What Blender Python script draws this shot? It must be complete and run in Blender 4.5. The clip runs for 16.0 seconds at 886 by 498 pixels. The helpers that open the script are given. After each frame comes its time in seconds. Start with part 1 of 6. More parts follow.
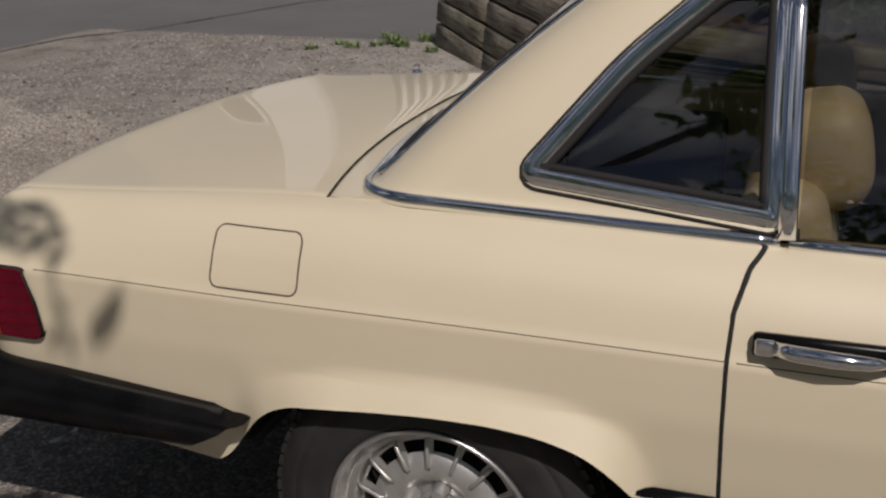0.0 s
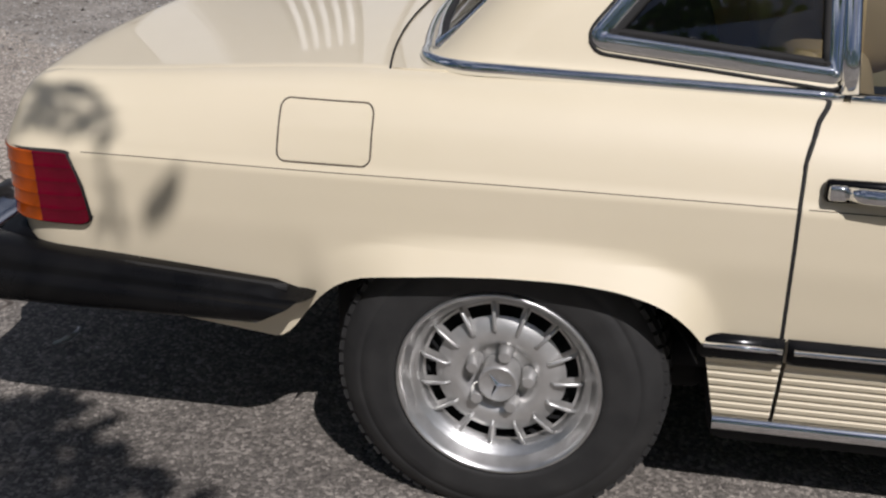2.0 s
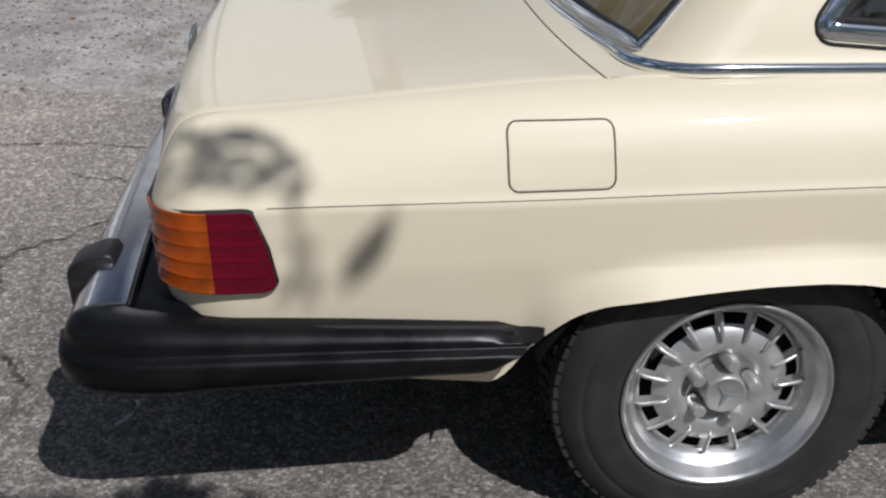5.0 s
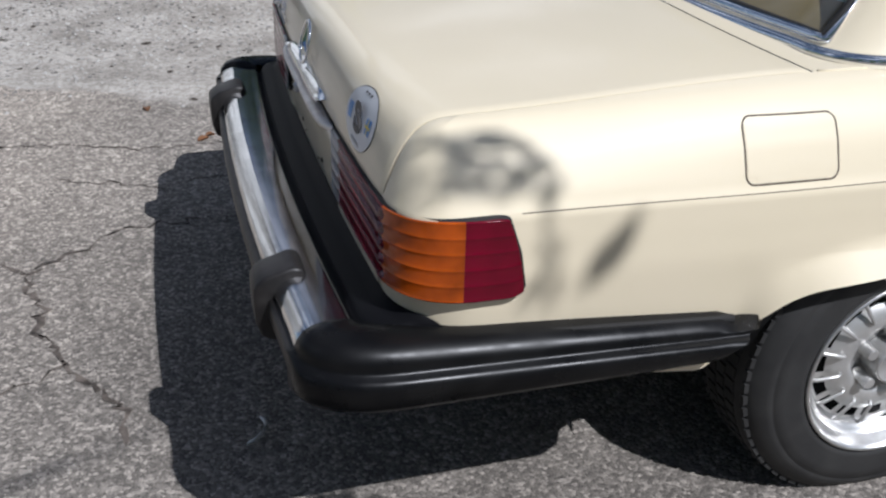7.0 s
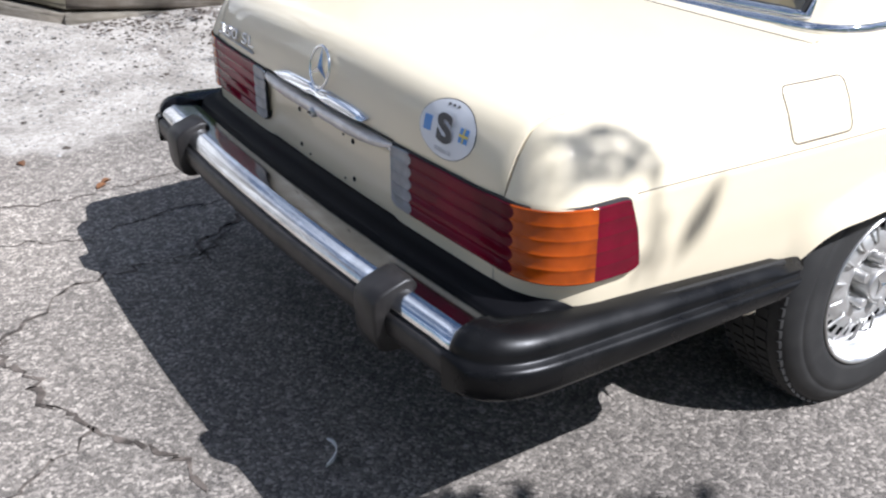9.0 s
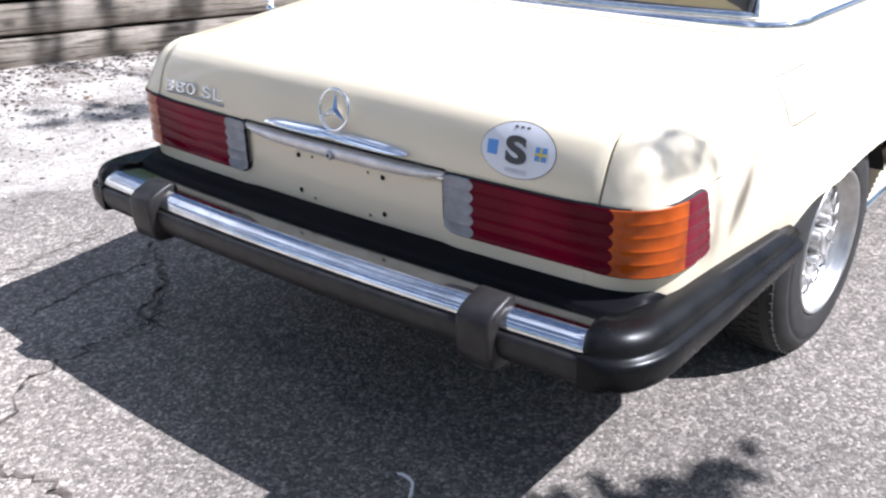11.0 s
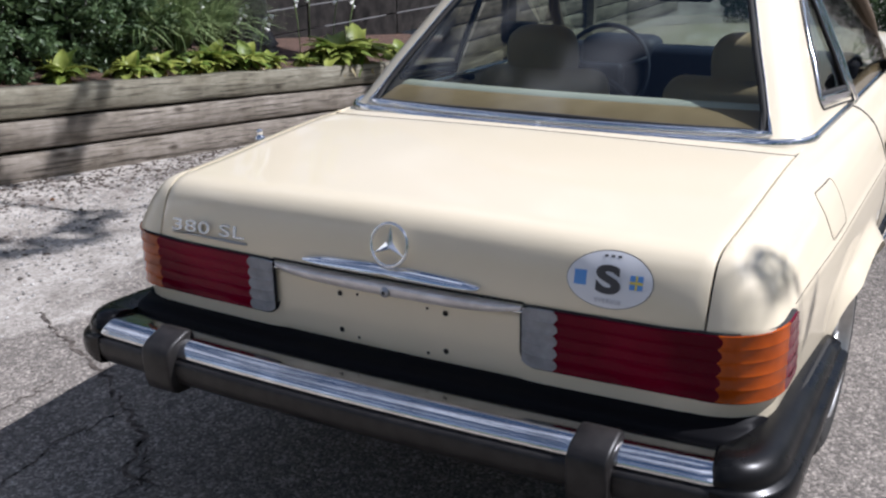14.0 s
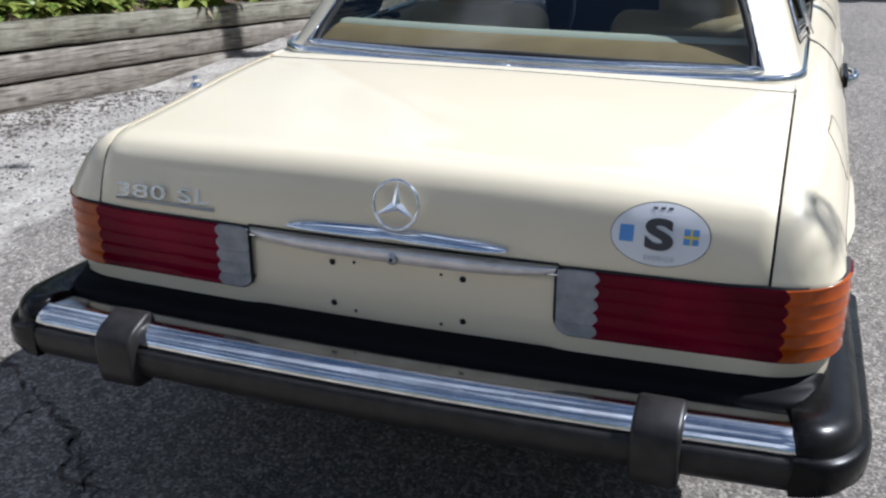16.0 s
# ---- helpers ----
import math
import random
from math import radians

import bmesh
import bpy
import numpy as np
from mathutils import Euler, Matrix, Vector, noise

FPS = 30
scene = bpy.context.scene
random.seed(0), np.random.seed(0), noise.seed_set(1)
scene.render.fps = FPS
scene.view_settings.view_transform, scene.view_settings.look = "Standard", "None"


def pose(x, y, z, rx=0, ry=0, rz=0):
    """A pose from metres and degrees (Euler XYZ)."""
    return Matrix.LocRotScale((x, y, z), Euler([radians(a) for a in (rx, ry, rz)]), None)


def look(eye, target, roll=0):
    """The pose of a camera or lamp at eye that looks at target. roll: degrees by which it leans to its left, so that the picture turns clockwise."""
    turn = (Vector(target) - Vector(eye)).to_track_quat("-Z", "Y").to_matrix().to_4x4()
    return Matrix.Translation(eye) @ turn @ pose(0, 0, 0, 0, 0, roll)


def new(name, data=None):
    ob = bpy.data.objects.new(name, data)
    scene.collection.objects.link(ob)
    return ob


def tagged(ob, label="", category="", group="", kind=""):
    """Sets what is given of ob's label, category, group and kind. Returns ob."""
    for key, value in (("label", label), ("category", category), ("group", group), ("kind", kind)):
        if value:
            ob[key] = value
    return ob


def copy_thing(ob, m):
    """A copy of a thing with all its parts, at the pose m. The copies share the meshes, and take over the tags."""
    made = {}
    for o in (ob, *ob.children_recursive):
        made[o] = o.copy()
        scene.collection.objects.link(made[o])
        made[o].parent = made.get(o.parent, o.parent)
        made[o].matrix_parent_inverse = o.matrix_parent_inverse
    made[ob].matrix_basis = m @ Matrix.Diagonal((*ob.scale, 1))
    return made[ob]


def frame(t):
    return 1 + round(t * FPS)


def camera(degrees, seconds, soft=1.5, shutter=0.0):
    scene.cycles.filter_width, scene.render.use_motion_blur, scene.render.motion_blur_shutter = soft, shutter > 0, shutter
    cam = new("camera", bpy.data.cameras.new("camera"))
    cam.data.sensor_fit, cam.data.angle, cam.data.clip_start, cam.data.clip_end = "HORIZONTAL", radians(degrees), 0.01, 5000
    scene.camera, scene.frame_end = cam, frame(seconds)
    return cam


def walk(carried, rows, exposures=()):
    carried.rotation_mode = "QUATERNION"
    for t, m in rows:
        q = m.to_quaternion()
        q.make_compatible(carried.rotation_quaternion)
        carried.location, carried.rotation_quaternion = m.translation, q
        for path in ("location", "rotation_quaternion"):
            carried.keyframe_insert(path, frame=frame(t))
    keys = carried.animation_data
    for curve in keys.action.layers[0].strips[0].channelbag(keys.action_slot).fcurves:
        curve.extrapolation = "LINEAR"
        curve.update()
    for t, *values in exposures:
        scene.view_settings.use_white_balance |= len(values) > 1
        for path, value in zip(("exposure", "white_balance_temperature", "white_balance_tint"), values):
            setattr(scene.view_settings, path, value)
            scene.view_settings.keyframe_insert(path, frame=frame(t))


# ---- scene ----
cam = camera(47.1, 16.0, soft=2.35)
METRES, EYE, TILT, LEAN, TURN = 4.792, 1.5, 0.0, 0.0, 18.9
ROWS = [
    (0.0, 0.0, 0.0, 0.0, -0.32, -20.3, 0.85),
    (0.5, -0.0239, -0.0097, -0.0025, -2.09, -21.46, -0.24),
    (1.0, -0.0507, -0.0261, -0.0062, -4.58, -22.63, -0.29),
    (1.5, -0.0675, -0.0304, -0.0101, -5.74, -23.8, 0.4),
    (2.0, -0.0781, -0.0122, -0.0157, -7.53, -24.73, -0.11),
    (2.5, -0.0961, 0.0049, -0.0138, -6.75, -23.9, 0.03),
    (3.0, -0.1247, 0.0136, -0.0122, -8.37, -23.88, -0.78),
    (3.5, -0.1572, 0.0261, -0.0098, -13.16, -24.42, 0.06),
    (6.0, -0.2996, 0.1209, -0.0084, -27.79, -27.24, -0.38),
    (6.5, -0.3302, 0.1412, -0.0077, -30.45, -27.36, -0.89),
    (7.0, -0.3814, 0.1597, -0.004, -34.38, -27.61, -1.57),
    (7.5, -0.409, 0.1814, -0.0065, -36.64, -27.55, 0.06),
    (8.0, -0.4354, 0.2047, -0.0048, -41.32, -26.7, 0.84),
    (8.5, -0.4681, 0.2184, -0.0026, -47.4, -26.89, -1.05),
    (9.0, -0.5047, 0.239, -0.0002, -51.33, -26.55, -0.37),
    (11.5, -0.6057, 0.3947, 0.0059, -72.63, -24.28, 1.22),
    (12.0, -0.613, 0.4183, 0.0073, -74.66, -22.63, 1.84),
    (12.5, -0.628, 0.4474, 0.0103, -78.34, -21.35, 0.37),
    (13.0, -0.6349, 0.4678, 0.0123, -79.36, -20.78, -0.35),
    (13.5, -0.6248, 0.4751, 0.0128, -80.08, -20.05, -0.85),
    (14.0, -0.6037, 0.4816, 0.0114, -79.74, -19.12, 0.37),
    (14.5, -0.5839, 0.4993, 0.0088, -82.57, -20.62, -0.17),
    (15.0, -0.5768, 0.526, 0.008, -85.08, -20.71, -0.05),
    (15.5, -0.5695, 0.5455, 0.0035, -86.54, -22.06, -0.53),
    (16.0, -0.5578, 0.5664, -0.0016, -89.45, -22.19, -0.62),
]
EXPOSURES = [(0.0, -0.94, 6450, 17), (0.5, -0.94, 6400, 17), (1.0, -0.72, 6250, 17), (1.5, -0.53, 6100, 16), (2.0, -0.45, 6000, 16), (3.5, -0.52, 5780, 14), (6.0, -0.26, 5650, 13), (7.0, -0.08, 5600, 13), (7.5, 0.2, 5600, 13), (8.0, 0.47, 5620, 14), (9.0, 0.71, 5590, 14), (11.5, 1.2, 5540, 17), (12.0, 1.0, 5540, 17), (12.5, 0.76, 5570, 16), (13.0, 0.65, 5610, 17), (14.0, 0.36, 5650, 17), (14.5, 0.22, 5660, 17), (15.0, 0.15, 5580, 15), (15.5, 0.33, 5530, 13), (16.0, 0.47, 5480, 12)]
walk(cam, [(t, pose(0, 0, EYE, TILT, LEAN, TURN) @ pose(METRES * x, METRES * y, METRES * z, 90 + pitch, roll, yaw)) for t, x, y, z, yaw, pitch, roll in ROWS], EXPOSURES)

# ---- world and sun ----
SUN = Vector((0.45, -0.74, 1.0)).normalized()
world = bpy.data.worlds.new("sky")
scene.world = world
world.use_nodes = True
wt = world.node_tree
sky = wt.nodes.new("ShaderNodeTexSky")
sky.sky_type, sky.sun_disc = "NISHITA", False
sky.sun_elevation = math.asin(SUN.z)
sky.sun_rotation = math.atan2(SUN.x, SUN.y)
sky.air_density, sky.dust_density, sky.ozone_density = 1.0, 0.6, 1.5
wt.nodes["Background"].inputs["Strength"].default_value = 0.043
w_co = wt.nodes.new("ShaderNodeTexCoord")
w_map = wt.nodes.new("ShaderNodeMapping")
w_map.inputs["Scale"].default_value = (1.6, 1.6, 3.2)
w_map.inputs["Location"].default_value = (0.3, 0.9, 0.2)
w_noise = wt.nodes.new("ShaderNodeTexNoise")
w_noise.inputs["Scale"].default_value, w_noise.inputs["Detail"].default_value = 2.2, 7.0
w_ramp = wt.nodes.new("ShaderNodeValToRGB")
w_ramp.color_ramp.elements[0].position, w_ramp.color_ramp.elements[1].position = 0.50, 0.69
w_mix = wt.nodes.new("ShaderNodeMix")
w_mix.data_type = "RGBA"
w_mix.inputs["B"].default_value = (19.0, 19.4, 20.0, 1)
wt.links.new(w_co.outputs["Generated"], w_map.inputs["Vector"])
wt.links.new(w_map.outputs["Vector"], w_noise.inputs["Vector"])
wt.links.new(w_noise.outputs["Fac"], w_ramp.inputs["Fac"])
wt.links.new(w_ramp.outputs["Color"], w_mix.inputs["Factor"])
wt.links.new(sky.outputs["Color"], w_mix.inputs["A"])
wt.links.new(w_mix.outputs["Result"], wt.nodes["Background"].inputs["Color"])
sun_data = bpy.data.lights.new("sun", "SUN")
sun_data.energy, sun_data.angle, sun_data.color = 5.2, radians(0.53), (1.0, 0.95, 0.87)
sun = new("sun", sun_data)
sun.matrix_world = look((0, 0, 0), -SUN)


# ---- materials ----
def material(name, color, rough=0.5, metal=0.0, **extra):
    m = bpy.data.materials.new(name)
    m.use_nodes = True
    b = m.node_tree.nodes["Principled BSDF"]
    b.inputs["Base Color"].default_value = (*color, 1)
    b.inputs["Roughness"].default_value = rough
    b.inputs["Metallic"].default_value = metal
    for key, value in extra.items():
        b.inputs[key.replace("_", " ")].default_value = value
    return m


def node(m, kind, **values):
    n = m.node_tree.nodes.new("ShaderNode" + kind)
    for key, value in values.items():
        n.inputs[key.replace("_", " ")].default_value = value
    return n


def wire(m, a, out, b, inp):
    m.node_tree.links.new(a.outputs[out], b.inputs[inp])


def coords(m):
    return node(m, "TexCoord")


def mottle(m, color_a, color_b, scale, detail=4.0, low=0.35, high=0.65):
    """A base colour that wanders between two colours, at a size in metres."""
    b = m.node_tree.nodes["Principled BSDF"]
    n = node(m, "TexNoise", Scale=scale, Detail=detail)
    r = node(m, "ValToRGB")
    r.color_ramp.elements[0].position, r.color_ramp.elements[1].position = low, high
    r.color_ramp.elements[0].color, r.color_ramp.elements[1].color = (*color_a, 1), (*color_b, 1)
    wire(m, coords(m), "Object", n, "Vector")
    wire(m, n, "Fac", r, "Fac")
    wire(m, r, "Color", b, "Base Color")
    return n, r


def bump(m, scale, strength, distance=0.002, detail=3.0):
    b = m.node_tree.nodes["Principled BSDF"]
    n = node(m, "TexNoise", Scale=scale, Detail=detail)
    p = node(m, "Bump", Strength=strength, Distance=distance)
    wire(m, coords(m), "Object", n, "Vector")
    wire(m, n, "Fac", p, "Height")
    wire(m, p, "Normal", b, "Normal")
    return n


PAINT = material("ivory_paint", (0.73, 0.64, 0.46), 0.52, 0.0, Coat_Weight=0.75, Coat_Roughness=0.03)
mottle(PAINT, (0.72, 0.63, 0.45), (0.745, 0.65, 0.47), 2.5)
SEAM = material("seam_dark", (0.012, 0.011, 0.010), 0.8)
RUBBER = material("bumper_rubber", (0.004, 0.004, 0.0045), 0.2, 0.0, Specular_IOR_Level=0.19)
mottle(RUBBER, (0.0030, 0.0030, 0.0034), (0.0070, 0.0068, 0.0068), 9.0)
worn, worn_range = node(RUBBER, "TexNoise", Scale=5.0, Detail=5.0, Roughness=0.6), node(RUBBER, "MapRange")
wire(RUBBER, coords(RUBBER), "Object", worn, "Vector")
wire(RUBBER, worn, "Fac", worn_range, "Value")
for key, value in (("From Min", 0.35), ("From Max", 0.68), ("To Min", 0.14), ("To Max", 0.42)):
    worn_range.inputs[key].default_value = value
wire(RUBBER, worn_range, "Result", RUBBER.node_tree.nodes["Principled BSDF"], "Roughness")
bump(RUBBER, 12.0, 0.10, 0.004, 3.0)
FADED = material("faded_rubber", (0.018, 0.016, 0.0155), 0.42, 0.0, Specular_IOR_Level=0.35)
mottle(FADED, (0.012, 0.0108, 0.0103), (0.025, 0.0225, 0.0212), 25.0)
TRAY = material("filler_black", (0.006, 0.006, 0.007), 0.5, 0.0, Specular_IOR_Level=0.07)
TYRE = material("tyre_rubber", (0.022, 0.021, 0.020), 0.7)
mottle(TYRE, (0.016, 0.0155, 0.015), (0.027, 0.026, 0.0245), 14.0)
CHROME = material("chrome", (0.82, 0.83, 0.84), 0.07, 1.0)
BAR_CHROME = material("bumper_chrome", (0.72, 0.72, 0.72), 0.09, 1.0)
mottle(BAR_CHROME, (0.64, 0.635, 0.63), (0.80, 0.80, 0.80), 12.0)
bump(BAR_CHROME, 9.0, 0.03, 0.004, 2.0)
dull, dull_range = node(BAR_CHROME, "TexNoise", Scale=7.0, Detail=6.0, Roughness=0.7), node(BAR_CHROME, "MapRange")
wire(BAR_CHROME, coords(BAR_CHROME), "Object", dull, "Vector")
wire(BAR_CHROME, dull, "Fac", dull_range, "Value")
for key, value in (("From Min", 0.35), ("From Max", 0.7), ("To Min", 0.11), ("To Max", 0.22)):
    dull_range.inputs[key].default_value = value
wire(BAR_CHROME, dull_range, "Result", BAR_CHROME.node_tree.nodes["Principled BSDF"], "Roughness")
LEDGE = material("dull_ledge", (0.48, 0.47, 0.48), 0.13, 1.0)
mottle(LEDGE, (0.42, 0.41, 0.42), (0.54, 0.53, 0.54), 16.0)
# dark brown for the flap's seam and for shade drawn in the flank crease
CREASE = material("crease_shade_and_seam", (0.075, 0.055, 0.036), 0.7)
DULL_CHROME = material("brushed_trim", (0.42, 0.43, 0.44), 0.3, 1.0)
ALLOY = material("wheel_alloy", (0.57, 0.56, 0.54), 0.38, 0.70)
mottle(ALLOY, (0.51, 0.50, 0.48), (0.62, 0.61, 0.59), 18.0)
RIM_ALLOY = material("rim_alloy", (0.56, 0.555, 0.54), 0.34, 0.88)
mottle(RIM_ALLOY, (0.48, 0.475, 0.46), (0.62, 0.615, 0.60), 22.0)
UNDER = material("underbody", (0.008, 0.008, 0.008), 0.9)
LEATHER = material("cream_leather", (0.52, 0.42, 0.25), 0.5)
mottle(LEATHER, (0.48, 0.385, 0.225), (0.55, 0.445, 0.27), 9.0)
bump(LEATHER, 220.0, 0.25, 0.001)
PILLAR = material("brown_trim", (0.10, 0.068, 0.040), 0.6)
TAN = material("tan_shelf", (0.50, 0.335, 0.175), 0.75)
mottle(TAN, (0.46, 0.305, 0.155), (0.54, 0.365, 0.195), 14.0)
PALE = material("pale_trim", (0.86, 0.83, 0.72), 0.6)
DASH = material("dash_blue", (0.012, 0.02, 0.045), 0.6)
CARPET = material("carpet_dark", (0.02, 0.02, 0.022), 0.95)
STICKER = material("sticker_white", (0.75, 0.75, 0.76), 0.35)
STICKER_BLUE = material("sticker_blue", (0.12, 0.30, 0.65), 0.4)
STICKER_YELLOW = material("sticker_yellow", (0.75, 0.60, 0.10), 0.4)
STICKER_FAINT = material("sticker_faded_print", (0.48, 0.48, 0.50), 0.5)
STICKER_GREY = material("sticker_print", (0.05, 0.05, 0.055), 0.5)


def lens(name, color, rough=0.06, low=0.9, high=1.08, scale=22.0, gloss=0.16):
    m = material(name, color, rough, 0.0, Specular_IOR_Level=gloss, Subsurface_Weight=0.06, Subsurface_Scale=0.02, Subsurface_Radius=(1.0, 0.25, 0.1))
    dark, light = tuple(c * low for c in color), tuple(min(1.0, c * high) for c in color)
    mottle(m, dark, light, scale, 3.0, 0.3, 0.7)
    return m


LENS_RED = lens("lens_red", (0.140, 0.0005, 0.0135), 0.10, 0.55, 1.3, 5.0, 0.11)
LENS_SIDE_RED = lens("lens_side_red", (0.135, 0.001, 0.013), 0.08, 0.65, 1.1, 9.0, 0.3)
LENS_AMBER = lens("lens_amber", (0.38, 0.066, 0.003), 0.08, 0.6, 1.25, 14.0, 0.35)
LENS_CLEAR = lens("lens_clear", (0.30, 0.30, 0.31), 0.12, 0.75, 1.1, 30.0)


def glass(name, tint, gloss=1.0):
    m = bpy.data.materials.new(name)
    m.use_nodes = True
    nt = m.node_tree
    nt.nodes.remove(nt.nodes["Principled BSDF"])
    tr, gl, lw, mix = node(m, "BsdfTransparent"), node(m, "BsdfGlossy", Roughness=0.02), node(m, "LayerWeight", Blend=0.5), node(m, "MixShader")
    pw, fr = node(m, "Math"), node(m, "Math")
    pw.operation, fr.operation = "POWER", "MULTIPLY_ADD"
    pw.inputs[1].default_value, fr.inputs[1].default_value, fr.inputs[2].default_value = 5.0, 0.9, 0.07 * gloss
    wire(m, lw, "Facing", pw, 0)
    wire(m, pw, 0, fr, 0)
    tr.inputs["Color"].default_value = (*tint, 1)
    wire(m, fr, 0, mix, "Fac")
    nt.links.new(tr.outputs[0], mix.inputs[1])
    nt.links.new(gl.outputs[0], mix.inputs[2])
    nt.links.new(mix.outputs[0], nt.nodes["Material Output"].inputs["Surface"])
    return m


GLASS = glass("car_glass", (0.55, 0.60, 0.57), 1.3)
SCREEN_GLASS = glass("tinted_screen_glass", (0.52, 0.58, 0.56), 1.6)
SIDE_GLASS = glass("side_glass", (0.62, 0.61, 0.57), 1.6)
BADGE = material("badge_chrome", (0.80, 0.80, 0.82), 0.26, 1.0)
AGED_CHROME = material("aged_chrome", (0.80, 0.76, 0.73), 0.42, 0.55)
mottle(AGED_CHROME, (0.66, 0.62, 0.59), (0.82, 0.78, 0.75), 25.0)


# ---- mesh helpers ----
def mesh_object(name, bm, mat, parent=None, label="", smooth=True):
    bmesh.ops.recalc_face_normals(bm, faces=bm.faces)
    me = bpy.data.meshes.new(name)
    bm.to_mesh(me)
    bm.free()
    for p in me.polygons:
        p.use_smooth = smooth
    for m in (mat if isinstance(mat, (list, tuple)) else [mat]):
        me.materials.append(m)
    ob = new(name, me)
    if parent:
        ob.parent = parent
    if label:
        ob["label"] = label
    return ob


def part(name, bm, mat, parent, label="", smooth=True):
    return mesh_object(name, bm, mat, parent, label, smooth)


def sharpen(bm, degrees=35):
    """Mark the sharp edges so that smooth shading breaks there."""
    for e in bm.edges:
        if len(e.link_faces) == 2 and e.calc_face_angle(0) > radians(degrees):
            e.smooth = False


def add_grid(bm, rows, skip=None, closed=False):
    vs = [[bm.verts.new(p) for p in r] for r in rows]
    n = len(rows[0])
    for j in range(len(rows) - 1):
        for i in range(n if closed else n - 1):
            if skip and skip(j, i):
                continue
            k = (i + 1) % n
            try:
                bm.faces.new((vs[j][i], vs[j][k], vs[j + 1][k], vs[j + 1][i]))
            except ValueError:
                pass
    return vs


def grid(rows, skip=None, closed=False, thick=0.0):
    bm = bmesh.new()
    add_grid(bm, rows, skip, closed)
    bmesh.ops.remove_doubles(bm, verts=bm.verts, dist=0.0004)
    loose = [v for v in bm.verts if not v.link_faces]
    bmesh.ops.delete(bm, geom=loose, context="VERTS")
    if thick:
        bmesh.ops.recalc_face_normals(bm, faces=bm.faces)
        bmesh.ops.solidify(bm, geom=bm.faces[:], thickness=thick)
    return bm


def box(bm, lo, hi, bevel=0.0, segments=2, m=None):
    lo, hi = Vector(lo), Vector(hi)
    made = bmesh.ops.create_cube(bm, size=1.0)["verts"]
    for v in made:
        v.co = Vector([(lo[k] + hi[k]) / 2 + v.co[k] * (hi[k] - lo[k]) for k in range(3)])
    if bevel:
        edges = list({e for v in made for e in v.link_edges})
        made = list({v for f in bmesh.ops.bevel(bm, geom=edges, offset=bevel, segments=segments, affect="EDGES", profile=0.5)["faces"] for v in f.verts} | {v for v in made if v.is_valid})
    if m is not None:
        bmesh.ops.transform(bm, matrix=m, verts=[v for v in made if v.is_valid])
    return made


def tube(points, radius, sides=8, closed=False, flat=(1.0, 1.0), up=Vector((0, 0, 1)), caps=True):
    """A tube along a line of points; flat squashes its section across and along up."""
    bm = bmesh.new()
    pts = [Vector(p) for p in points]
    n = len(pts)
    rings = []
    for i, p in enumerate(pts):
        a = pts[(i - 1) % n] if closed or i else p
        b = pts[(i + 1) % n] if closed or i < n - 1 else p
        d = (b - a).normalized()
        s = d.cross(up)
        s = s.normalized() if s.length > 1e-4 else Vector((1, 0, 0))
        w = s.cross(d).normalized()
        r = radius[i] if isinstance(radius, (list, tuple)) else radius
        rings.append([p + s * (math.cos(q) * r * flat[0]) + w * (math.sin(q) * r * flat[1]) for q in [2 * math.pi * k / sides for k in range(sides)]])
    if closed:
        rings.append(rings[0])
    vs = add_grid(bm, rings, closed=True)
    if closed:
        bmesh.ops.remove_doubles(bm, verts=bm.verts, dist=1e-5)
    elif caps:
        bm.faces.new(vs[0])
        bm.faces.new(list(reversed(vs[-1])))
    return bm


def lathe(profile, steps=48, axis="y"):
    """A turned body round the y axis: profile of (radius, y)."""
    rows = []
    for r, y in profile:
        rows.append([(r * math.cos(2 * math.pi * k / steps), y, r * math.sin(2 * math.pi * k / steps)) for k in range(steps)])
    return grid(rows, closed=True)


def lerp(a, b, t):
    return a + (b - a) * t


def interp(x, table):
    if x <= table[0][0]:
        return table[0][1]
    for (x0, y0), (x1, y1) in zip(table, table[1:]):
        if x <= x1:
            return lerp(y0, y1, (x - x0) / (x1 - x0))
    return table[-1][1]


def smooth_line(pts, per=5):
    """A curve through the points, finer."""
    pts = [Vector(p) for p in pts]
    out = []
    for i in range(len(pts) - 1):
        a, b, c, d = pts[max(i - 1, 0)], pts[i], pts[i + 1], pts[min(i + 2, len(pts) - 1)]
        for k in range(per):
            t = k / per
            out.append(0.5 * ((2 * b) + (c - a) * t + (2 * a - 5 * b + 4 * c - d) * t * t + (3 * b - a - 3 * c + d) * t ** 3))
    return out + [pts[-1]]


def smooth(t):
    t = min(1.0, max(0.0, t))
    return t * t * (3 - 2 * t)


def thing(name, label, category, place=(0, 0, 0), group="", kind=""):
    e = new(name)
    e.location = place
    return tagged(e, label, category, group, kind)


def mirrored(rows):
    return [[(x, -y, z) for x, y, z in r] for r in rows]


# ---- ground ----
WALL_X, WALL_Y = -1.36, 6.40        # outer corner of the planter


def ground_z(x, y):
    fall = -0.10 * min(4.5, max(-0.4, x - WALL_X)) * smooth((y - 4.3) / 2.0)
    return fall + 0.112 * smooth((y - 5.0) / 1.4) * smooth((x + 1.7) / 1.5)


def axis_steps(lo, hi, near_lo, near_hi, step, grow=1.35):
    out, s = [], step
    a = near_lo
    while a < near_hi:
        out.append(a)
        a += step
    b, s = out[-1], step
    while b < hi:
        s *= grow
        b += s
        out.append(b)
    b, s = out[0], step
    while b > lo:
        s *= grow
        b -= s
        out.insert(0, b)
    return out


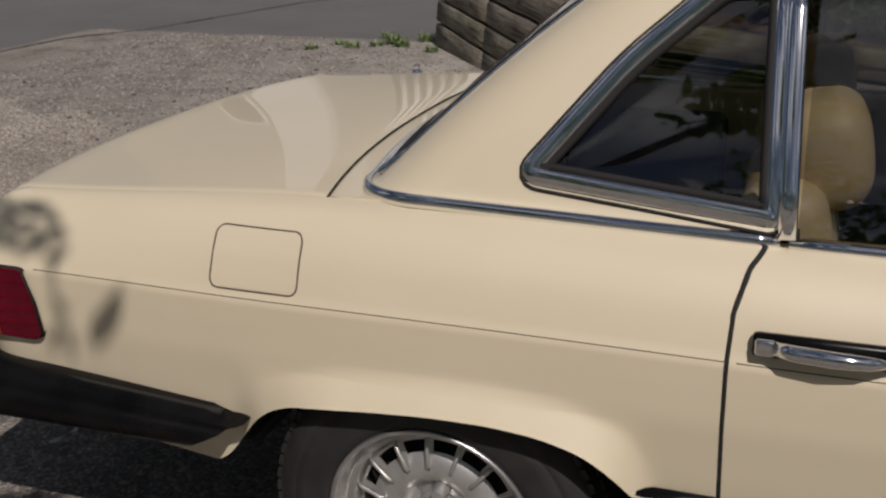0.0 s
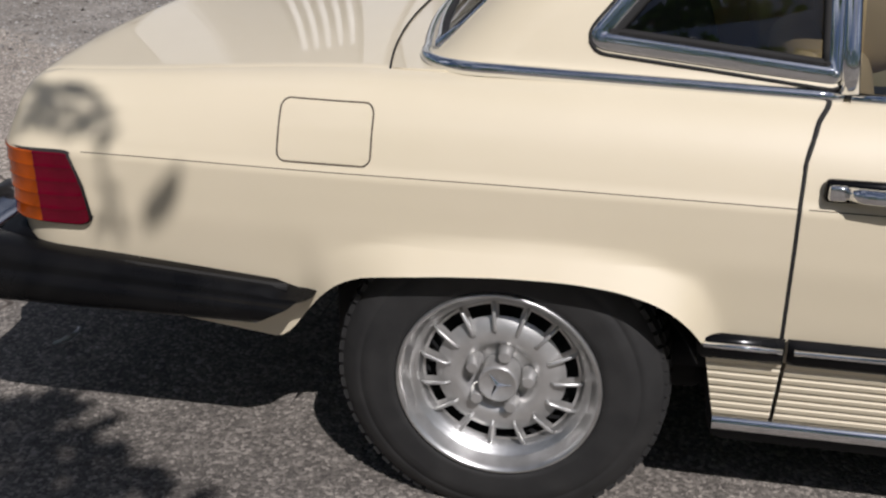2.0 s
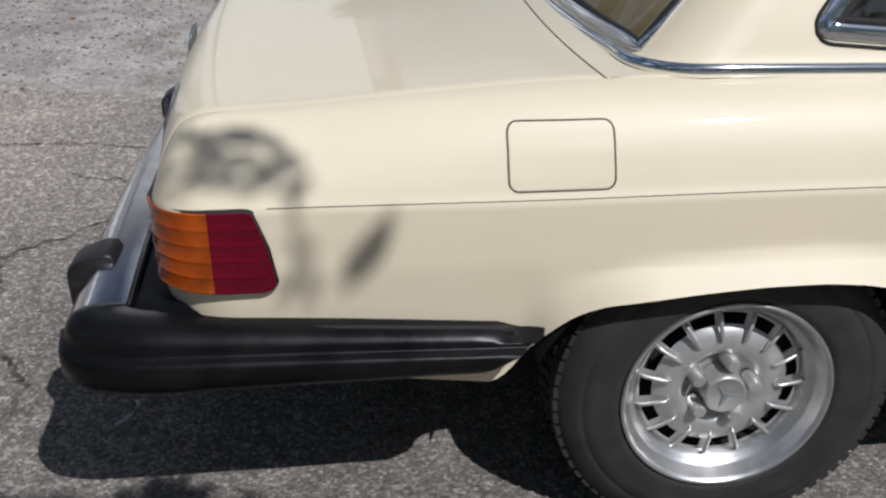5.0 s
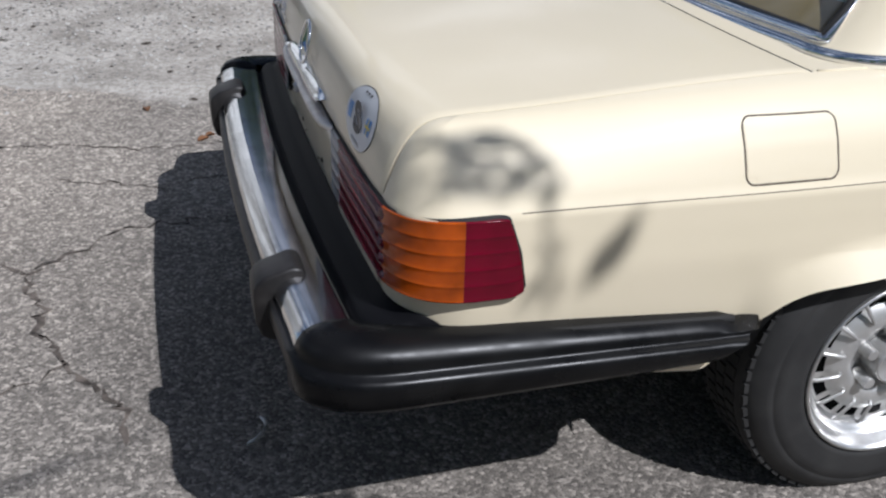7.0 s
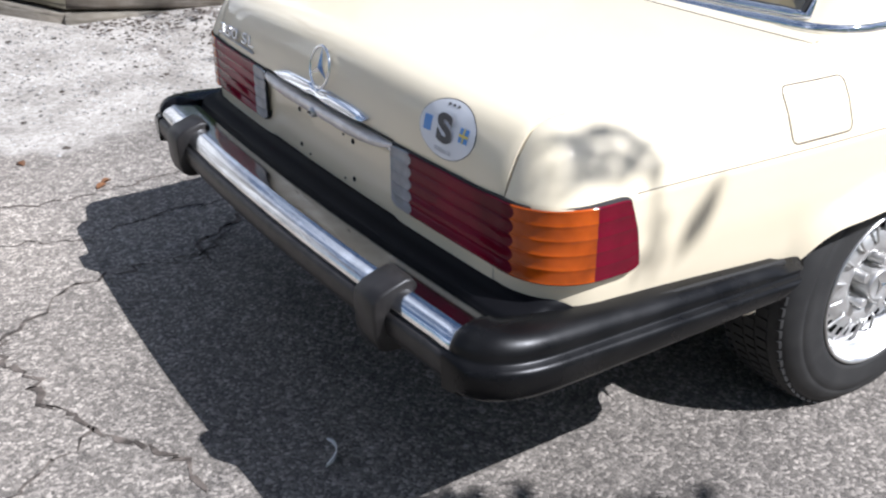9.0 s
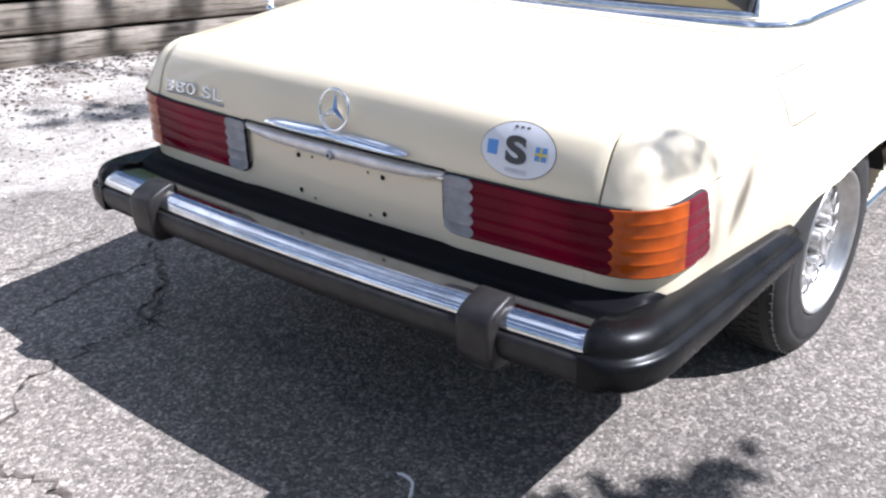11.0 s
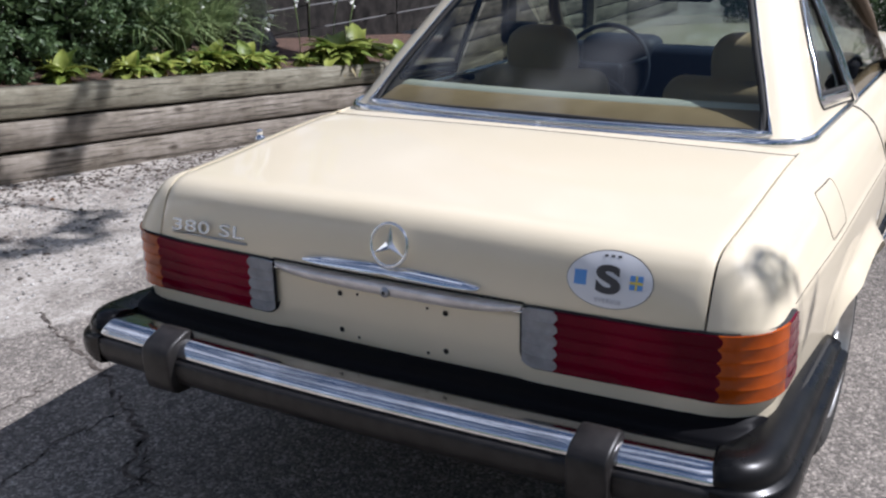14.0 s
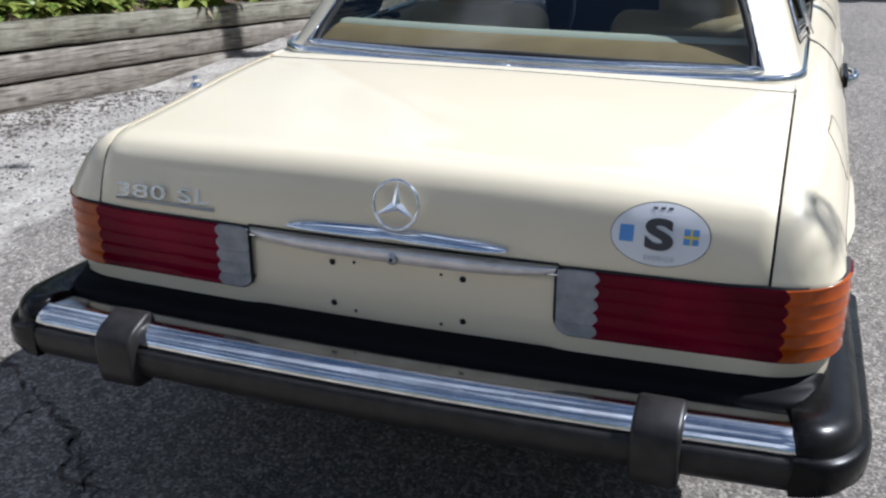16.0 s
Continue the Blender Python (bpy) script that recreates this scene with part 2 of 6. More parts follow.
GX, GY = axis_steps(-900, 900, -7, 6, 0.10), axis_steps(-900, 900, -2, 11, 0.10)
GROUND = material("ground_surface", (0.2, 0.2, 0.2), 0.9)


def build_ground_material(m):
    nt = m.node_tree
    b = nt.nodes["Principled BSDF"]
    co = coords(m)
    sep = node(m, "SeparateXYZ")
    wire(m, co, "Object", sep, "Vector")

    def math_node(op, a, bb=None, clamp=False):
        n = node(m, "Math")
        n.operation, n.use_clamp = op, clamp
        for i, v in enumerate((a, bb)):
            if v is None:
                continue
            if isinstance(v, (int, float)):
                n.inputs[i].default_value = v
            else:
                nt.links.new(v, n.inputs[i])
        return n.outputs[0]

    def noise_out(scale, detail=4.0, rough=0.6):
        n = node(m, "TexNoise", Scale=scale, Detail=detail, Roughness=rough)
        wire(m, co, "Object", n, "Vector")
        return n.outputs["Fac"]

    def ramp(fac, stops):
        r = node(m, "ValToRGB")
        while len(r.color_ramp.elements) < len(stops):
            r.color_ramp.elements.new(0.5)
        for e, (p, c) in zip(r.color_ramp.elements, stops):
            e.position, e.color = p, (*c, 1)
        nt.links.new(fac, r.inputs["Fac"])
        return r.outputs["Color"]

    def mix(fac, a, c, mode="MIX"):
        n = node(m, "Mix")
        n.data_type, n.blend_type = "RGBA", mode
        for v, key in ((fac, "Factor"), (a, "A"), (c, "B")):
            if isinstance(v, (int, float)):
                n.inputs[key].default_value = v
            elif isinstance(v, tuple):
                n.inputs[key].default_value = (*v, 1)
            else:
                nt.links.new(v, n.inputs[key])
        return n.outputs["Result"]

    x, y = sep.outputs["X"], sep.outputs["Y"]
    wob = math_node("MULTIPLY", math_node("SUBTRACT", noise_out(1.3, 6.0), 0.5), 1.5)
    yy = math_node("ADD", y, wob)
    left = math_node("MULTIPLY", math_node("MAXIMUM", math_node("SUBTRACT", -1.9, x), 0.0), 0.42)
    gravel = math_node("MULTIPLY", math_node("SUBTRACT", math_node("SUBTRACT", yy, left), 4.42), 11.0, True)
    road = math_node("MULTIPLY", math_node("SUBTRACT", math_node("ADD", y, math_node("MULTIPLY", wob, 0.3)), 8.85), 6.0, True)
    road = math_node("MAXIMUM", road, math_node("MULTIPLY", math_node("SUBTRACT", -6.80, x), 9.0, True))
    # aggregate of the asphalt
    v = node(m, "TexVoronoi", Scale=112.0)
    wire(m, co, "Object", v, "Vector")
    sepc = node(m, "SeparateColor")
    wire(m, v, "Color", sepc, "Color")
    stones = ramp(sepc.outputs[0], [(0.0, (0.045, 0.041, 0.036)), (0.35, (0.135, 0.125, 0.113)), (0.72, (0.295, 0.276, 0.252)), (1.0, (0.64, 0.60, 0.55))])
    grain = noise_out(260.0, 2.0)
    stones = mix(0.45, stones, ramp(grain, [(0.35, (0.095, 0.087, 0.079)), (0.65, (0.385, 0.362, 0.333))]))
    patches = ramp(noise_out(0.9, 5.0), [(0.32, (0.735, 0.705, 0.675)), (0.7, (1.20, 1.155, 1.10))])
    patches = mix(1.0, patches, ramp(noise_out(22.0, 6.0, 0.7), [(0.34, (0.72, 0.71, 0.70)), (0.62, (1.14, 1.13, 1.11))]), "MULTIPLY")
    asphalt = mix(1.0, stones, patches, "MULTIPLY")
    # dust trodden out over the asphalt behind the car
    dx = math_node("MULTIPLY", math_node("SUBTRACT", -1.75, math_node("ADD", x, math_node("MULTIPLY", wob, 0.5))), 0.9, True)
    dy = math_node("MULTIPLY", math_node("SUBTRACT", y, 1.9), 0.6, True)
    dust = math_node("MULTIPLY", dx, dy)
    asphalt = mix(1.0, asphalt, ramp(dust, [(0.0, (0.84, 0.84, 0.84)), (0.9, (1.58, 1.55, 1.50))]), "MULTIPLY")
    # pale gravel and dust
    vg = node(m, "TexVoronoi", Scale=70.0)
    wire(m, co, "Object", vg, "Vector")
    sepg = node(m, "SeparateColor")
    wire(m, vg, "Color", sepg, "Color")
    pale = ramp(sepg.outputs[0], [(0.0, (0.275, 0.252, 0.222)), (0.5, (0.385, 0.358, 0.320)), (1.0, (0.490, 0.460, 0.418))])
    pale = mix(1.0, pale, ramp(noise_out(3.2, 6.0), [(0.3, (0.6, 0.58, 0.55)), (0.62, (1.05, 1.04, 1.02))]), "MULTIPLY")
    near_wall = math_node("MULTIPLY", math_node("MULTIPLY", math_node("SUBTRACT", y, 4.45), 1.1, True), math_node("MULTIPLY", math_node("ADD", x, 1.9), 0.9, True))
    litter = math_node("MULTIPLY", math_node("MULTIPLY", math_node("ADD", math_node("SUBTRACT", noise_out(3.4, 8.0, 0.68), 0.655), math_node("MULTIPLY", near_wall, 0.135)), 10.0, True), near_wall)
    pale = mix(litter, pale, ramp(noise_out(60.0, 3.0), [(0.35, (0.07, 0.055, 0.043)), (0.65, (0.22, 0.19, 0.165))]))
    trodden = math_node("MULTIPLY", math_node("SUBTRACT", -2.7, math_node("ADD", x, math_node("MULTIPLY", wob, 0.8))), 0.55, True)
    pale = mix(1.0, pale, ramp(trodden, [(0.0, (1.0, 1.0, 1.0)), (1.0, (0.70, 0.68, 0.66))]), "MULTIPLY")
    smoothroad = mix(1.0, ramp(noise_out(200.0, 2.0), [(0.3, (0.10, 0.096, 0.092)), (0.7, (0.19, 0.183, 0.175))]), ramp(noise_out(0.6, 4.0), [(0.3, (0.85, 0.85, 0.85)), (0.7, (1.1, 1.1, 1.1))]), "MULTIPLY")
    col = mix(road, mix(gravel, asphalt, pale), smoothroad)
    nt.links.new(col, b.inputs["Base Color"])
    h1 = math_node("MULTIPLY", v.outputs["Distance"], -1.0)
    h = math_node("ADD", h1, math_node("MULTIPLY", grain, 0.6))
    bp = node(m, "Bump", Strength=0.7, Distance=0.004)
    nt.links.new(h, bp.inputs["Height"])
    wire(m, bp, "Normal", b, "Normal")


build_ground_material(GROUND)
ground = mesh_object("ground", grid([[(x, y, ground_z(x, y)) for x in GX] for y in GY]), GROUND)
tagged(ground, "worn grey asphalt driveway merging into pale dusty gravel", "ground", kind="structure")

EDGE = material("road_edge_concrete", (0.25, 0.24, 0.22), 0.9)
mottle(EDGE, (0.15, 0.14, 0.13), (0.26, 0.25, 0.235), 5.0)
bm = bmesh.new()
for i in range(11):
    y0 = 3.0 + i * 2.2
    for x0, x1, top in ((-6.90, -6.70, 0.012),):
        box(bm, (x0, y0, -0.03), (x1, y0 + 2.19, top), 0.008)
edge = mesh_object("road_edge", bm, EDGE, None, "", False)
tagged(edge, "low pale concrete edging strip along the road", "edging", kind="structure")
bm = bmesh.new()
for x0, w in ((-6.70, 0.045), (-6.945, 0.05)):
    box(bm, (x0, 3.0, -0.02), (x0 + w, 27.0, 0.006), 0.002)
edge_joint = mesh_object("road_joint", bm, SEAM, None, "", False)
tagged(edge_joint, "dark dirt-filled joint beside the road edging", "joint", kind="structure")

# ---- car ----
CAR = (-0.567, 2.409, 0.0)
ROLL = -0.9
car = thing("car", "light ivory two-seat coupe with hardtop and chrome trim on asphalt", "car", CAR)
pivot = Vector((0, -0.87, 0.317))
car.matrix_basis = Matrix.Translation(Vector(CAR) + pivot) @ pose(0, 0, 0, ROLL) @ Matrix.Translation(-pivot)

# section rows of the flank: height, half width, height at the tail, tail plane, corner radius in plan
BELT_LINES = [
    (0.00, 0.842, 0.00, -1.060, 0.15),
    (0.30, 0.856, 0.30, -1.063, 0.15),
    (0.62, 0.8675, 0.62, -1.0662, 0.15),
    (0.640, 0.8685, 0.640, -1.0664, 0.15),
    (0.700, 0.8685, 0.700, -1.0664, 0.145),
    (0.749, 0.8675, 0.749, -1.066, 0.121),
    (0.756, 0.8625, 0.756, -1.0645, 0.117),
    (0.790, 0.852, 0.788, -1.061, 0.110),
    (0.830, 0.837, 0.823, -1.054, 0.099),
    (0.868, 0.816, 0.849, -1.043, 0.083),
    (0.893, 0.793, 0.867, -1.028, 0.063),
    (0.909, 0.769, 0.878, -1.008, 0.042),
    (0.918, 0.746, 0.884, -0.985, 0.020),
    (0.922, 0.7230, 0.886, -0.955, 0.0),
]


def tail_lean(z):
    """How far the tail's corners lean forward above the lamps."""
    return interp(z, [(0.745, 0.0), (0.790, 0.011), (0.823, 0.019), (0.850, 0.023), (0.90, 0.024)])


BELT_LINES = [(z, hw, zr, ur + tail_lean(zr), r) for z, hw, zr, ur, r in BELT_LINES]
BELT, RANK = [], []
for k, n in enumerate((4, 6, 1, 6, 4, 1, 2, 2, 1, 1, 1, 1, 1)):
    for i in range(n):
        BELT.append(tuple(lerp(a, b, i / n) for a, b in zip(BELT_LINES[k], BELT_LINES[k + 1])))
        RANK.append(k + i / n)
BELT.append(BELT_LINES[-1])
RANK.append(13)
J_LAMP, J_CREASE, J_TOP = RANK.index(4), RANK.index(5), len(BELT) - 1
REAR_ARCH = [(-0.60, 0.386), (-0.452, 0.369), (-0.393, 0.452), (-0.340, 0.515), (-0.277, 0.549), (-0.193, 0.566), (-0.099, 0.576), (0.016, 0.584),
             (0.129, 0.585), (0.218, 0.577), (0.297, 0.556), (0.350, 0.522), (0.385, 0.47), (0.398, 0.43), (0.6, 0.43)]
WHEELBASE = 2.455


def sill_z(u):
    if u < -0.46:
        return lerp(0.372, 0.40, min(1, (-0.46 - u) / 0.3))
    if u < 0.6:
        return sum(interp(u + d, REAR_ARCH) for d in (-0.024, -0.012, 0, 0.012, 0.024)) / 5
    d = abs(u - WHEELBASE)
    if d < 0.385:
        return max(0.43 if u < WHEELBASE else 0.36, 0.30 + 0.27 * math.sqrt(max(0, 1 - (d / 0.385) ** 2)))
    return 0.43 if u < WHEELBASE else 0.36


def flare(u, z):
    """The wheel arch's brow: a band that leans outwards down to the lip, with a sharp upper edge."""
    out = 0.0
    for c in (0.0, WHEELBASE):
        d = u - c
        if not -0.40 < d < 0.44:
            continue
        k = smooth((d + 0.40) / 0.24) * smooth((0.44 - d) / 0.12)
        slope = min(1.2, abs(sill_z(u + 0.01) - sill_z(u - 0.01)) / 0.02)
        t = 1 - (z - sill_z(u)) / (0.064 * math.sqrt(1 + slope * slope))
        if t > 0:
            out += 0.043 * k * (t * t / 0.36 if t < 0.18 else t - 0.09)
    return out


def flank_z(j, u):
    zs, _, zr, _, _ = BELT[j]
    if RANK[j] <= 2:
        b = sill_z(u)
        return lerp(b, 0.62, zs / 0.62)
    k = smooth((u + 1.0) / 0.75)
    z = lerp(zr, zs, k)
    w = (z - 0.62) / 0.3
    if u > -0.1:
        z -= 0.018 * w * smooth((u + 0.1) / 1.2)
    if u > 1.2:
        z -= 0.055 * w * ((u - 1.2) / 2.0)
    return z


def seam_shift(u, z):
    s = interp(z, [(0.43, 0.006), (0.62, 0.0), (0.745, -0.002), (0.83, 0.002), (0.885, 0.02), (0.915, 0.045), (0.93, 0.058)])
    return s * math.exp(-((u - 0.521) / 0.10) ** 2)


FRONT = 3.22


def tail_in(j, u):
    """How far the flank draws in towards the tail: a little below, more at the shoulder."""
    low = 0.014 * (1 - smooth((RANK[j] - 5) / 7))
    shoulder = 0.022 * smooth((RANK[j] - 6) / 3) * smooth((13 - RANK[j]) / 3)
    return (low + shoulder) * smooth((-0.28 - u) / 0.6)


def tail_radius(j):
    """The corner's radius in plan, which ends short of the lid's gap."""
    return min(BELT[j][4], BELT[j][1] - tail_in(j, -0.9) - 0.7235) if 4 < RANK[j] < 13 else BELT[j][4]


def flank_point(j, u, z):
    _, hw, _, _, _ = BELT[j]
    if RANK[j] <= 2 and (u < 0.7 or u > 1.9):
        hw = lerp(hw, 0.8675, smooth((sill_z(u) - 0.42) / 0.10))
    v = hw + flare(u, z) - tail_in(j, u)
    if u > 2.75:
        v -= 0.16 * ((u - 2.75) / (FRONT - 2.75)) ** 2.5
    return Vector((u + seam_shift(u, z), -v, z))


def columns(a, b, step=0.02):
    n = max(2, round((b - a) / step))
    return [lerp(a, b, i / n) for i in range(n + 1)]


def flank(a, b, step=0.02):
    return [[flank_point(j, u, flank_z(j, u)) for u in columns(a, b, step)] for j in range(len(BELT))]


def tail_curve(j, z=None, out=0.0, n=14, v_end=0.723):
    """Plan line of a row round the tail corner: from the flank to the rear."""
    _, hw, zr, ur, _ = BELT[j]
    r = tail_radius(j)
    hw -= tail_in(j, ur + r)
    pts = []
    for i in range(n + 1):
        q = math.pi / 2 * i / n
        c, s = math.cos(q), math.sin(q)
        c, s = c ** 0.86 if c > 0 else 0, s ** 0.86 if s > 0 else 0
        pts.append(Vector((ur + r - s * (r + out), -(hw - r + c * (r + out)), 0)))
    for i in range(1, 5):
        pts.append(Vector((ur - out, -lerp(hw - r, v_end, i / 4), 0)))
    return pts


# every row takes the same count of columns
def quarter():
    rows = []
    for j in range(len(BELT)):
        _, hw, zr, ur, _ = BELT[j]
        r = tail_radius(j)
        back = [lerp(-0.47, ur + r, i / 18) for i in range(1, 19)]
        us = list(reversed(columns(-0.47, 0.518, 0.0145))) + back
        side = [flank_point(j, u, flank_z(j, u)) for u in us]
        z_side = side[-1].z
        tail = tail_curve(j, v_end=0.69 if RANK[j] <= 4 else 0.723)[1:]
        zt = zr if RANK[j] > 2 else lerp(0.40, 0.62, BELT[j][0] / 0.62)
        rows.append(side + [Vector((p.x, p.y, lerp(z_side, zt, smooth((i + 1) / 10)))) for i, p in enumerate(tail)])
    # flanges down into the gap round the boot lid
    for row in rows:
        row.append(row[-1] + Vector((0.014, 0, 0)))
    rows.append([p + Vector((0, 0, -0.014)) for p in rows[-1]])
    return rows


def turned_in(rows, depth=0.03):
    """The lower edge turned inwards, as a lip."""
    return [[Vector((p.x, p.y + depth, p.z + 0.004)) for p in rows[0]]] + rows


for side, flip in (("right", False), ("left", True)):
    for name, rows in (("rear_quarter_panel", quarter()), ("door_skin", flank(0.5255, 1.742)), ("front_wing", flank(1.747, FRONT))):
        rows = turned_in(rows)
        rows = mirrored(rows) if flip else rows
        bm = grid(rows)
        sharpen(bm, 50)
        part(name, bm, PAINT, car)


def deck_z(u, v):
    base = lerp(0.886, 0.922, smooth((u + 1.0) / 0.75))
    return base + 0.020 * (1 - (v / 0.723) ** 2)


def lid_front(v):
    return -0.310 + 0.058 * (abs(v) / 0.715) ** 2.6


# boot lid: rear face, rounded edge, deck
LID_EDGE = [(-1.060, 0.722), (-1.0665, 0.728), (-1.0662, 0.752), (-1.0635, 0.788), (-1.057, 0.823), (-1.0455, 0.849), (-1.0305, 0.867), (-1.010, 0.878), (-0.986, 0.884), (-0.955, 0.886)]
LID_V = 0.7178


def lid_bow(v, z=0.0):
    return 0.018 * (v / 0.71) ** 2 + tail_lean(z) * (abs(v) / 0.72) ** 5


def lid_section(v):
    """Points of the lid at v, from its lower edge over the rear edge to the front, with the way inwards at each."""
    out = []
    crown = 0.020 * (1 - (v / 0.723) ** 2)
    for u, z in LID_EDGE:
        k = smooth((z - 0.80) / 0.09)
        out.append((Vector((u - 0.018 + lid_bow(v, z), v, z + crown * k)), Vector((1 - k, 0, -k)).normalized()))
    for i in range(1, 25):
        u = lerp(-0.973 + lid_bow(v, 0.886), lid_front(v), i / 24)
        out.append((Vector((u, v, deck_z(u, v) - (0.002 if i == 24 else 0))), Vector((0, 0, -1))))
    return out


def lid_rows():
    vs = [-LID_V, -LID_V, -0.716] + [lerp(-0.69, 0.69, i / 40) for i in range(41)] + [0.716, LID_V, LID_V]
    cols = []
    for k, v in enumerate(vs):
        pts = [p + d * (0.013 if k in (0, len(vs) - 1) else 0.0012 if abs(v) == LID_V else 0) for p, d in lid_section(v)]
        cols.append([pts[0] + Vector((0.014, 0, 0))] + pts + [pts[-1] + Vector((0, 0, -0.013))])
    return [[c[j] for c in cols] for j in range(len(cols[0]))]


bm = grid(lid_rows())
sharpen(bm, 50)
lid = part("boot_lid", bm, PAINT, car, "ivory painted boot lid")
for sgn in (1, -1):
    rows = [[p + d * 0.0105 for p, d in lid_section(v * sgn)] for v in (0.706, 0.723)]
    rows = [[Vector((p.x, (0.706, 0.732)[k] * sgn, p.z)) for p in r] for k, r in enumerate(rows)]
    part("lid_channel", grid(rows), SEAM, car)
    v = 0.7212 * sgn
    fore = [Vector((u, v, deck_z(u, v) + 0.0008)) for u in columns(lid_front(v) + 0.01, -0.05, 0.03)]
    part("cowl_joint", tube(fore, 0.0026, 6), PAINT, car)
pts = [Vector((lid_front(v) + 0.002, v, deck_z(lid_front(v), v) - 0.0026)) for v in columns(-0.719, 0.719, 0.02)]
part("lid_seam", tube(pts, 0.0019, 6), SEAM, lid)

# shelf of bodywork in front of the lid, and the well under the seams
def cowl_rows():
    rows = []
    vs = [lerp(-0.723, 0.723, i / 40) for i in range(41)]
    for i in range(5):
        row = []
        for v in vs:
            u = lerp(lid_front(v) + 0.004, -0.05, i / 4)
            row.append((u, v, deck_z(u, v) - (0.006 if i == 0 else 0) + 0.004 * i / 4))
        rows.append(row)
    return rows


part("cowl_panel", grid(cowl_rows()), PAINT, car)
for name, lo, hi in (("boot_well", (-0.98, -0.735, 0.34), (-0.45, 0.735, 0.845)), ("shelf_panel", (-0.46, -0.66, 0.50), (-0.06, 0.66, 0.855)), ("tail_bulkhead", (-1.035, -0.70, 0.40), (-0.97, 0.70, 0.84)),
                     ("floor_pan", (0.42, -0.79, 0.20), (2.05, 0.79, 0.60)), ("engine_bay", (1.75, -0.66, 0.25), (3.10, 0.66, 0.78)), ("rear_axle", (-0.42, -0.60, 0.20), (0.42, 0.60, 0.5))):
    bm = bmesh.new()
    box(bm, lo, hi, 0.03)
    part(name, bm, UNDER, car)

# lower rear panel with the plate recess
def rear_panel_rows():
    vs = [lerp(-0.6905, 0.6905, i / 60) for i in range(61)]
    rows = []
    for z, du in ((0.470, 0.02), (0.528, 0.004), (0.535, 0.0), (0.56, 0.0), (0.60, 0.0), (0.65, 0.0), (0.70, 0.0), (0.716, 0.002), (0.7175, 0.02)):
        row = []
        for v in vs:
            w = smooth((0.36 - abs(v)) / 0.05)
            zz = z + 0.022 * w * max(0.0, min(1.0, (0.66 - z) / 0.13))
            row.append((-1.0835 + 0.018 * (v / 0.71) ** 2 + du + 0.006 * w, v, zz))
        rows.append(row)
    return rows


part("rear_panel", grid(rear_panel_rows()), PAINT, car)

# bonnet, front panel, windscreen scuttle
def bonnet_rows():
    rows = []
    for i in range(31):
        u = lerp(1.42, FRONT, i / 30)
        row = []
        for k in range(21):
            v = lerp(-1, 1, k / 20)
            hw = 0.7165 - (0.16 * ((u - 2.75) / (FRONT - 2.75)) ** 2.5 if u > 2.75 else 0)
            row.append((u, v * hw, flank_z(J_TOP, u) + 0.035 * (1 - v * v) - 0.02 * smooth((u - 3.0) / 0.22)))
        rows.append(row)
    return rows


part("bonnet", grid(bonnet_rows()), PAINT, car)
bm = bmesh.new()
box(bm, (FRONT - 0.05, -0.70, 0.38), (FRONT - 0.01, 0.70, 0.82), 0.01)
part("front_panel", bm, PAINT, car)
bm = bmesh.new()
box(bm, (FRONT - 0.012, -0.36, 0.50), (FRONT + 0.012, 0.36, 0.74), 0.01)
part("grille", bm, CHROME, car)
for v in (-0.53, 0.53):
    bm = bmesh.new()
    box(bm, (FRONT - 0.012, v - 0.14, 0.52), (FRONT + 0.012, v + 0.14, 0.74), 0.02)
    part("headlight", bm, LENS_CLEAR, car)
bm = bmesh.new()
box(bm, (FRONT + 0.0, -0.80, 0.42), (FRONT + 0.12, 0.80, 0.54), 0.03)
part("front_bumper", bm, RUBBER, car)

# ---- fuel flap, seams, sill cladding, trims on the flank ----
def flank_at(u, z, out=0.0):
    """Right flank surface at a height."""
    pts = [flank_point(j, u, flank_z(j, u)) for j in range(len(BELT))]
    for a, b in zip(pts, pts[1:]):
        if a.z <= z <= b.z:
            t = (z - a.z) / max(1e-6, b.z - a.z)
            p = a.lerp(b, t)
            n = Vector((0, -(b.z - a.z), -(abs(a.y) - abs(b.y)) * -1)).normalized()
            n = Vector((0, -(b.z - a.z), (abs(a.y) - abs(b.y)))).normalized()
            return Vector((u, p.y, z)) + n * out
    return Vector((u, pts[-1].y, z))


def round_rect(u0, u1, z0, z1, r, n=6, slant=0.0):
    pts = []
    for cu, cz, a0 in ((u1 - r, z1 - r, 0), (u0 + r, z1 - r, 90), (u0 + r, z0 + r, 180), (u1 - r, z0 + r, 270)):
        for i in range(n + 1):
            a = radians(a0 + 90 * i / n)
            pts.append((cu + r * math.cos(a), cz + r * math.sin(a)))
    return pts


flap_line = []
corner_pts = round_rect(-0.441, -0.256, 0.766, 0.876, 0.018)
for a, b in zip(corner_pts, corner_pts[1:] + corner_pts[:1]):
    n = max(1, int(math.hypot(b[0] - a[0], b[1] - a[1]) / 0.012))
    flap_line += [(lerp(a[0], b[0], i / n), lerp(a[1], b[1], i / n)) for i in range(n)]
bm = tube([flank_at(u, z, -0.0012) for u, z in flap_line], 0.0023, 8, True, up=Vector((0, 1, 0)))
fuel_flap = part("fuel_flap", grid([[flank_at(lerp(-0.438, -0.259, i / 10), lerp(0.769, 0.873, k / 10), 0.0007) for i in range(11)] for k in range(11)],
                                   skip=lambda j, i: (j in (0, 9) and i in (0, 9))), PAINT, car, "fuel filler flap flush in the wing")
part("flap_seam", bm, CREASE, fuel_flap)

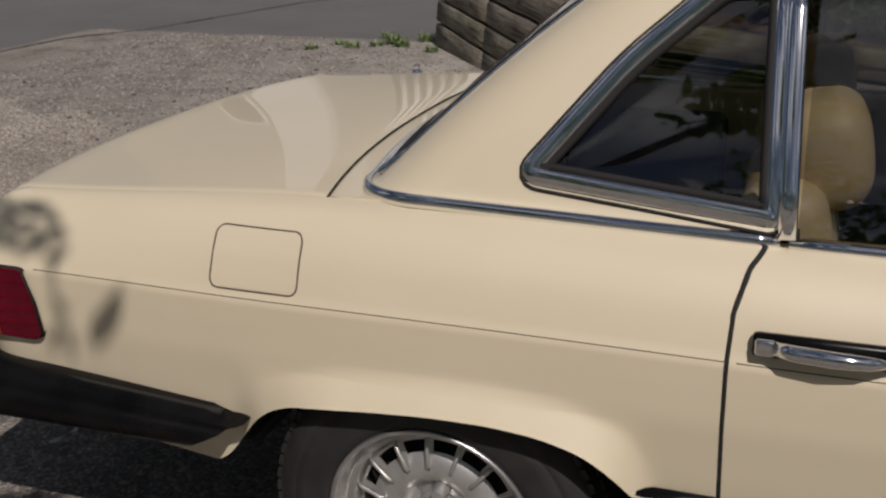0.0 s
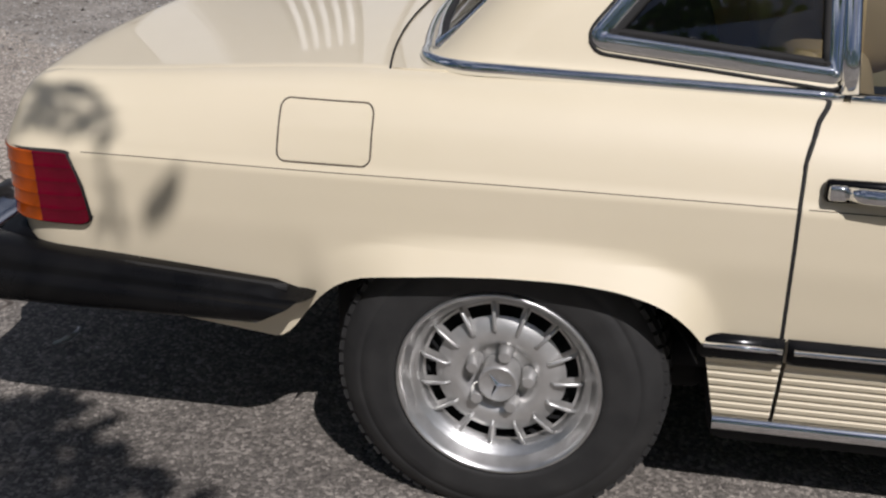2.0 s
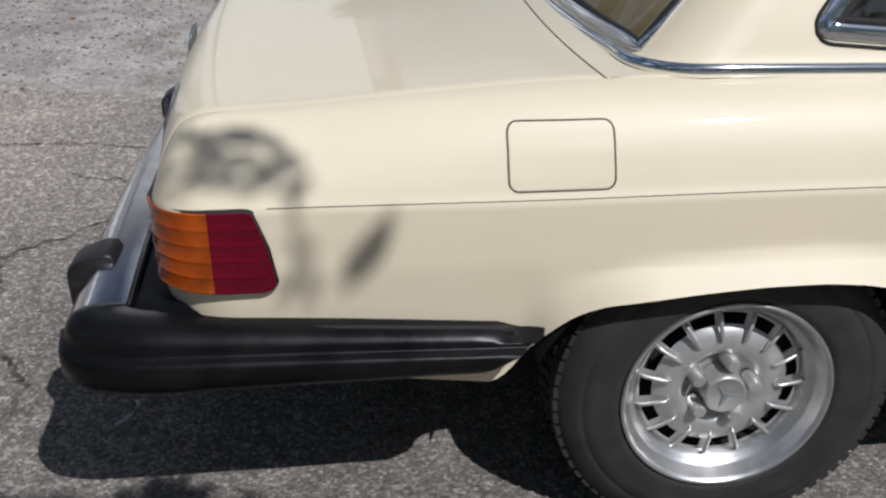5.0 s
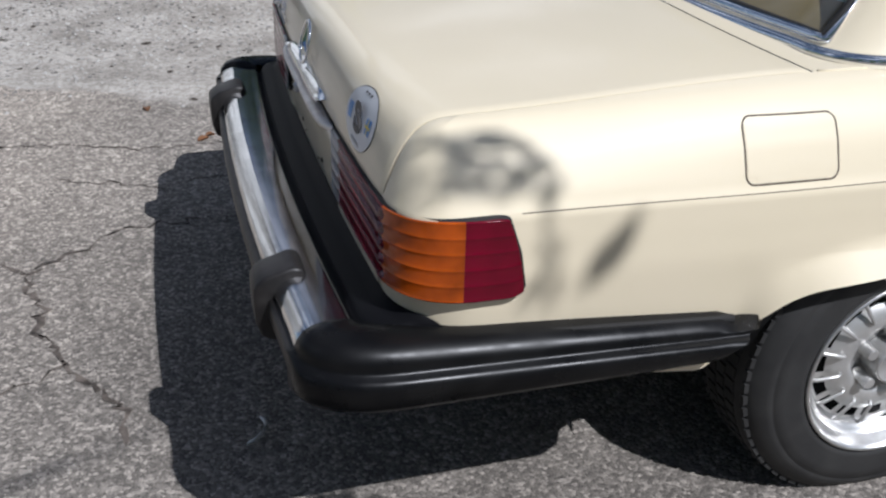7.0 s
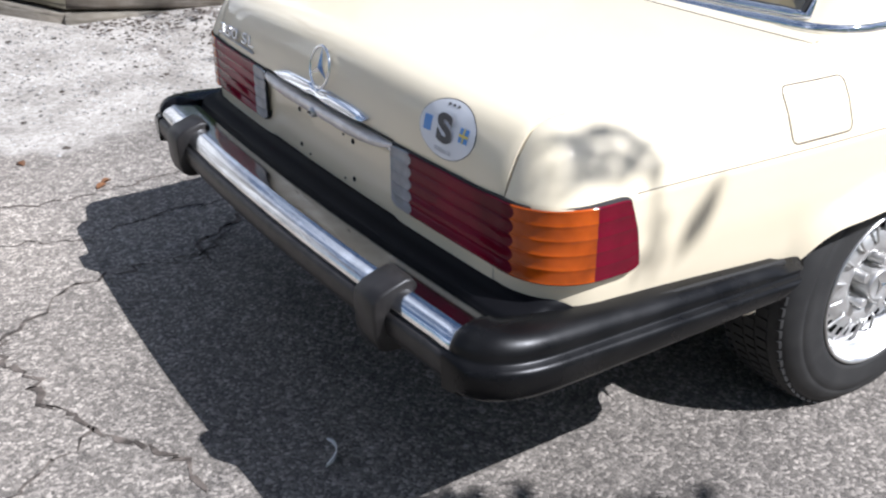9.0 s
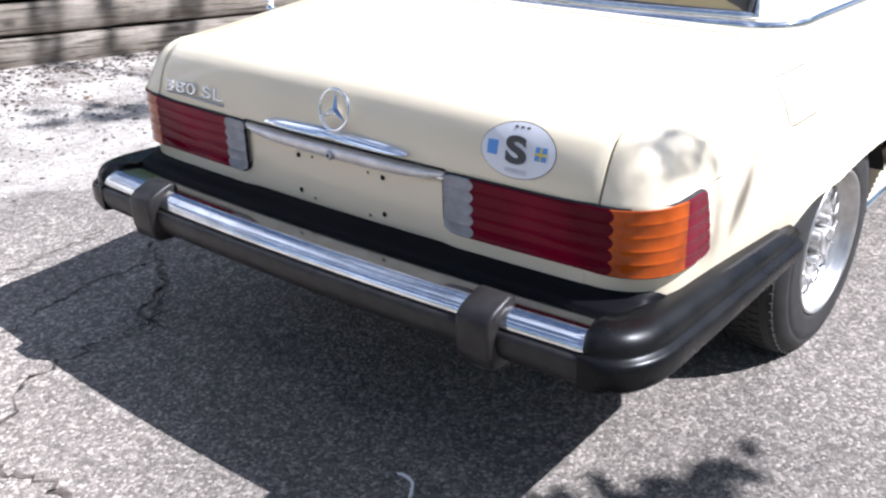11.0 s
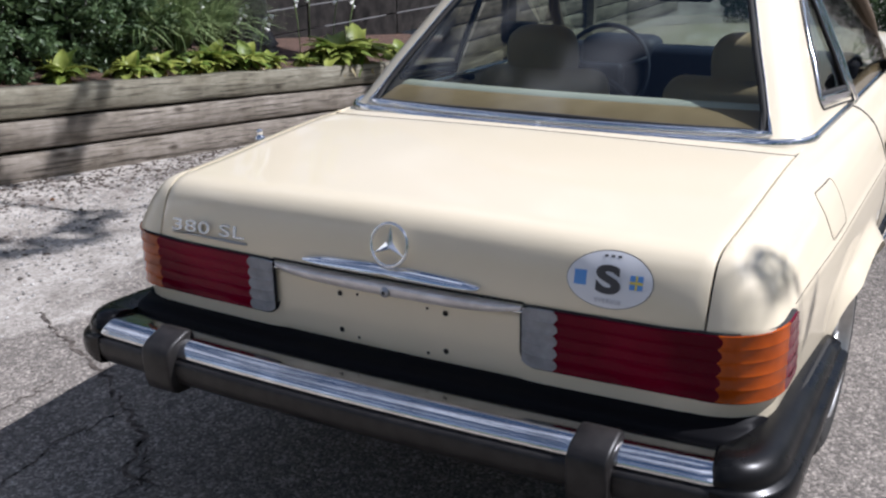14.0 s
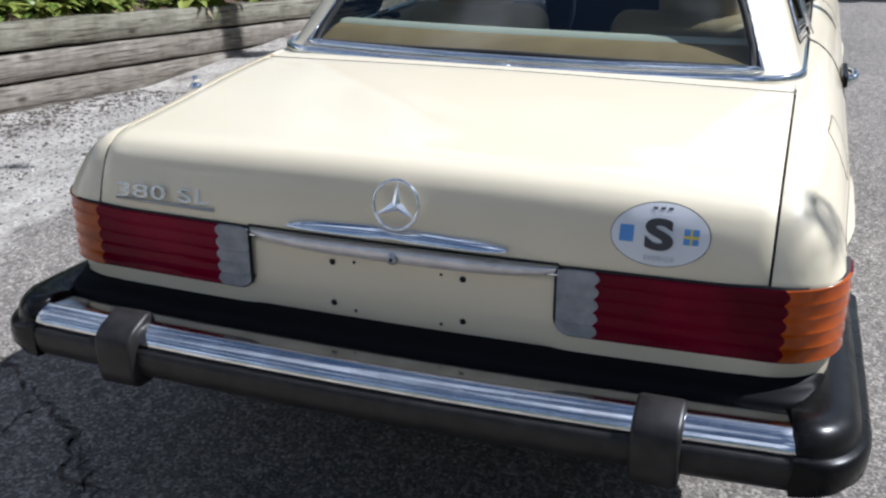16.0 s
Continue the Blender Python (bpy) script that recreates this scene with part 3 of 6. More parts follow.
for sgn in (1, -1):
    # dark line along the flank's crease: the fold's shade put in as colour
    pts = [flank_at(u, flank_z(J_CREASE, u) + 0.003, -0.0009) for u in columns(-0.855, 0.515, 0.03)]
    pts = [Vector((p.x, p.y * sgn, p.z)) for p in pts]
    part("crease_shade_line", tube(pts, 0.0015, 5), CREASE, car)
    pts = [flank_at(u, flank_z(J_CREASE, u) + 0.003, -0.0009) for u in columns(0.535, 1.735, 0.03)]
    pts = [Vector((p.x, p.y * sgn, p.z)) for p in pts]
    part("crease_shade_line", tube(pts, 0.0015, 5), CREASE, car)
    # rubber strip in the rear door gap
    pts = [flank_point(j, 0.5218, flank_z(j, 0.5218)) + Vector((0, 0.003, 0)) for j in range(len(BELT))]
    pts = [Vector((p.x, p.y * sgn, p.z)) for p in pts]
    part("door_seal", tube(smooth_line(pts), 0.005, 8), SEAM, car)
    pts = [flank_point(j, 1.7445, flank_z(j, 1.7445)) + Vector((0, 0.003, 0)) for j in range(len(BELT))]
    pts = [Vector((p.x, p.y * sgn, p.z)) for p in pts]
    part("door_seal", tube(pts, 0.004, 6), SEAM, car)

    # ribbed cladding along the sill, chrome sill strip and rub strip
    for a, b in ((0.378, 0.533), (0.541, 1.742), (1.748, 2.08)):
        rows = []
        ribs = 8
        for i in range(ribs):
            for dz, dv in ((0.0, 0.0), (0.25, 0.005), (0.7, 0.005), (0.95, 0.0)):
                z = lerp(0.278, 0.436, (i + dz) / ribs)
                a2 = a + 0.016 + (0.43 - z) * 0.2 if a < 0.4 else a
                v = 0.800 + dv + 0.048 * (z - 0.278) / 0.158
                rows.append([Vector((a2, -(v - 0.06) * sgn, z))] + [Vector((u, -v * sgn, z)) for u in (a2, b)])
        rows = [[Vector((p.x, (abs(p.y) - 0.05) * (1 if p.y > 0 else -1), p.z)) for p in rows[0]]] + rows
        bm = grid(rows)
        sharpen(bm, 20)
        part("sill_cladding", bm, PAINT, car, "ribbed ivory sill cladding")
        rub = [(0.0, 0.437), (0.014, 0.438), (0.020, 0.447), (0.021, 0.466), (0.016, 0.480), (0.0, 0.486)]
        a2 = a - 0.003
        rows = [[Vector((u, -(0.852 + o * (0.35 if k in (0, 3) else 1)) * sgn, z)) for k, u in enumerate((a2, a2 + 0.015, b - 0.004, b))] for o, z in rub]
        rub_ob = part("rub_strip", grid(rows), RUBBER, car, "black rubber rub strip with bright bead")
        part("bright_bead", tube([(a2 + 0.01, -0.874 * sgn, 0.470), (b - 0.006, -0.874 * sgn, 0.470)], 0.006, 8), CHROME, rub_ob)
    rows = [[Vector((u, -(0.794 + o) * sgn, z)) for u in columns(0.425, 2.06, 0.2)] for o, z in ((-0.04, 0.238), (0.006, 0.240), (0.018, 0.251), (0.016, 0.268), (0.004, 0.277), (-0.04, 0.279))]
    part("sill_strip", grid(rows), CHROME, car, "bright metal sill strip")
    # door handle
    handle = new("door_handle")
    handle.parent = car
    handle["label"] = "chrome pull handle on a black surround"
    bm = bmesh.new()
    box(bm, (0.556, -0.010, 0.765), (0.775, 0.012, 0.806), 0.008)
    for v in bm.verts:
        v.co.y = (v.co.y - 0.862) * sgn
    part("backplate", bm, RUBBER, handle)
    bm = bmesh.new()
    box(bm, (0.561, -0.882, 0.772), (0.592, -0.860, 0.800), 0.005)
    for v in bm.verts:
        v.co.y *= sgn
    part("lock_button", bm, CHROME, handle)
    bm = tube([(0.594, -0.876 * sgn, 0.788), (0.62, -0.890 * sgn, 0.788), (0.68, -0.894 * sgn, 0.787), (0.73, -0.890 * sgn, 0.786), (0.772, -0.874 * sgn, 0.784)], [0.013, 0.014, 0.014, 0.012, 0.006], 10, up=Vector((0, 0, 1)))
    part("grip", bm, CHROME, handle)


# ---- tail lamps ----
LAMP_Z0, LAMP_Z1 = 0.600, 0.738


def lamp_path(n_rear=60, n_arc=26, n_side=14):
    """Plan line from the inner end round the corner to the flank, with outward normals."""
    pts = []
    j = J_LAMP
    _, hw, _, ur, r = BELT[j]
    hw -= tail_in(j, ur + r)
    for i in range(n_rear + 1):
        v = lerp(0.328, hw - r, i / n_rear)
        pts.append(Vector((-1.0835 + 0.018 * (v / 0.71) ** 2, -v, 0)))
    for p in reversed(tail_curve(j, n=n_arc)[:n_arc]):
        pts.append(Vector((p.x, p.y, 0)))
    for i in range(1, n_side + 1):
        pts.append(Vector((lerp(ur + r, -0.860, i / n_side), -hw, 0)))
    out = []
    for i, p in enumerate(pts):
        d = (pts[min(i + 1, len(pts) - 1)] - pts[max(i - 1, 0)]).normalized()
        n = Vector((-d.y, d.x, 0))
        if n.dot(p - Vector((-0.8, -0.5, 0))) < 0:
            n = -n
        out.append((p, n))
    return out


LAMP = lamp_path()


def lamp_profile():
    """Five hollow flutes between narrow ridges: height fraction and how far proud."""
    out = [(0.0, -0.012), (0.0, 0.004)]
    ribs = 5
    for i in range(ribs):
        for k, proud in ((0.0, 0.0109), (0.04, 0.0106), (0.09, 0.0101), (0.17, 0.0097), (0.3, 0.0094), (0.5, 0.0093), (0.7, 0.0094), (0.83, 0.0097), (0.91, 0.0101), (0.96, 0.0106)):
            out.append(((i + k + 0.001) / ribs, proud))
    out += [(1.0, 0.004), (1.0, -0.012)]
    return out


def lamp_piece(a, b, grow=0.0, flat=None):
    rows = []
    for f, o in (lamp_profile() if flat is None else [(0, -0.01), (0, flat), (0.5, flat), (1, flat), (1, -0.01)]):
        row = []
        for i in range(a, b + 1):
            p, n = LAMP[i]
            k = i / (len(LAMP) - 1)
            z0, z1 = LAMP_Z0 - grow, LAMP_Z1 + grow + 0.012 * smooth((k - 0.45) / 0.4)
            side = smooth((p.x + 0.95) / 0.1)
            over_end = max(0.0, (i - (len(LAMP) - 8)) / 7)
            z0, z1 = z0 + 0.022 * (1 - math.sqrt(max(0, 1 - over_end ** 2))), z1 - 0.006 * (1 - math.sqrt(max(0, 1 - over_end ** 2)))
            inner = max(0.0, (6 - i) / 6)
            z0, z1 = z0 + 0.034 * (1 - math.sqrt(max(0, 1 - inner ** 2))), z1 - 0.010 * (1 - math.sqrt(max(0, 1 - inner ** 2)))
            z = lerp(z0, z1, f)
            q = p + n * o
            if i in (a, b) and 0 < a + i and b > i - 1:
                ripple = abs(math.sin(math.pi * 5 * f))
                t = (LAMP[min(i + 1, len(LAMP) - 1)][0] - LAMP[max(i - 1, 0)][0]).normalized()
                if i in joints and flat is None:
                    q = q + t * 0.010 * (ripple - 0.5)
            if side > 0:
                q.x += side * (0.034 * (0.5 - f) + 0.006 * (1 - (2 * f - 1) ** 2))
            row.append(Vector((q.x, q.y, z)))
        rows.append(row)
    return rows


def lamp_index(test):
    return next(i for i, (p, n) in enumerate(LAMP) if test(p))


i_white = lamp_index(lambda p: -p.y > 0.405)
i_amber = lamp_index(lambda p: -p.y > 0.748)
i_side = lamp_index(lambda p: -p.y > 0.79 and p.x > -0.958)
i_end = len(LAMP) - 1
i_amber_left = lamp_index(lambda p: -p.y > 0.714)
joints = (i_white, i_amber, i_amber_left)
for flip in (False, True):
    lamp = new("tail_lamp")
    lamp.parent = car
    lamp["label"] = "ribbed wraparound tail lamp in red, amber and clear plastic"
    f = mirrored if flip else (lambda r: r)
    i_turn = i_amber_left if flip else i_amber
    part("gasket", grid(f(lamp_piece(0, i_end, 0.004, 0.005))), SEAM, lamp)
    for name, a, b, m in (("reversing_lens", 1, i_white, LENS_CLEAR), ("brake_lens", i_white, i_turn, LENS_RED), ("indicator_lens", i_turn, i_side, LENS_AMBER), ("side_marker_lens", i_side, i_end - 1, LENS_SIDE_RED)):
        part(name, grid(f(lamp_piece(a, b))), m, lamp)

# ---- rear bumper ----
def bumper_path():
    """Plan line of the bumper's outer face: right flank, corner, rear, mirrored."""
    half = [Vector((lerp(-0.37, -1.06, i / 16), -lerp(0.891, 0.902, i / 16), 0)) for i in range(17)]
    c, r = Vector((-1.06, -0.746, 0)), 0.156
    for i in range(1, 25):
        q = math.pi / 2 * i / 24
        half.append(Vector((c.x - (math.sin(q) ** 0.74) * 0.183, c.y - (max(0, math.cos(q)) ** 0.74) * r, 0)))
    for i in range(1, 13):
        v = lerp(-0.746, 0, i / 12)
        half.append(Vector((-1.243 - 0.025 * (1 - (v / 0.746) ** 2), v, 0)))
    return half + [Vector((p.x, -p.y, 0)) for p in reversed(half[:-1])]


BUMP = bumper_path()


i_corner = 37   # where rubber end meets the chrome


def bump_frame(i):
    p = BUMP[i]
    d = (BUMP[min(i + 1, len(BUMP) - 1)] - BUMP[max(i - 1, 0)]).normalized()
    n = Vector((d.y, -d.x, 0))
    if n.dot(p - Vector((-0.5, 0, 0))) < 0:
        n = -n
    return p, n


def sweep_bumper(a, b, profile, taper=0.0):
    rows = []
    for o, z in profile:
        row = []
        for i in range(a, b + 1):
            p, n = bump_frame(i)
            drop = -0.047 * min(1.0, max(0.0, (p.x + 1.24) / 0.80))
            top = smooth((z - 0.43) / 0.14)
            step = 0.015 * smooth((p.x + 0.435) / 0.02) if taper else 0.0
            ends = min(abs(i - i_corner), abs(i - (len(BUMP) - 1 - i_corner)))
            nose = 0.011 * (1 - math.sqrt(1 - max(0.0, 1 - ends / 6) ** 2)) if taper and z > 0.506 else 0.0
            q = p + n * (o - nose if o < 0.009 or not taper else 0.012 + (o - 0.012) * smooth(min(i_corner + 0.6 - i if i <= i_corner else 99, i - (len(BUMP) - 1 - i_corner) + 0.6 if i > i_corner else 99) / 8))
            slant = taper * max(0.0, 0.56 - z) ** 1.25 * smooth((p.x + 0.66) / 0.28)
            row.append(Vector((q.x - slant, q.y, z - nose * smooth((z - 0.505) / 0.03) - step * smooth((z - 0.52) / 0.03) + drop * top)))
        rows.append(row)
    return rows


n_b = len(BUMP)
bumper = new("rear_bumper")
bumper.parent = car
bumper["label"] = "chrome bumper bar with black rubber ends, strip and overriders"
rub_profile = [(-0.105, 0.549), (-0.085, 0.556), (-0.055, 0.560), (-0.030, 0.558), (-0.011, 0.550), (0.001, 0.535), (0.005, 0.524), (0.005, 0.514), (0.009, 0.508), (0.018, 0.505), (0.025, 0.498), (0.028, 0.484), (0.026, 0.452), (0.014, 0.436), (-0.02, 0.430), (-0.10, 0.425)]
for a, b in ((0, i_corner), (n_b - 1 - i_corner, n_b - 1)):
    rws = sweep_bumper(a, b, rub_profile, 1.6)
    bm = bmesh.new()
    vs = add_grid(bm, rws + [rws[0]])
    bmesh.ops.remove_doubles(bm, verts=bm.verts, dist=1e-5)
    bmesh.ops.holes_fill(bm, edges=[e for e in bm.edges if e.is_boundary], sides=0)
    sharpen(bm, 55)
    part("rubber_end", bm, RUBBER, bumper)
ledge_profile = [(-0.116, 0.526), (-0.113, 0.5355), (-0.104, 0.5395), (-0.080, 0.5425), (-0.058, 0.5448), (-0.048, 0.5456), (-0.041, 0.5458)]
part("ledge", grid(sweep_bumper(i_corner - 1, n_b - i_corner, ledge_profile)), LEDGE, bumper, "dull grey ledge along the back of the bar")
chrome_profile = [(-0.044, 0.5455), (-0.036, 0.5445), (-0.027, 0.541), (-0.017, 0.535), (-0.009, 0.5275), (-0.0045, 0.520), (-0.0025, 0.5135), (-0.003, 0.509), (-0.006, 0.506)]
part("chrome_bar", grid(sweep_bumper(i_corner - 1, n_b - i_corner, chrome_profile)), BAR_CHROME, bumper)
strip_profile = [(-0.006, 0.506), (0.001, 0.5055), (0.008, 0.502), (0.011, 0.492), (0.010, 0.468), (0.004, 0.450), (-0.010, 0.434), (-0.04, 0.427), (-0.10, 0.424)]
part("rubber_strip", grid(sweep_bumper(i_corner - 1, n_b - i_corner, strip_profile)), FADED, bumper, "faded grey-brown rubber strip under the chrome")
def overrider(v0):
    """A strap of rubber over the bar: a side outline drawn out across, with rounded edges."""
    prof = [(-0.070, 0.550), (-0.062, 0.562), (-0.045, 0.565), (0.006, 0.549), (0.024, 0.536), (0.030, 0.524), (0.031, 0.500), (0.029, 0.452), (0.020, 0.424), (0.004, 0.413), (-0.030, 0.409), (-0.070, 0.413)]
    base = -1.2568
    bm = bmesh.new()
    rows = []
    for k, (dv, shrink) in enumerate(((-0.044, 0.006), (-0.041, 0.0015), (-0.036, 0.0), (0.036, 0.0), (0.041, 0.0015), (0.044, 0.006))):
        row = []
        for o, z in prof:
            c = Vector((-0.03, 0.485))
            d = (Vector((o, z)) - c)
            q = c + d * (1 - shrink / max(0.02, d.length))
            row.append(Vector((base - q.x, v0 + dv, q.y)))
        rows.append(row)
    vs = add_grid(bm, rows, closed=True)
    bm.faces.new(vs[0])
    bm.faces.new(list(reversed(vs[-1])))
    sharpen(bm, 50)
    return bm


for sgn in (1, -1):
    part("overrider", overrider(0.563 * sgn), FADED, bumper, "faded grey-brown rubber overrider")
# black filler between the body and the bar
def body_edge(i):
    """Plan point of the body's lower edge beside a point of the bumper."""
    p = BUMP[i]
    k = i if i < n_b / 2 else n_b - 1 - i
    if k <= 16:
        q = Vector((p.x, -0.853, 0))
    elif k <= 40:
        a = math.pi / 2 * (k - 16) / 24
        q = Vector((-0.916 - 0.152 * math.sin(a) ** 0.8, -(0.70 + 0.152 * max(0, math.cos(a)) ** 0.8), 0))
    else:
        v = p.y * 0.70 / 0.746
        q = Vector((-1.0845 + 0.018 * (v / 0.71) ** 2, -abs(v), 0))
    return Vector((q.x, q.y if i < n_b / 2 else -q.y, 0))


rows = []
for i in range(n_b):
    p, n = bump_frame(i)
    if p.x < -1.03:
        a, b = p + n * -0.07, body_edge(i)
        drop = -0.05 * smooth((p.x + 1.20) / 0.11)
        rows.append([a.lerp(b, f) + Vector((0, 0, z + drop)) for f, z in ((0.0, 0.526), (0.30, 0.524), (0.46, 0.520), (0.50, 0.536), (0.56, 0.544), (0.80, 0.548), (0.94, 0.554), (0.985, 0.561), (1.06, 0.562))])
part("filler_panel", grid(rows), TRAY, bumper)
# dark tube standing in for the shade in the gap over each rubber end
for sgn in (1, -1):
    pts = [Vector((u, -lerp(0.856, 0.869, smooth((u + 1.06) / 0.2)) * sgn, 0.549 - 0.046 * min(1.0, (u + 1.24) / 0.80))) for u in columns(-1.06, -0.430, 0.04)]
    part("gap_shade_line", tube(pts, 0.0085, 8), SEAM, bumper)

# ---- wheels ----
def flatten(bm):
    """The tyre's contact patch."""
    for v in bm.verts:
        v.co.z = max(v.co.z, -0.312)


def build_wheel():
    w = new("wheel")
    w.parent = car
    R = 0.341
    tyre_prof = [(0.207, -0.012), (0.2105, 0.006), (0.217, 0.013), (0.228, 0.014), (0.262, 0.015), (0.284, 0.0135), (0.286, 0.011), (0.289, 0.0125), (0.300, 0.009), (0.320, -0.002), (0.331, -0.014), (R, -0.028), (R, -0.06), (R, -0.10), (R, -0.14), (R, -0.168), (0.318, -0.19), (0.27, -0.20), (0.192, -0.185)]
    bm = lathe([(r, -y) for r, y in tyre_prof], 96)
    flatten(bm)
    part("tyre", bm, TYRE, w, "black road tyre with blocked tread")
    # tread blocks
    bm = bmesh.new()
    for k in range(70):
        a = 2 * math.pi * k / 70
        for y0, y1, off in ((0.012, 0.040, 0.0), (0.047, 0.078, 0.5), (0.085, 0.113, 0.0), (0.120, 0.151, 0.5), (0.158, 0.186, 0.0)):
            q = a + off * 2 * math.pi / 70
            dr = -0.006 if y0 in (0.012, 0.158) else 0.0
            box(bm, (-0.0105, y0, R - 0.01 + dr), (0.0105, y1, R + 0.004 + dr), 0, m=Matrix.Rotation(q, 4, "Y"))
    flatten(bm)
    part("tread", bm, TYRE, w, "", False)
    rim_prof = [(0.210, 0.000), (0.2115, -0.012), (0.208, -0.017), (0.203, -0.014), (0.198, -0.004), (0.194, 0.006), (0.189, 0.014), (0.187, 0.020), (0.178, 0.024), (0.170, 0.036), (0.165, 0.046)]
    rim = part("rim", lathe(rim_prof, 72), RIM_ALLOY, w, "silver alloy rim with fifteen slots")
    # slotted ring and dished centre
    steps = 120
    rows = []
    for r, y in ((0.166, 0.045), (0.160, 0.046), (0.136, 0.041), (0.127, 0.034), (0.110, 0.026), (0.092, 0.024), (0.080, 0.027), (0.072, 0.036), (0.066, 0.047), (0.050, 0.052), (0.0, 0.052)):
        rows.append([(r * math.cos(2 * math.pi * k / steps), y, r * math.sin(2 * math.pi * k / steps)) for k in range(steps)])
    bm = grid(rows, skip=lambda j, i: j == 1 and (i % 8) in (1, 2, 3, 4, 5, 6), closed=True)
    part("disc", bm, ALLOY, w)
    for k in range(15):
        q = 2 * math.pi * k / 15
        bm = tube([(0.170, 0.036, 0), (0.158, 0.028, 0), (0.136, 0.024, 0), (0.116, 0.019, 0), (0.106, 0.024, 0)], [0.0042, 0.0046, 0.0044, 0.0040, 0.003], 7, up=Vector((0, 1, 0)))
        bmesh.ops.transform(bm, matrix=Matrix.Rotation(-q, 4, "Y"), verts=bm.verts)
        part("spoke_rib", bm, ALLOY, w)
    bm = lathe([(0.190, 0.06), (0.157, 0.075), (0.0, 0.09)], 40)
    part("brake_drum", bm, UNDER, w)
    for k in range(5):
        q = 2 * math.pi * (k + 0.1) / 5
        bm = lathe([(0.0175, 0.046), (0.0165, 0.030), (0.0145, 0.026), (0.0138, 0.006), (0.0115, 0.002), (0.0, 0.0015)], 12)
        bmesh.ops.translate(bm, vec=(0.0615 * math.cos(q), 0, 0.0615 * math.sin(q)), verts=bm.verts)
        sharpen(bm, 30)
        part("wheel_bolt", bm, ALLOY, w)
    hub = part("hub_cap", lathe([(0.0425, 0.05), (0.042, 0.006), (0.0405, -0.002), (0.0375, -0.004), (0.036, -0.0025), (0.0, -0.003)], 40), ALLOY, w, "round silver centre cap with a raised star")
    for k in range(3):
        q = math.radians(90 + 120 * k + 35)
        bm = bmesh.new()
        pts = [(0.028, 0.0), (0.0, 0.006), (0.0, -0.006)]
        tip = bm.verts.new((0.031 * math.cos(q), -0.006, 0.031 * math.sin(q)))
        a = bm.verts.new((0.006 * math.cos(q + 1.5), -0.005, 0.006 * math.sin(q + 1.5)))
        b = bm.verts.new((0.006 * math.cos(q - 1.5), -0.005, 0.006 * math.sin(q - 1.5)))
        top = bm.verts.new((0, -0.010, 0))
        bm.faces.new((tip, a, top)), bm.faces.new((tip, top, b))
        part("star_arm", bm, CHROME, hub, "", False)
    return w


wheel = build_wheel()
wheel.location = (-0.004, -0.836, 0.312)
wheel.rotation_euler = (radians(-ROLL), 0, 0)
for at in (pose(0, 0.845, 0.339, 0.9, 0, 180), pose(WHEELBASE, -0.845, 0.312, 0.9), pose(WHEELBASE, 0.845, 0.339, 0.9, 0, 180)):
    copy_thing(wheel, at)
for sgn in (1, -1):
    for u in (0.0, WHEELBASE):
        bm = bmesh.new()
        rows = []
        for v in (0.856, 0.60):
            rows.append([Vector((u + 0.41 * math.cos(q), -v * sgn, 0.28 + 0.36 * math.sin(q))) for q in [radians(22 + 136 * k / 20) for k in range(21)]])
        add_grid(bm, rows)
        bm.faces.new([bm.verts.new(Vector((u + 0.41 * math.cos(q), -0.60 * sgn, 0.28 + 0.36 * math.sin(q)))) for q in [radians(22 + 136 * k / 20) for k in range(21)]])
        part("wheel_well", bm, UNDER, car)

# ---- hardtop ----
# level: height, half width, rear plane (middle), corner radius in plan
TOP = [(0.928, 0.739, -0.232, 0.15), (0.95, 0.726, -0.208, 0.15), (1.00, 0.707, -0.157, 0.15), (1.07, 0.677, -0.086, 0.15), (1.14, 0.643, -0.010, 0.15), (1.21, 0.611, 0.070, 0.15), (1.28, 0.577, 0.156, 0.15),
       (1.342, 0.543, 0.235, 0.15), (1.366, 0.51, 0.272, 0.15), (1.384, 0.45, 0.33, 0.15), (1.398, 0.37, 0.40, 0.15), (1.407, 0.24, 0.50, 0.12), (1.411, 0.0, 0.67, 0.0)]
TOP = [(z, max(0.0, hw - 0.005), ur, r) for z, hw, ur, r in TOP]
ROOF_FRONT = 1.18


def top_at(z):
    hw = interp(z, [(t[0], t[1]) for t in TOP])
    ur = interp(z, [(t[0], t[2]) for t in TOP])
    return hw, ur


def side_v(u, z):
    return -top_at(z)[0]


def corner_start(z):
    hw, ur = top_at(z)
    return ur + 0.15 + 0.03


def top_row(z, hw, ur, r, u_from, n_side=16, n_arc=12, n_rear=16, bow=0.055):
    end = ur + r + 0.03
    pts = [Vector((end + 0.012 if i == n_side - 1 else lerp(u_from, end, i / n_side), -hw, z)) for i in range(n_side + 1)]
    rv = min(r, hw)
    for i in range(1, n_arc + 1):
        q = math.pi / 2 * i / n_arc
        v = hw - rv + rv * math.cos(q) ** 0.9 if i < n_arc else hw - rv
        u = ur + r - r * math.sin(q) ** 0.9 + 0.03
        pts.append(Vector((u, -v, z)))
    w = max(1e-6, hw - rv)
    for i in range(1, n_rear + 1):
        v = lerp(w, 0, i / n_rear)
        pts.append(Vector((ur + 0.03 - bow * (1 - (v / w) ** 2) * (1 if w > 0.01 else 0), -v, z)))
    return pts


def top_rows():
    return [top_row(z, hw, ur, r, ROOF_FRONT - 0.25 * (1.303 - z) * 0) for z, hw, ur, r in TOP]


N_SIDE = 16
WIN_LO, WIN_HI = 1, 7          # levels of the rear window
ARC_WIN = N_SIDE + 9          # column at which the rear glass begins


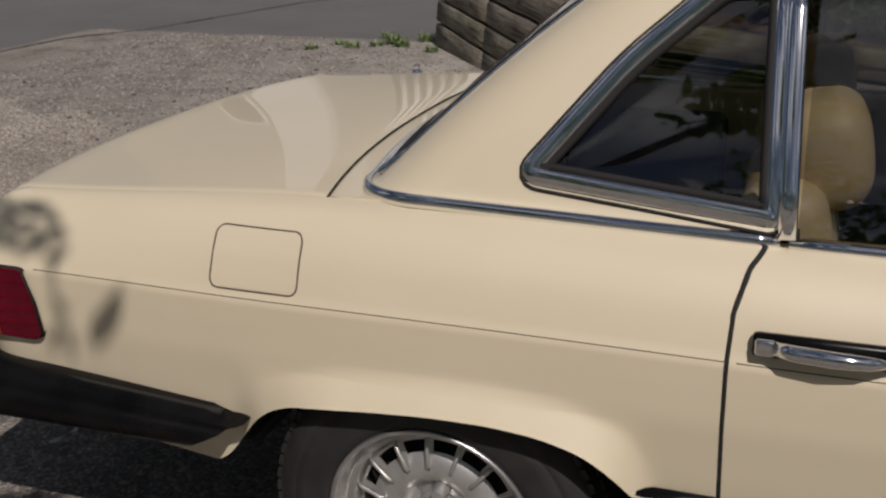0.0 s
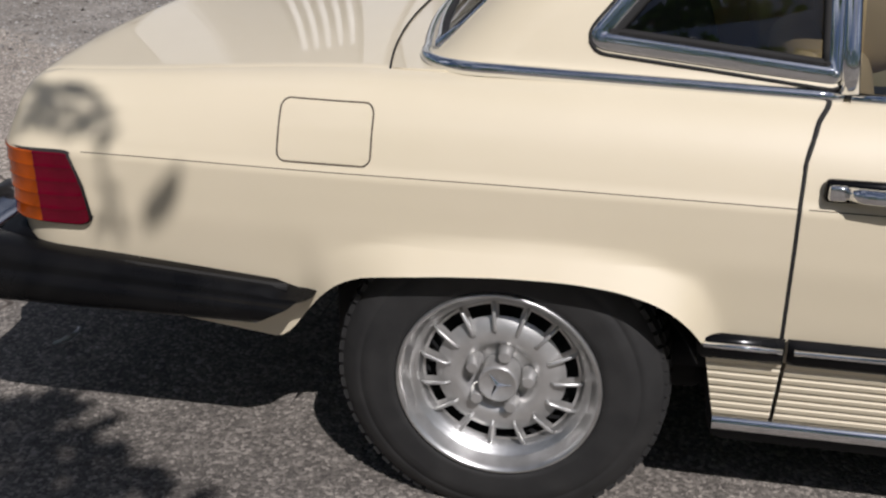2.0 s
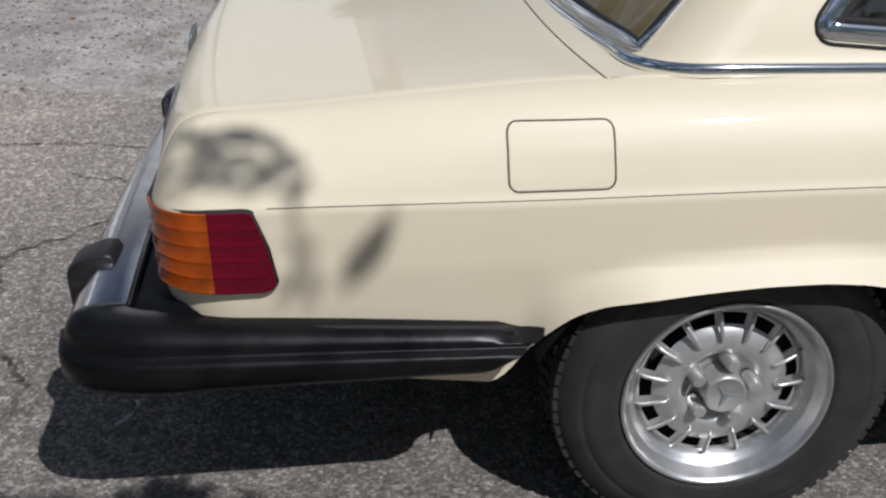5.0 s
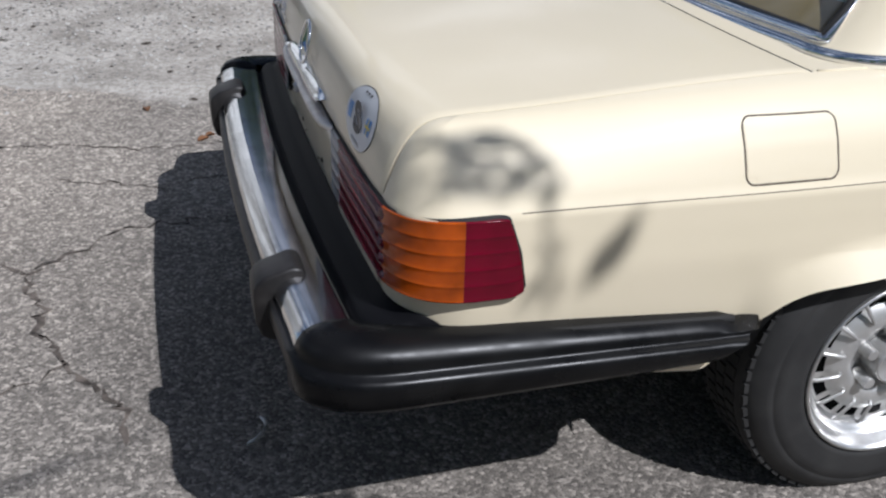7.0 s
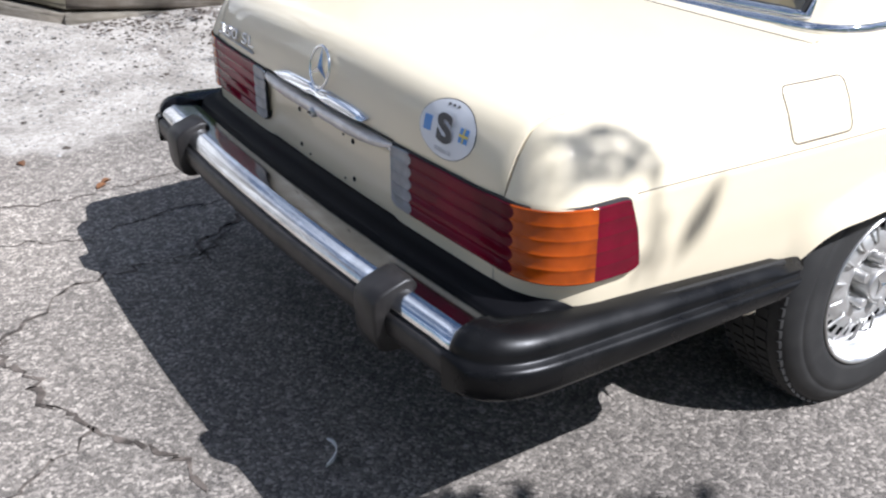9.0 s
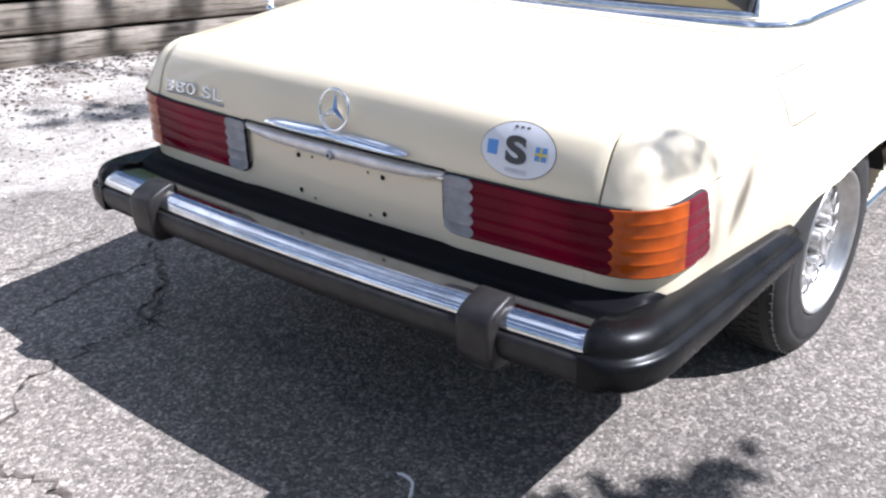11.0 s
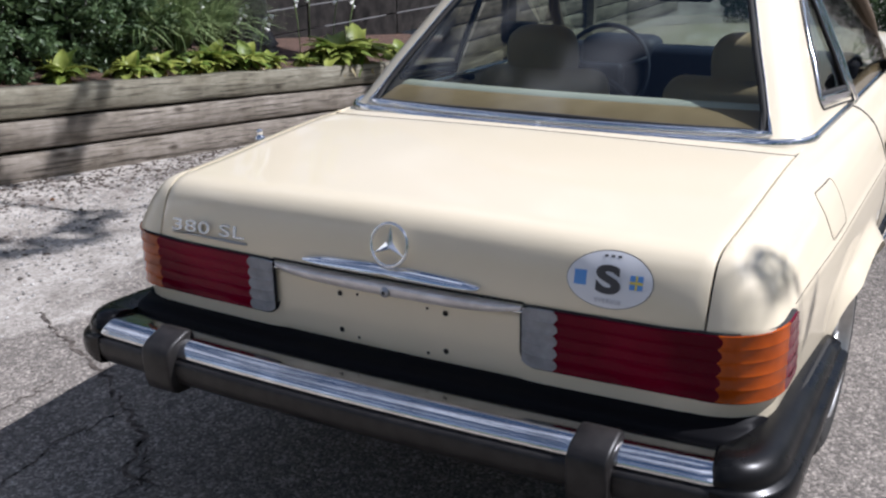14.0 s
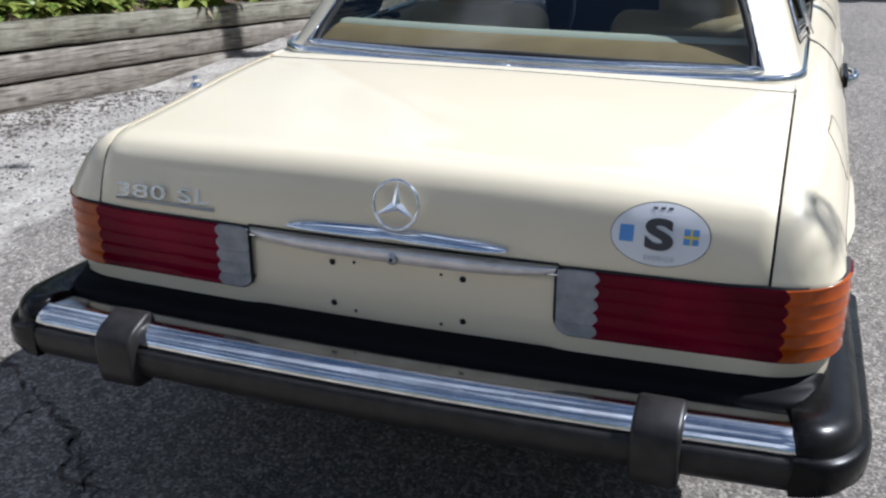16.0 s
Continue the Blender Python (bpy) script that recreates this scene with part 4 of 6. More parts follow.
def hardtop_skip(j, i):
    if j < 7 and i < N_SIDE - 1:
        return True
    if WIN_LO <= j < WIN_HI and i >= ARC_WIN:
        return True
    return False


hardtop = new("hardtop")
hardtop.parent = car
hardtop["label"] = "ivory removable hardtop with chrome window frames"
rows = top_rows()
for flip in (False, True):
    r = mirrored(rows) if flip else rows
    part("roof_shell", grid(r, skip=hardtop_skip), PAINT, hardtop)
    glass_rows = [[p for p in row[ARC_WIN:]] for row in r[WIN_LO:WIN_HI + 1]]
    pane = part("rear_window", grid(glass_rows), GLASS, hardtop)

# bright frame of the rear window, and its black seal
left_edge = [rows[j][ARC_WIN] for j in range(WIN_LO, WIN_HI + 1)]
bottom = rows[WIN_LO][ARC_WIN:]
topline = rows[WIN_HI][ARC_WIN:]
loop = [Vector(p) for p in reversed(bottom)] + left_edge[1:-1] + [Vector(p) for p in topline]
loop = loop + [Vector((p.x, -p.y, p.z)) for p in reversed(loop[1:-1])]
part("rear_window_frame", tube([p + Vector((-0.001, 0, 0.001)) for p in loop], [0.013 if p.z < 0.952 else 0.0042 for p in loop], 8, True, flat=(0.6, 1.0)), CHROME, hardtop, "chrome rear window frame")
inner = [p + (Vector((-0.02, 0, 1.12)) - p).normalized() * (0.021 if p.z < 0.952 else 0.014) for p in loop]
part("rear_window_seal", tube(inner, 0.010, 6, True), SEAM, hardtop)

# bright belt moulding under the hardtop
belt = [Vector((u, side_v(u, 0.93) + 0.0, interp(u, [(-0.05, 0.932), (0.58, 0.914)]))) for u in columns(-0.02, 0.584, 0.04)]
arc = [Vector((p.x, p.y, 0.932)) for p in rows[0][N_SIDE + 1:]]
line = list(reversed(belt)) + arc
for k, p in enumerate(line):
    line[k] = Vector((p.x, p.y, p.z))
for flip in (False, True):
    l = [Vector((p.x, -p.y if flip else p.y, p.z)) for p in line]
    part("belt_moulding", tube(l, 0.0145, 8, flat=(0.75, 1.0)), CHROME, hardtop, "polished belt moulding")
    l2 = [p + Vector((p.x - 0.30, p.y, 0)).normalized() * 0.010 * smooth((-0.10 - p.x) / 0.10) + Vector((0, 0, -0.013)) for p in l]
    part("belt_seal", tube(l2, 0.0048, 6), SEAM, hardtop)


# sail panel with the side window
def window_outline(grow=0.0):
    """Rounded three-cornered window on the side, as (u, z)."""
    corners = [((0.571, 0.950), 0.012), ((0.553, 1.318), 0.012), ((0.456, 1.322), 0.035), ((0.302, 1.186), 0.05), ((0.142, 0.992), 0.024)]
    cu, cz = 0.45, 1.06
    pts = []
    n = len(corners)
    for k, (c, r) in enumerate(corners):
        a, b = Vector(corners[k - 1][0]), Vector(corners[(k + 1) % n][0])
        c = Vector(c)
        d1, d2 = (a - c).normalized(), (b - c).normalized()
        for i in range(7):
            t = i / 6
            p0, p2 = c + d1 * r, c + d2 * r
            pts.append((p0 * (1 - t) ** 2 + c * 2 * t * (1 - t) + p2 * t ** 2))
    out = []
    for k, p in enumerate(pts):
        d = (pts[(k + 1) % len(pts)] - pts[k - 1]).normalized()
        nrm = Vector((d.y, -d.x))
        if nrm.dot(p - Vector((cu, cz))) < 0:
            nrm = -nrm
        out.append(p + nrm * grow)
    # fill in the long sides
    full = []
    for k in range(len(out)):
        a, b = out[k], out[(k + 1) % len(out)]
        m = max(1, int((b - a).length / 0.03))
        for i in range(m):
            full.append(a.lerp(b, i / m))
    return full


def on_side(q, out=0.0):
    return Vector((q[0], side_v(q[0], q[1]) - out, q[1]))


def sail_outer(q):
    """Push a point of the window's outline out to the panel's border."""
    c = Vector((0.42, 1.08))
    d = (Vector(q) - c).normalized()
    t = 0.0
    p = c.copy()
    while t < 1.2:
        t += 0.004
        p = c + d * t
        if p.y > 1.3419 or p.y < 0.9285 or p.x > 0.5795 or p.x < corner_start(min(1.342, max(0.928, p.y))) + 0.0115:
            break
    p.y = min(1.342, max(0.928, p.y))
    p.x = min(0.58, max(corner_start(p.y) + 0.0115, p.x))
    return p


win = window_outline(0.0)
outer = [sail_outer(q) for q in win]
for flip in (False, True):
    rws = []
    for k in range(7):
        rws.append([on_side(Vector(q).lerp(o, k / 6), 0.0) for q, o in zip(win, outer)])
    # square corners at the foot
    bm = bmesh.new()
    add_grid(bm, mirrored(rws) if flip else rws, closed=True)
    part("sail_panel", bm, PAINT, hardtop)
    frame_pts = [on_side(q, 0.0015) for q in window_outline(0.002)]
    frame_pts = [Vector((p.x, -p.y if flip else p.y, p.z)) for p in frame_pts]
    part("side_window_frame", tube(frame_pts, 0.0185, 12, True, flat=(1.0, 0.36), up=Vector((0, 1, 0))), CHROME, hardtop, "chrome side window frame")
    rim_pts = [on_side(q, 0.001) for q in window_outline(0.0215)]
    rim_pts = [Vector((p.x, -p.y if flip else p.y, p.z)) for p in rim_pts]
    part("side_window_gasket", tube(rim_pts, 0.0035, 6, True, up=Vector((0, 1, 0))), SEAM, hardtop)
    inner_pts = [on_side(q, -0.002) for q in window_outline(-0.019)]
    inner_pts = [Vector((p.x, -p.y if flip else p.y, p.z)) for p in inner_pts]
    part("side_window_seal", tube(inner_pts, 0.008, 6, True, up=Vector((0, 1, 0))), SEAM, hardtop)
    bm = bmesh.new()
    vs = [bm.verts.new((p.x, p.y + (0.006 if not flip else -0.006), p.z)) for p in inner_pts]
    bm.faces.new(vs)
    g = part("side_window_glass", bm, SIDE_GLASS, hardtop, "", False)
    # pillar strip between the quarter window and the door glass
    pill = [Vector((lerp(0.594, 0.575, (z - 0.92) / 0.37), side_v(0, z) - 0.010, z)) for z in (0.925, 1.0, 1.07, 1.14, 1.21, 1.28, 1.342)]
    pill = [Vector((p.x, -p.y if flip else p.y, p.z)) for p in pill]
    part("pillar_strip", tube(pill, 0.016, 10, up=Vector((0, 1, 0)), flat=(1.0, 0.5)), CHROME, hardtop, "polished pillar strip")
    bm = bmesh.new()
    y0, y1 = sorted((-0.712 * (-1 if flip else 1), -0.66 * (-1 if flip else 1)))
    box(bm, (0.570, y0, 0.89), (0.615, y1, 0.922), 0.004)
    part("pillar_base", bm, SEAM, car)
    # door glass with chrome sill
    rws = [[Vector((u, side_v(u, z) * (-1 if flip else 1), z)) for u in columns(0.61, lerp(1.62, 1.12, (z - 0.92) / 0.41), 0.1)[:1] + [lerp(1.62, 1.12, (z - 0.92) / 0.41)]] for z in (0.92, 1.0, 1.07, 1.14, 1.21, 1.28, 1.335)]
    g = part("door_window", grid(rws), SIDE_GLASS, car)
    dl = [Vector((u, side_v(u, 0.93) * (-1 if flip else 1), interp(u, [(0.6, 0.914), (1.7, 0.895)]))) for u in columns(0.598, 1.66, 0.1)]
    part("door_belt_moulding", tube(dl, 0.012, 8, flat=(0.8, 1.0)), CHROME, car, "polished door waist moulding")
    # windscreen pillar
    part("windscreen_pillar", tube([(1.60, -0.69 * (-1 if flip else 1), 0.90), (1.38, -0.655 * (-1 if flip else 1), 1.10), (1.15, -0.575 * (-1 if flip else 1), 1.342)], 0.027, 8), PILLAR, car)
    # body behind the belt moulding, closing the flank to the cabin
    rws = [[Vector((u, -v * (-1 if flip else 1), z)) for u in columns(-0.06, 1.72, 0.1)] for v, z in ((0.7165, 0.905), (0.70, 0.912), (0.66, 0.905), (0.655, 0.60))]
    part("door_card", grid(rws), LEATHER, car)
bm = bmesh.new()
add_grid(bm, [[(1.61, -0.69, 0.905), (1.70, -0.42, 0.915), (1.74, 0, 0.92), (1.70, 0.42, 0.915), (1.61, 0.69, 0.905)], [(1.39, -0.655, 1.10), (1.44, -0.42, 1.115), (1.46, 0, 1.12), (1.44, 0.42, 1.115), (1.39, 0.655, 1.10)], [(1.16, -0.575, 1.342), (1.19, -0.42, 1.362), (1.2, 0, 1.372), (1.19, 0.42, 1.362), (1.16, 0.575, 1.342)]])
g = part("windscreen", bm, SCREEN_GLASS, car)
bm = tube([(1.16, -0.575, 1.342), (1.19, -0.42, 1.36), (1.2, 0, 1.37), (1.19, 0.42, 1.36), (1.16, 0.575, 1.342)], 0.03, 8)
part("windscreen_header", bm, DASH, car)
# headlining under the roof
rws = [[Vector((p.x + 0.02, p.y * 0.96, p.z - 0.02)) for p in r] for r in rows[7:]]
part("headlining", grid(rws), LEATHER, hardtop)
part("headlining", grid(mirrored(rws)), LEATHER, hardtop)
# door mirror
for sgn in (1, -1):
    bm = bmesh.new()
    box(bm, (1.42, -0.95 * sgn if sgn > 0 else 0.79, 0.93), (1.50, -0.79 * sgn if sgn > 0 else 0.95, 1.03), 0.02, 3)
    mirror = part("door_mirror", bm, RUBBER, car, "black door mirror")
    part("mirror_foot", tube([(1.46, -0.80 * sgn, 0.95), (1.47, -0.71 * sgn, 0.915)], 0.02, 8), RUBBER, mirror)

# ---- cabin ----
bm = bmesh.new()
box(bm, (0.0, -0.66, 0.30), (1.7, 0.66, 0.36))
part("cabin_floor", bm, CARPET, car)
bm = bmesh.new()
ledge_v = columns(-0.60, 0.60, 0.05)
rows_s = [[Vector((u + k * (v / 0.62) ** 2, v, z)) for v in ledge_v] for u, k, z in ((-0.235, 0.05, 0.935), (-0.205, 0.05, 0.962), (-0.10, 0.03, 0.984), (-0.01, 0.02, 0.992), (0.0, 0.02, 0.975), (0.0, 0.02, 0.82))]
add_grid(bm, rows_s)
part("rear_shelf", bm, TAN, car, "tan ledge behind the seats")
bm = bmesh.new()
box(bm, (0.10, -0.63, 0.50), (0.42, 0.63, 0.86), 0.03)
part("luggage_deck", bm, CARPET, car)
part("shelf_edge", grid([[Vector((u + 0.03 * (v / 0.62) ** 2, v, z)) for v in ledge_v] for u, z in ((-0.060, 0.985), (-0.055, 0.991), (-0.03, 0.997), (0.002, 0.996), (0.010, 0.985), (0.010, 0.95))]), PALE, car, "pale padded edge of the ledge")
bm = bmesh.new()
box(bm, (1.38, -0.64, 0.60), (1.56, 0.64, 0.952), 0.045, 3)
box(bm, (1.36, 0.19, 0.70), (1.56, 0.53, 0.992), 0.05, 3)
part("dashboard", bm, DASH, car, "dark blue padded dashboard")
for v0 in (-0.36, 0.36):
    seat = new("seat")
    seat.parent = car
    seat["label"] = "cream leather bucket seat with tall headrest"
    bm = bmesh.new()
    box(bm, (0.72, v0 - 0.25, 0.38), (1.22, v0 + 0.25, 0.55), 0.06, 3)
    part("cushion", bm, LEATHER, seat)
    bm = bmesh.new()
    box(bm, (-0.08, -0.25, 0.0), (0.08, 0.25, 0.53), 0.06, 4, pose(0.70, v0, 0.45, 0, -14))
    part("backrest", bm, LEATHER, seat)
    bm = bmesh.new()
    bmesh.ops.create_uvsphere(bm, u_segments=24, v_segments=16, radius=1.0)
    for v in bm.verts:
        c = v.co
        c.x = 0.082 * math.copysign(abs(c.x) ** 0.7, c.x)
        c.y = 0.135 * math.copysign(abs(c.y) ** 0.5, c.y)
        c.z = 0.112 * math.copysign(abs(c.z) ** 0.72, c.z)
    bmesh.ops.transform(bm, matrix=pose(0.655, v0 - 0.03 * (1 if v0 < 0 else -1), 1.005, 0, -10), verts=bm.verts)
    rest = part("headrest", bm, LEATHER, seat)
    for du in (-0.052, 0.052):
        turn = pose(0.655, v0 - 0.03 * (1 if v0 < 0 else -1), 1.005, 0, -10)
        ring = [turn @ Vector((du, 0.105 * math.copysign(abs(math.cos(q)) ** 0.75, math.cos(q)), 0.086 * math.copysign(abs(math.sin(q)) ** 0.8, math.sin(q)))) for q in [2 * math.pi * k / 40 for k in range(40)]]
        part("piping", tube(ring, 0.0035, 6, True, up=Vector((1, 0, 0))), LEATHER, rest)
wheel_ring = [(1.22 + 0.19 * math.sin(q) * 0.42, 0.36 + 0.20 * math.cos(q), 0.86 + 0.19 * math.sin(q)) for q in [2 * math.pi * k / 32 for k in range(32)]]
steer = part("steering_wheel", tube(wheel_ring, 0.010, 8, True, up=Vector((1, 0, 0))), DASH, car, "dark four-spoke steering wheel")
bm = bmesh.new()
box(bm, (1.20, 0.27, 0.81), (1.25, 0.45, 0.90), 0.02)
part("boss", bm, DASH, steer)
for q in (20, 160, 215, 325):
    a = radians(q)
    part("spoke", tube([(1.22, 0.36, 0.855), (1.22 + 0.19 * math.sin(a) * 0.42, 0.36 + 0.20 * math.cos(a), 0.86 + 0.19 * math.sin(a))], 0.013, 6), DASH, steer)
bm = bmesh.new()
box(bm, (1.18, -0.10, 1.165), (1.21, 0.12, 1.225), 0.012)
part("interior_mirror", bm, DASH, car)

# ---- things on the boot lid ----
def lid_face(v, z, out=0.0):
    crown = 1 - (v / 0.723) ** 2
    u = interp(z, [(zz + 0.020 * smooth((zz - 0.80) / 0.09) * crown, uu) for uu, zz in LID_EDGE[:-1]])
    return Vector((u - 0.018 + lid_bow(v, z) - out, v, z))


emblem = new("boot_emblem")
emblem.parent = car
emblem["label"] = "chrome three-pointed ring emblem standing on the lid"
c = Vector((-1.087, -0.005, 0.828))
ring = [(c.x + 0.0468 * math.sin(q) * 0.22, c.y + 0.0475 * math.cos(q), c.z + 0.0475 * math.sin(q)) for q in [2 * math.pi * k / 40 for k in range(40)]]
part("ring", tube(ring, 0.0040, 8, True, up=Vector((1, 0, 0))), CHROME, emblem)
for k in range(3):
    q = radians(90 + 120 * k)
    bm = bmesh.new()
    d = Vector((0.22 * math.sin(q), math.cos(q), math.sin(q)))
    s = Vector((0.22 * math.sin(q + 1.3), math.cos(q + 1.3), math.sin(q + 1.3)))
    s2 = Vector((0.22 * math.sin(q - 1.3), math.cos(q - 1.3), math.sin(q - 1.3)))
    tip, a, b, top, back = [bm.verts.new(x) for x in (c + d * 0.0466, c + s * 0.0100, c + s2 * 0.0100, c + Vector((-0.007, 0, 0)), c + Vector((0.005, 0, 0)))]
    for f in ((tip, a, top), (tip, top, b), (tip, back, a), (tip, b, back)):
        bm.faces.new(f)
    part("arm", bm, CHROME, emblem, "", False)
# handle bar below the emblem
bm = bmesh.new()
rws = []
for k in range(25):
    v = lerp(0.235, -0.235, k / 24)
    w = 0.0120 * (1 - abs(2 * k / 24 - 1) ** 10) * (1.0 - 0.35 * abs(2 * k / 24 - 1)) * (0.55 if k == 12 else 0.72 if k in (11, 13) else 1.0) + 0.0015
    zc = 0.763 + 0.004 * (1 - abs(2 * k / 24 - 1))
    base = lid_face(v, zc, 0.0)
    rws.append([base + Vector((0.004, 0, w)), base + Vector((-0.006, 0, w * 0.95)), base + Vector((-0.022, 0, -w * 0.45)), base + Vector((-0.021, 0, -w * 0.85)), base + Vector((-0.014, 0, -w)), base + Vector((0.004, 0, -w))])
add_grid(bm, rws)
part("lid_handle", bm, CHROME, car, "slim chrome boot handle bar")
# chrome strip along the lower edge of the lid with its lock
rws = [[Vector((-1.0665 - 0.018 + 0.018 * (v / 0.71) ** 2 - o, v, z)) for v in columns(-0.715, 0.715, 0.03)] for o, z in ((-0.004, 0.7275), (0.003, 0.727), (0.005, 0.722), (0.003, 0.7185), (-0.004, 0.718))]
part("lid_edge_trim", grid(rws), CHROME, car)
rws = [[Vector((-1.0845 + lid_bow(v) - o * (1 - abs(v / 0.338) ** 10), v, 0.735 - d * (0.25 + 0.75 * (1 - abs(v / 0.338) ** 4)))) for v in columns(-0.338, 0.338, 0.02)] for o, d in ((-0.004, -0.003), (0.020, -0.003), (0.027, 0.000), (0.028, 0.005), (0.022, 0.022), (0.017, 0.026), (0.0, 0.026))]
plate_lamp = part("plate_lamp_bar", grid(rws), AGED_CHROME, car, "chrome grip and plate lamp bar with lock")
bm = lathe([(0.0, -0.0), (0.008, -0.0), (0.012, 0.004), (0.013, 0.014), (0.013, 0.03)], 20)
bmesh.ops.transform(bm, matrix=pose(-1.119, -0.004, 0.722, 0, 0, -90), verts=bm.verts)
part("lock_barrel", bm, DULL_CHROME, plate_lamp, "worn chrome lock barrel")
bm = lathe([(0.0, -0.0006), (0.0045, -0.0006), (0.0045, 0.002)], 12)
bmesh.ops.transform(bm, matrix=pose(-1.119, -0.004, 0.722, 0, 0, -90), verts=bm.verts)
part("keyhole", bm, SEAM, plate_lamp)
part("lid_gap", tube([lid_face(v, 0.7425, 0.001) for v in columns(-0.335, 0.335, 0.03)], 0.0030, 6), SEAM, car)
for sgn in (1, -1):
    part("lid_gap", tube([lid_face(sgn * v, 0.7388, 0.0012) for v in columns(0.335, 0.715, 0.03)], 0.0030, 6), SEAM, car)
for v, z, r in ((0.1445, 0.683, 0.0046), (-0.1415, 0.683, 0.0046), (0.1445, 0.590, 0.0046), (-0.1415, 0.590, 0.0046), (0.095, 0.688, 0.0022), (-0.095, 0.687, 0.0022), (0.095, 0.578, 0.0025), (-0.095, 0.577, 0.0025)):
    bm = lathe([(r * 1.5, 0.0), (r * 1.1, -0.002), (r, 0.001), (0.0, 0.001)], 14)
    bmesh.ops.transform(bm, matrix=pose(-1.0785, v, z, 0, 0, -90), verts=bm.verts)
    part("plate_screw_hole", bm, SEAM, car)


def lettering(name, text, size, mat, parent, m, depth=0.001, shear=0.0, stretch=1.0, bold=0.0):
    cu = bpy.data.curves.new(name, "FONT")
    cu.body, cu.size, cu.extrude, cu.shear, cu.space_character = text, size, depth, shear, 1.05
    cu.offset = bold
    cu.bevel_depth = 0.0004 if depth > 0.002 else 0.0
    cu.align_x, cu.align_y = "CENTER", "CENTER"
    cu.materials.append(mat)
    ob = new(name, cu)
    ob.parent = parent
    ob.matrix_local = m @ Matrix.Diagonal((stretch, 1, 1, 1))
    return ob


def on_lid(v, z, out, lean=8.0, yaw=0.0):
    """A pose on the lid's rear face: text runs to the viewer's right."""
    p = lid_face(v, z, out)
    return pose(p.x, p.y, p.z, 90 - lean, 0, -90 + yaw)


badge = new("model_badge")
badge.parent = car
badge["label"] = "chrome model lettering with an underline"
lettering("lettering", "380 SL", 0.043, BADGE, badge, on_lid(0.546, 0.787, 0.006, 10, 2.0), 0.0035, 0.0, 1.9)
part("underline", tube([lid_face(0.671, 0.765, 0.005), lid_face(0.546, 0.765, 0.005), lid_face(0.418, 0.765, 0.005)], 0.0030, 6), DULL_CHROME, badge)

# bright strip under the lid's lower edge
for sgn in (1, -1):
    part("lid_edge_strip", tube([lid_face(sgn * v, 0.7332, 0.0052) for v in columns(0.335, 0.714, 0.04)], 0.0028, 8), CHROME, car, "thin bright strip over the tail lamp")

# oval country sticker
st = Vector((0, -0.519, 0.818))


def oval(ru, rz, out, v0=st.y, z0=st.z, n=48, shape=None):
    bm = bmesh.new()
    mid = bm.verts.new(lid_face(v0, z0, out))
    rim_in = [bm.verts.new(lid_face(v0 + 0.6 * ru * math.cos(2 * math.pi * k / n), z0 + 0.6 * rz * math.sin(2 * math.pi * k / n), out)) for k in range(n)]
    rim = [bm.verts.new(lid_face(v0 + ru * math.cos(2 * math.pi * k / n), z0 + rz * math.sin(2 * math.pi * k / n), out)) for k in range(n)]
    for k in range(n):
        a = (k + 1) % n
        bm.faces.new((mid, rim_in[k], rim_in[a]))
        bm.faces.new((rim_in[k], rim[k], rim[a], rim_in[a]))
    return bm


def patch(v0, v1, z0, z1, out):
    return grid([[lid_face(lerp(v0, v1, i / 4), lerp(z0, z1, k / 4), out) for i in range(5)] for k in range(5)])


sticker = part("country_sticker", oval(0.091, 0.0575, 0.0012), STICKER_GREY, car, "white oval country sticker with a dark rim")
part("face", oval(0.0895, 0.056, 0.0018), STICKER, sticker)
lettering("letter", "S", 0.078, STICKER_GREY, sticker, on_lid(-0.517, 0.8185, 0.0045, 9, 1.4), 0.0006, 0.0, 1.42, 0.0034)
part("blue_shield", patch(-0.471, -0.445, 0.804, 0.834, 0.0026), STICKER_BLUE, sticker)
flag = part("small_flag", patch(-0.5885, -0.5615, 0.806, 0.834, 0.0026), STICKER_BLUE, sticker)
part("flag_bar", patch(-0.5885, -0.5615, 0.8175, 0.8225, 0.0032), STICKER_YELLOW, flag)
part("flag_post", patch(-0.577, -0.573, 0.806, 0.834, 0.0034), STICKER_YELLOW, flag)
lettering("small_print", "SVERIGE", 0.0125, STICKER_FAINT, sticker, on_lid(-0.520, 0.7765, 0.0032, 3, 1.4), 0.0003, 0.0, 1.2)
for dv in (-0.014, 0.0, 0.014):
    part("crown_mark", patch(-0.519 + dv - 0.004, -0.519 + dv + 0.004, 0.863, 0.8672, 0.0026), STICKER_GREY, sticker)

# aerial on the far wing
aerial = part("aerial_base", lathe([(0.016, 0.0), (0.015, -0.006), (0.009, -0.010), (0.008, -0.015), (0.010, -0.019), (0.009, -0.025), (0.004, -0.029), (0.0, -0.029)], 20), CHROME, car, "chrome aerial base, retracted")
aerial.matrix_local = pose(-0.60, 0.748, 0.905, -90)

# ---- planter of timbers ----
WOOD = material("weathered_timber", (0.3, 0.27, 0.23), 0.85)


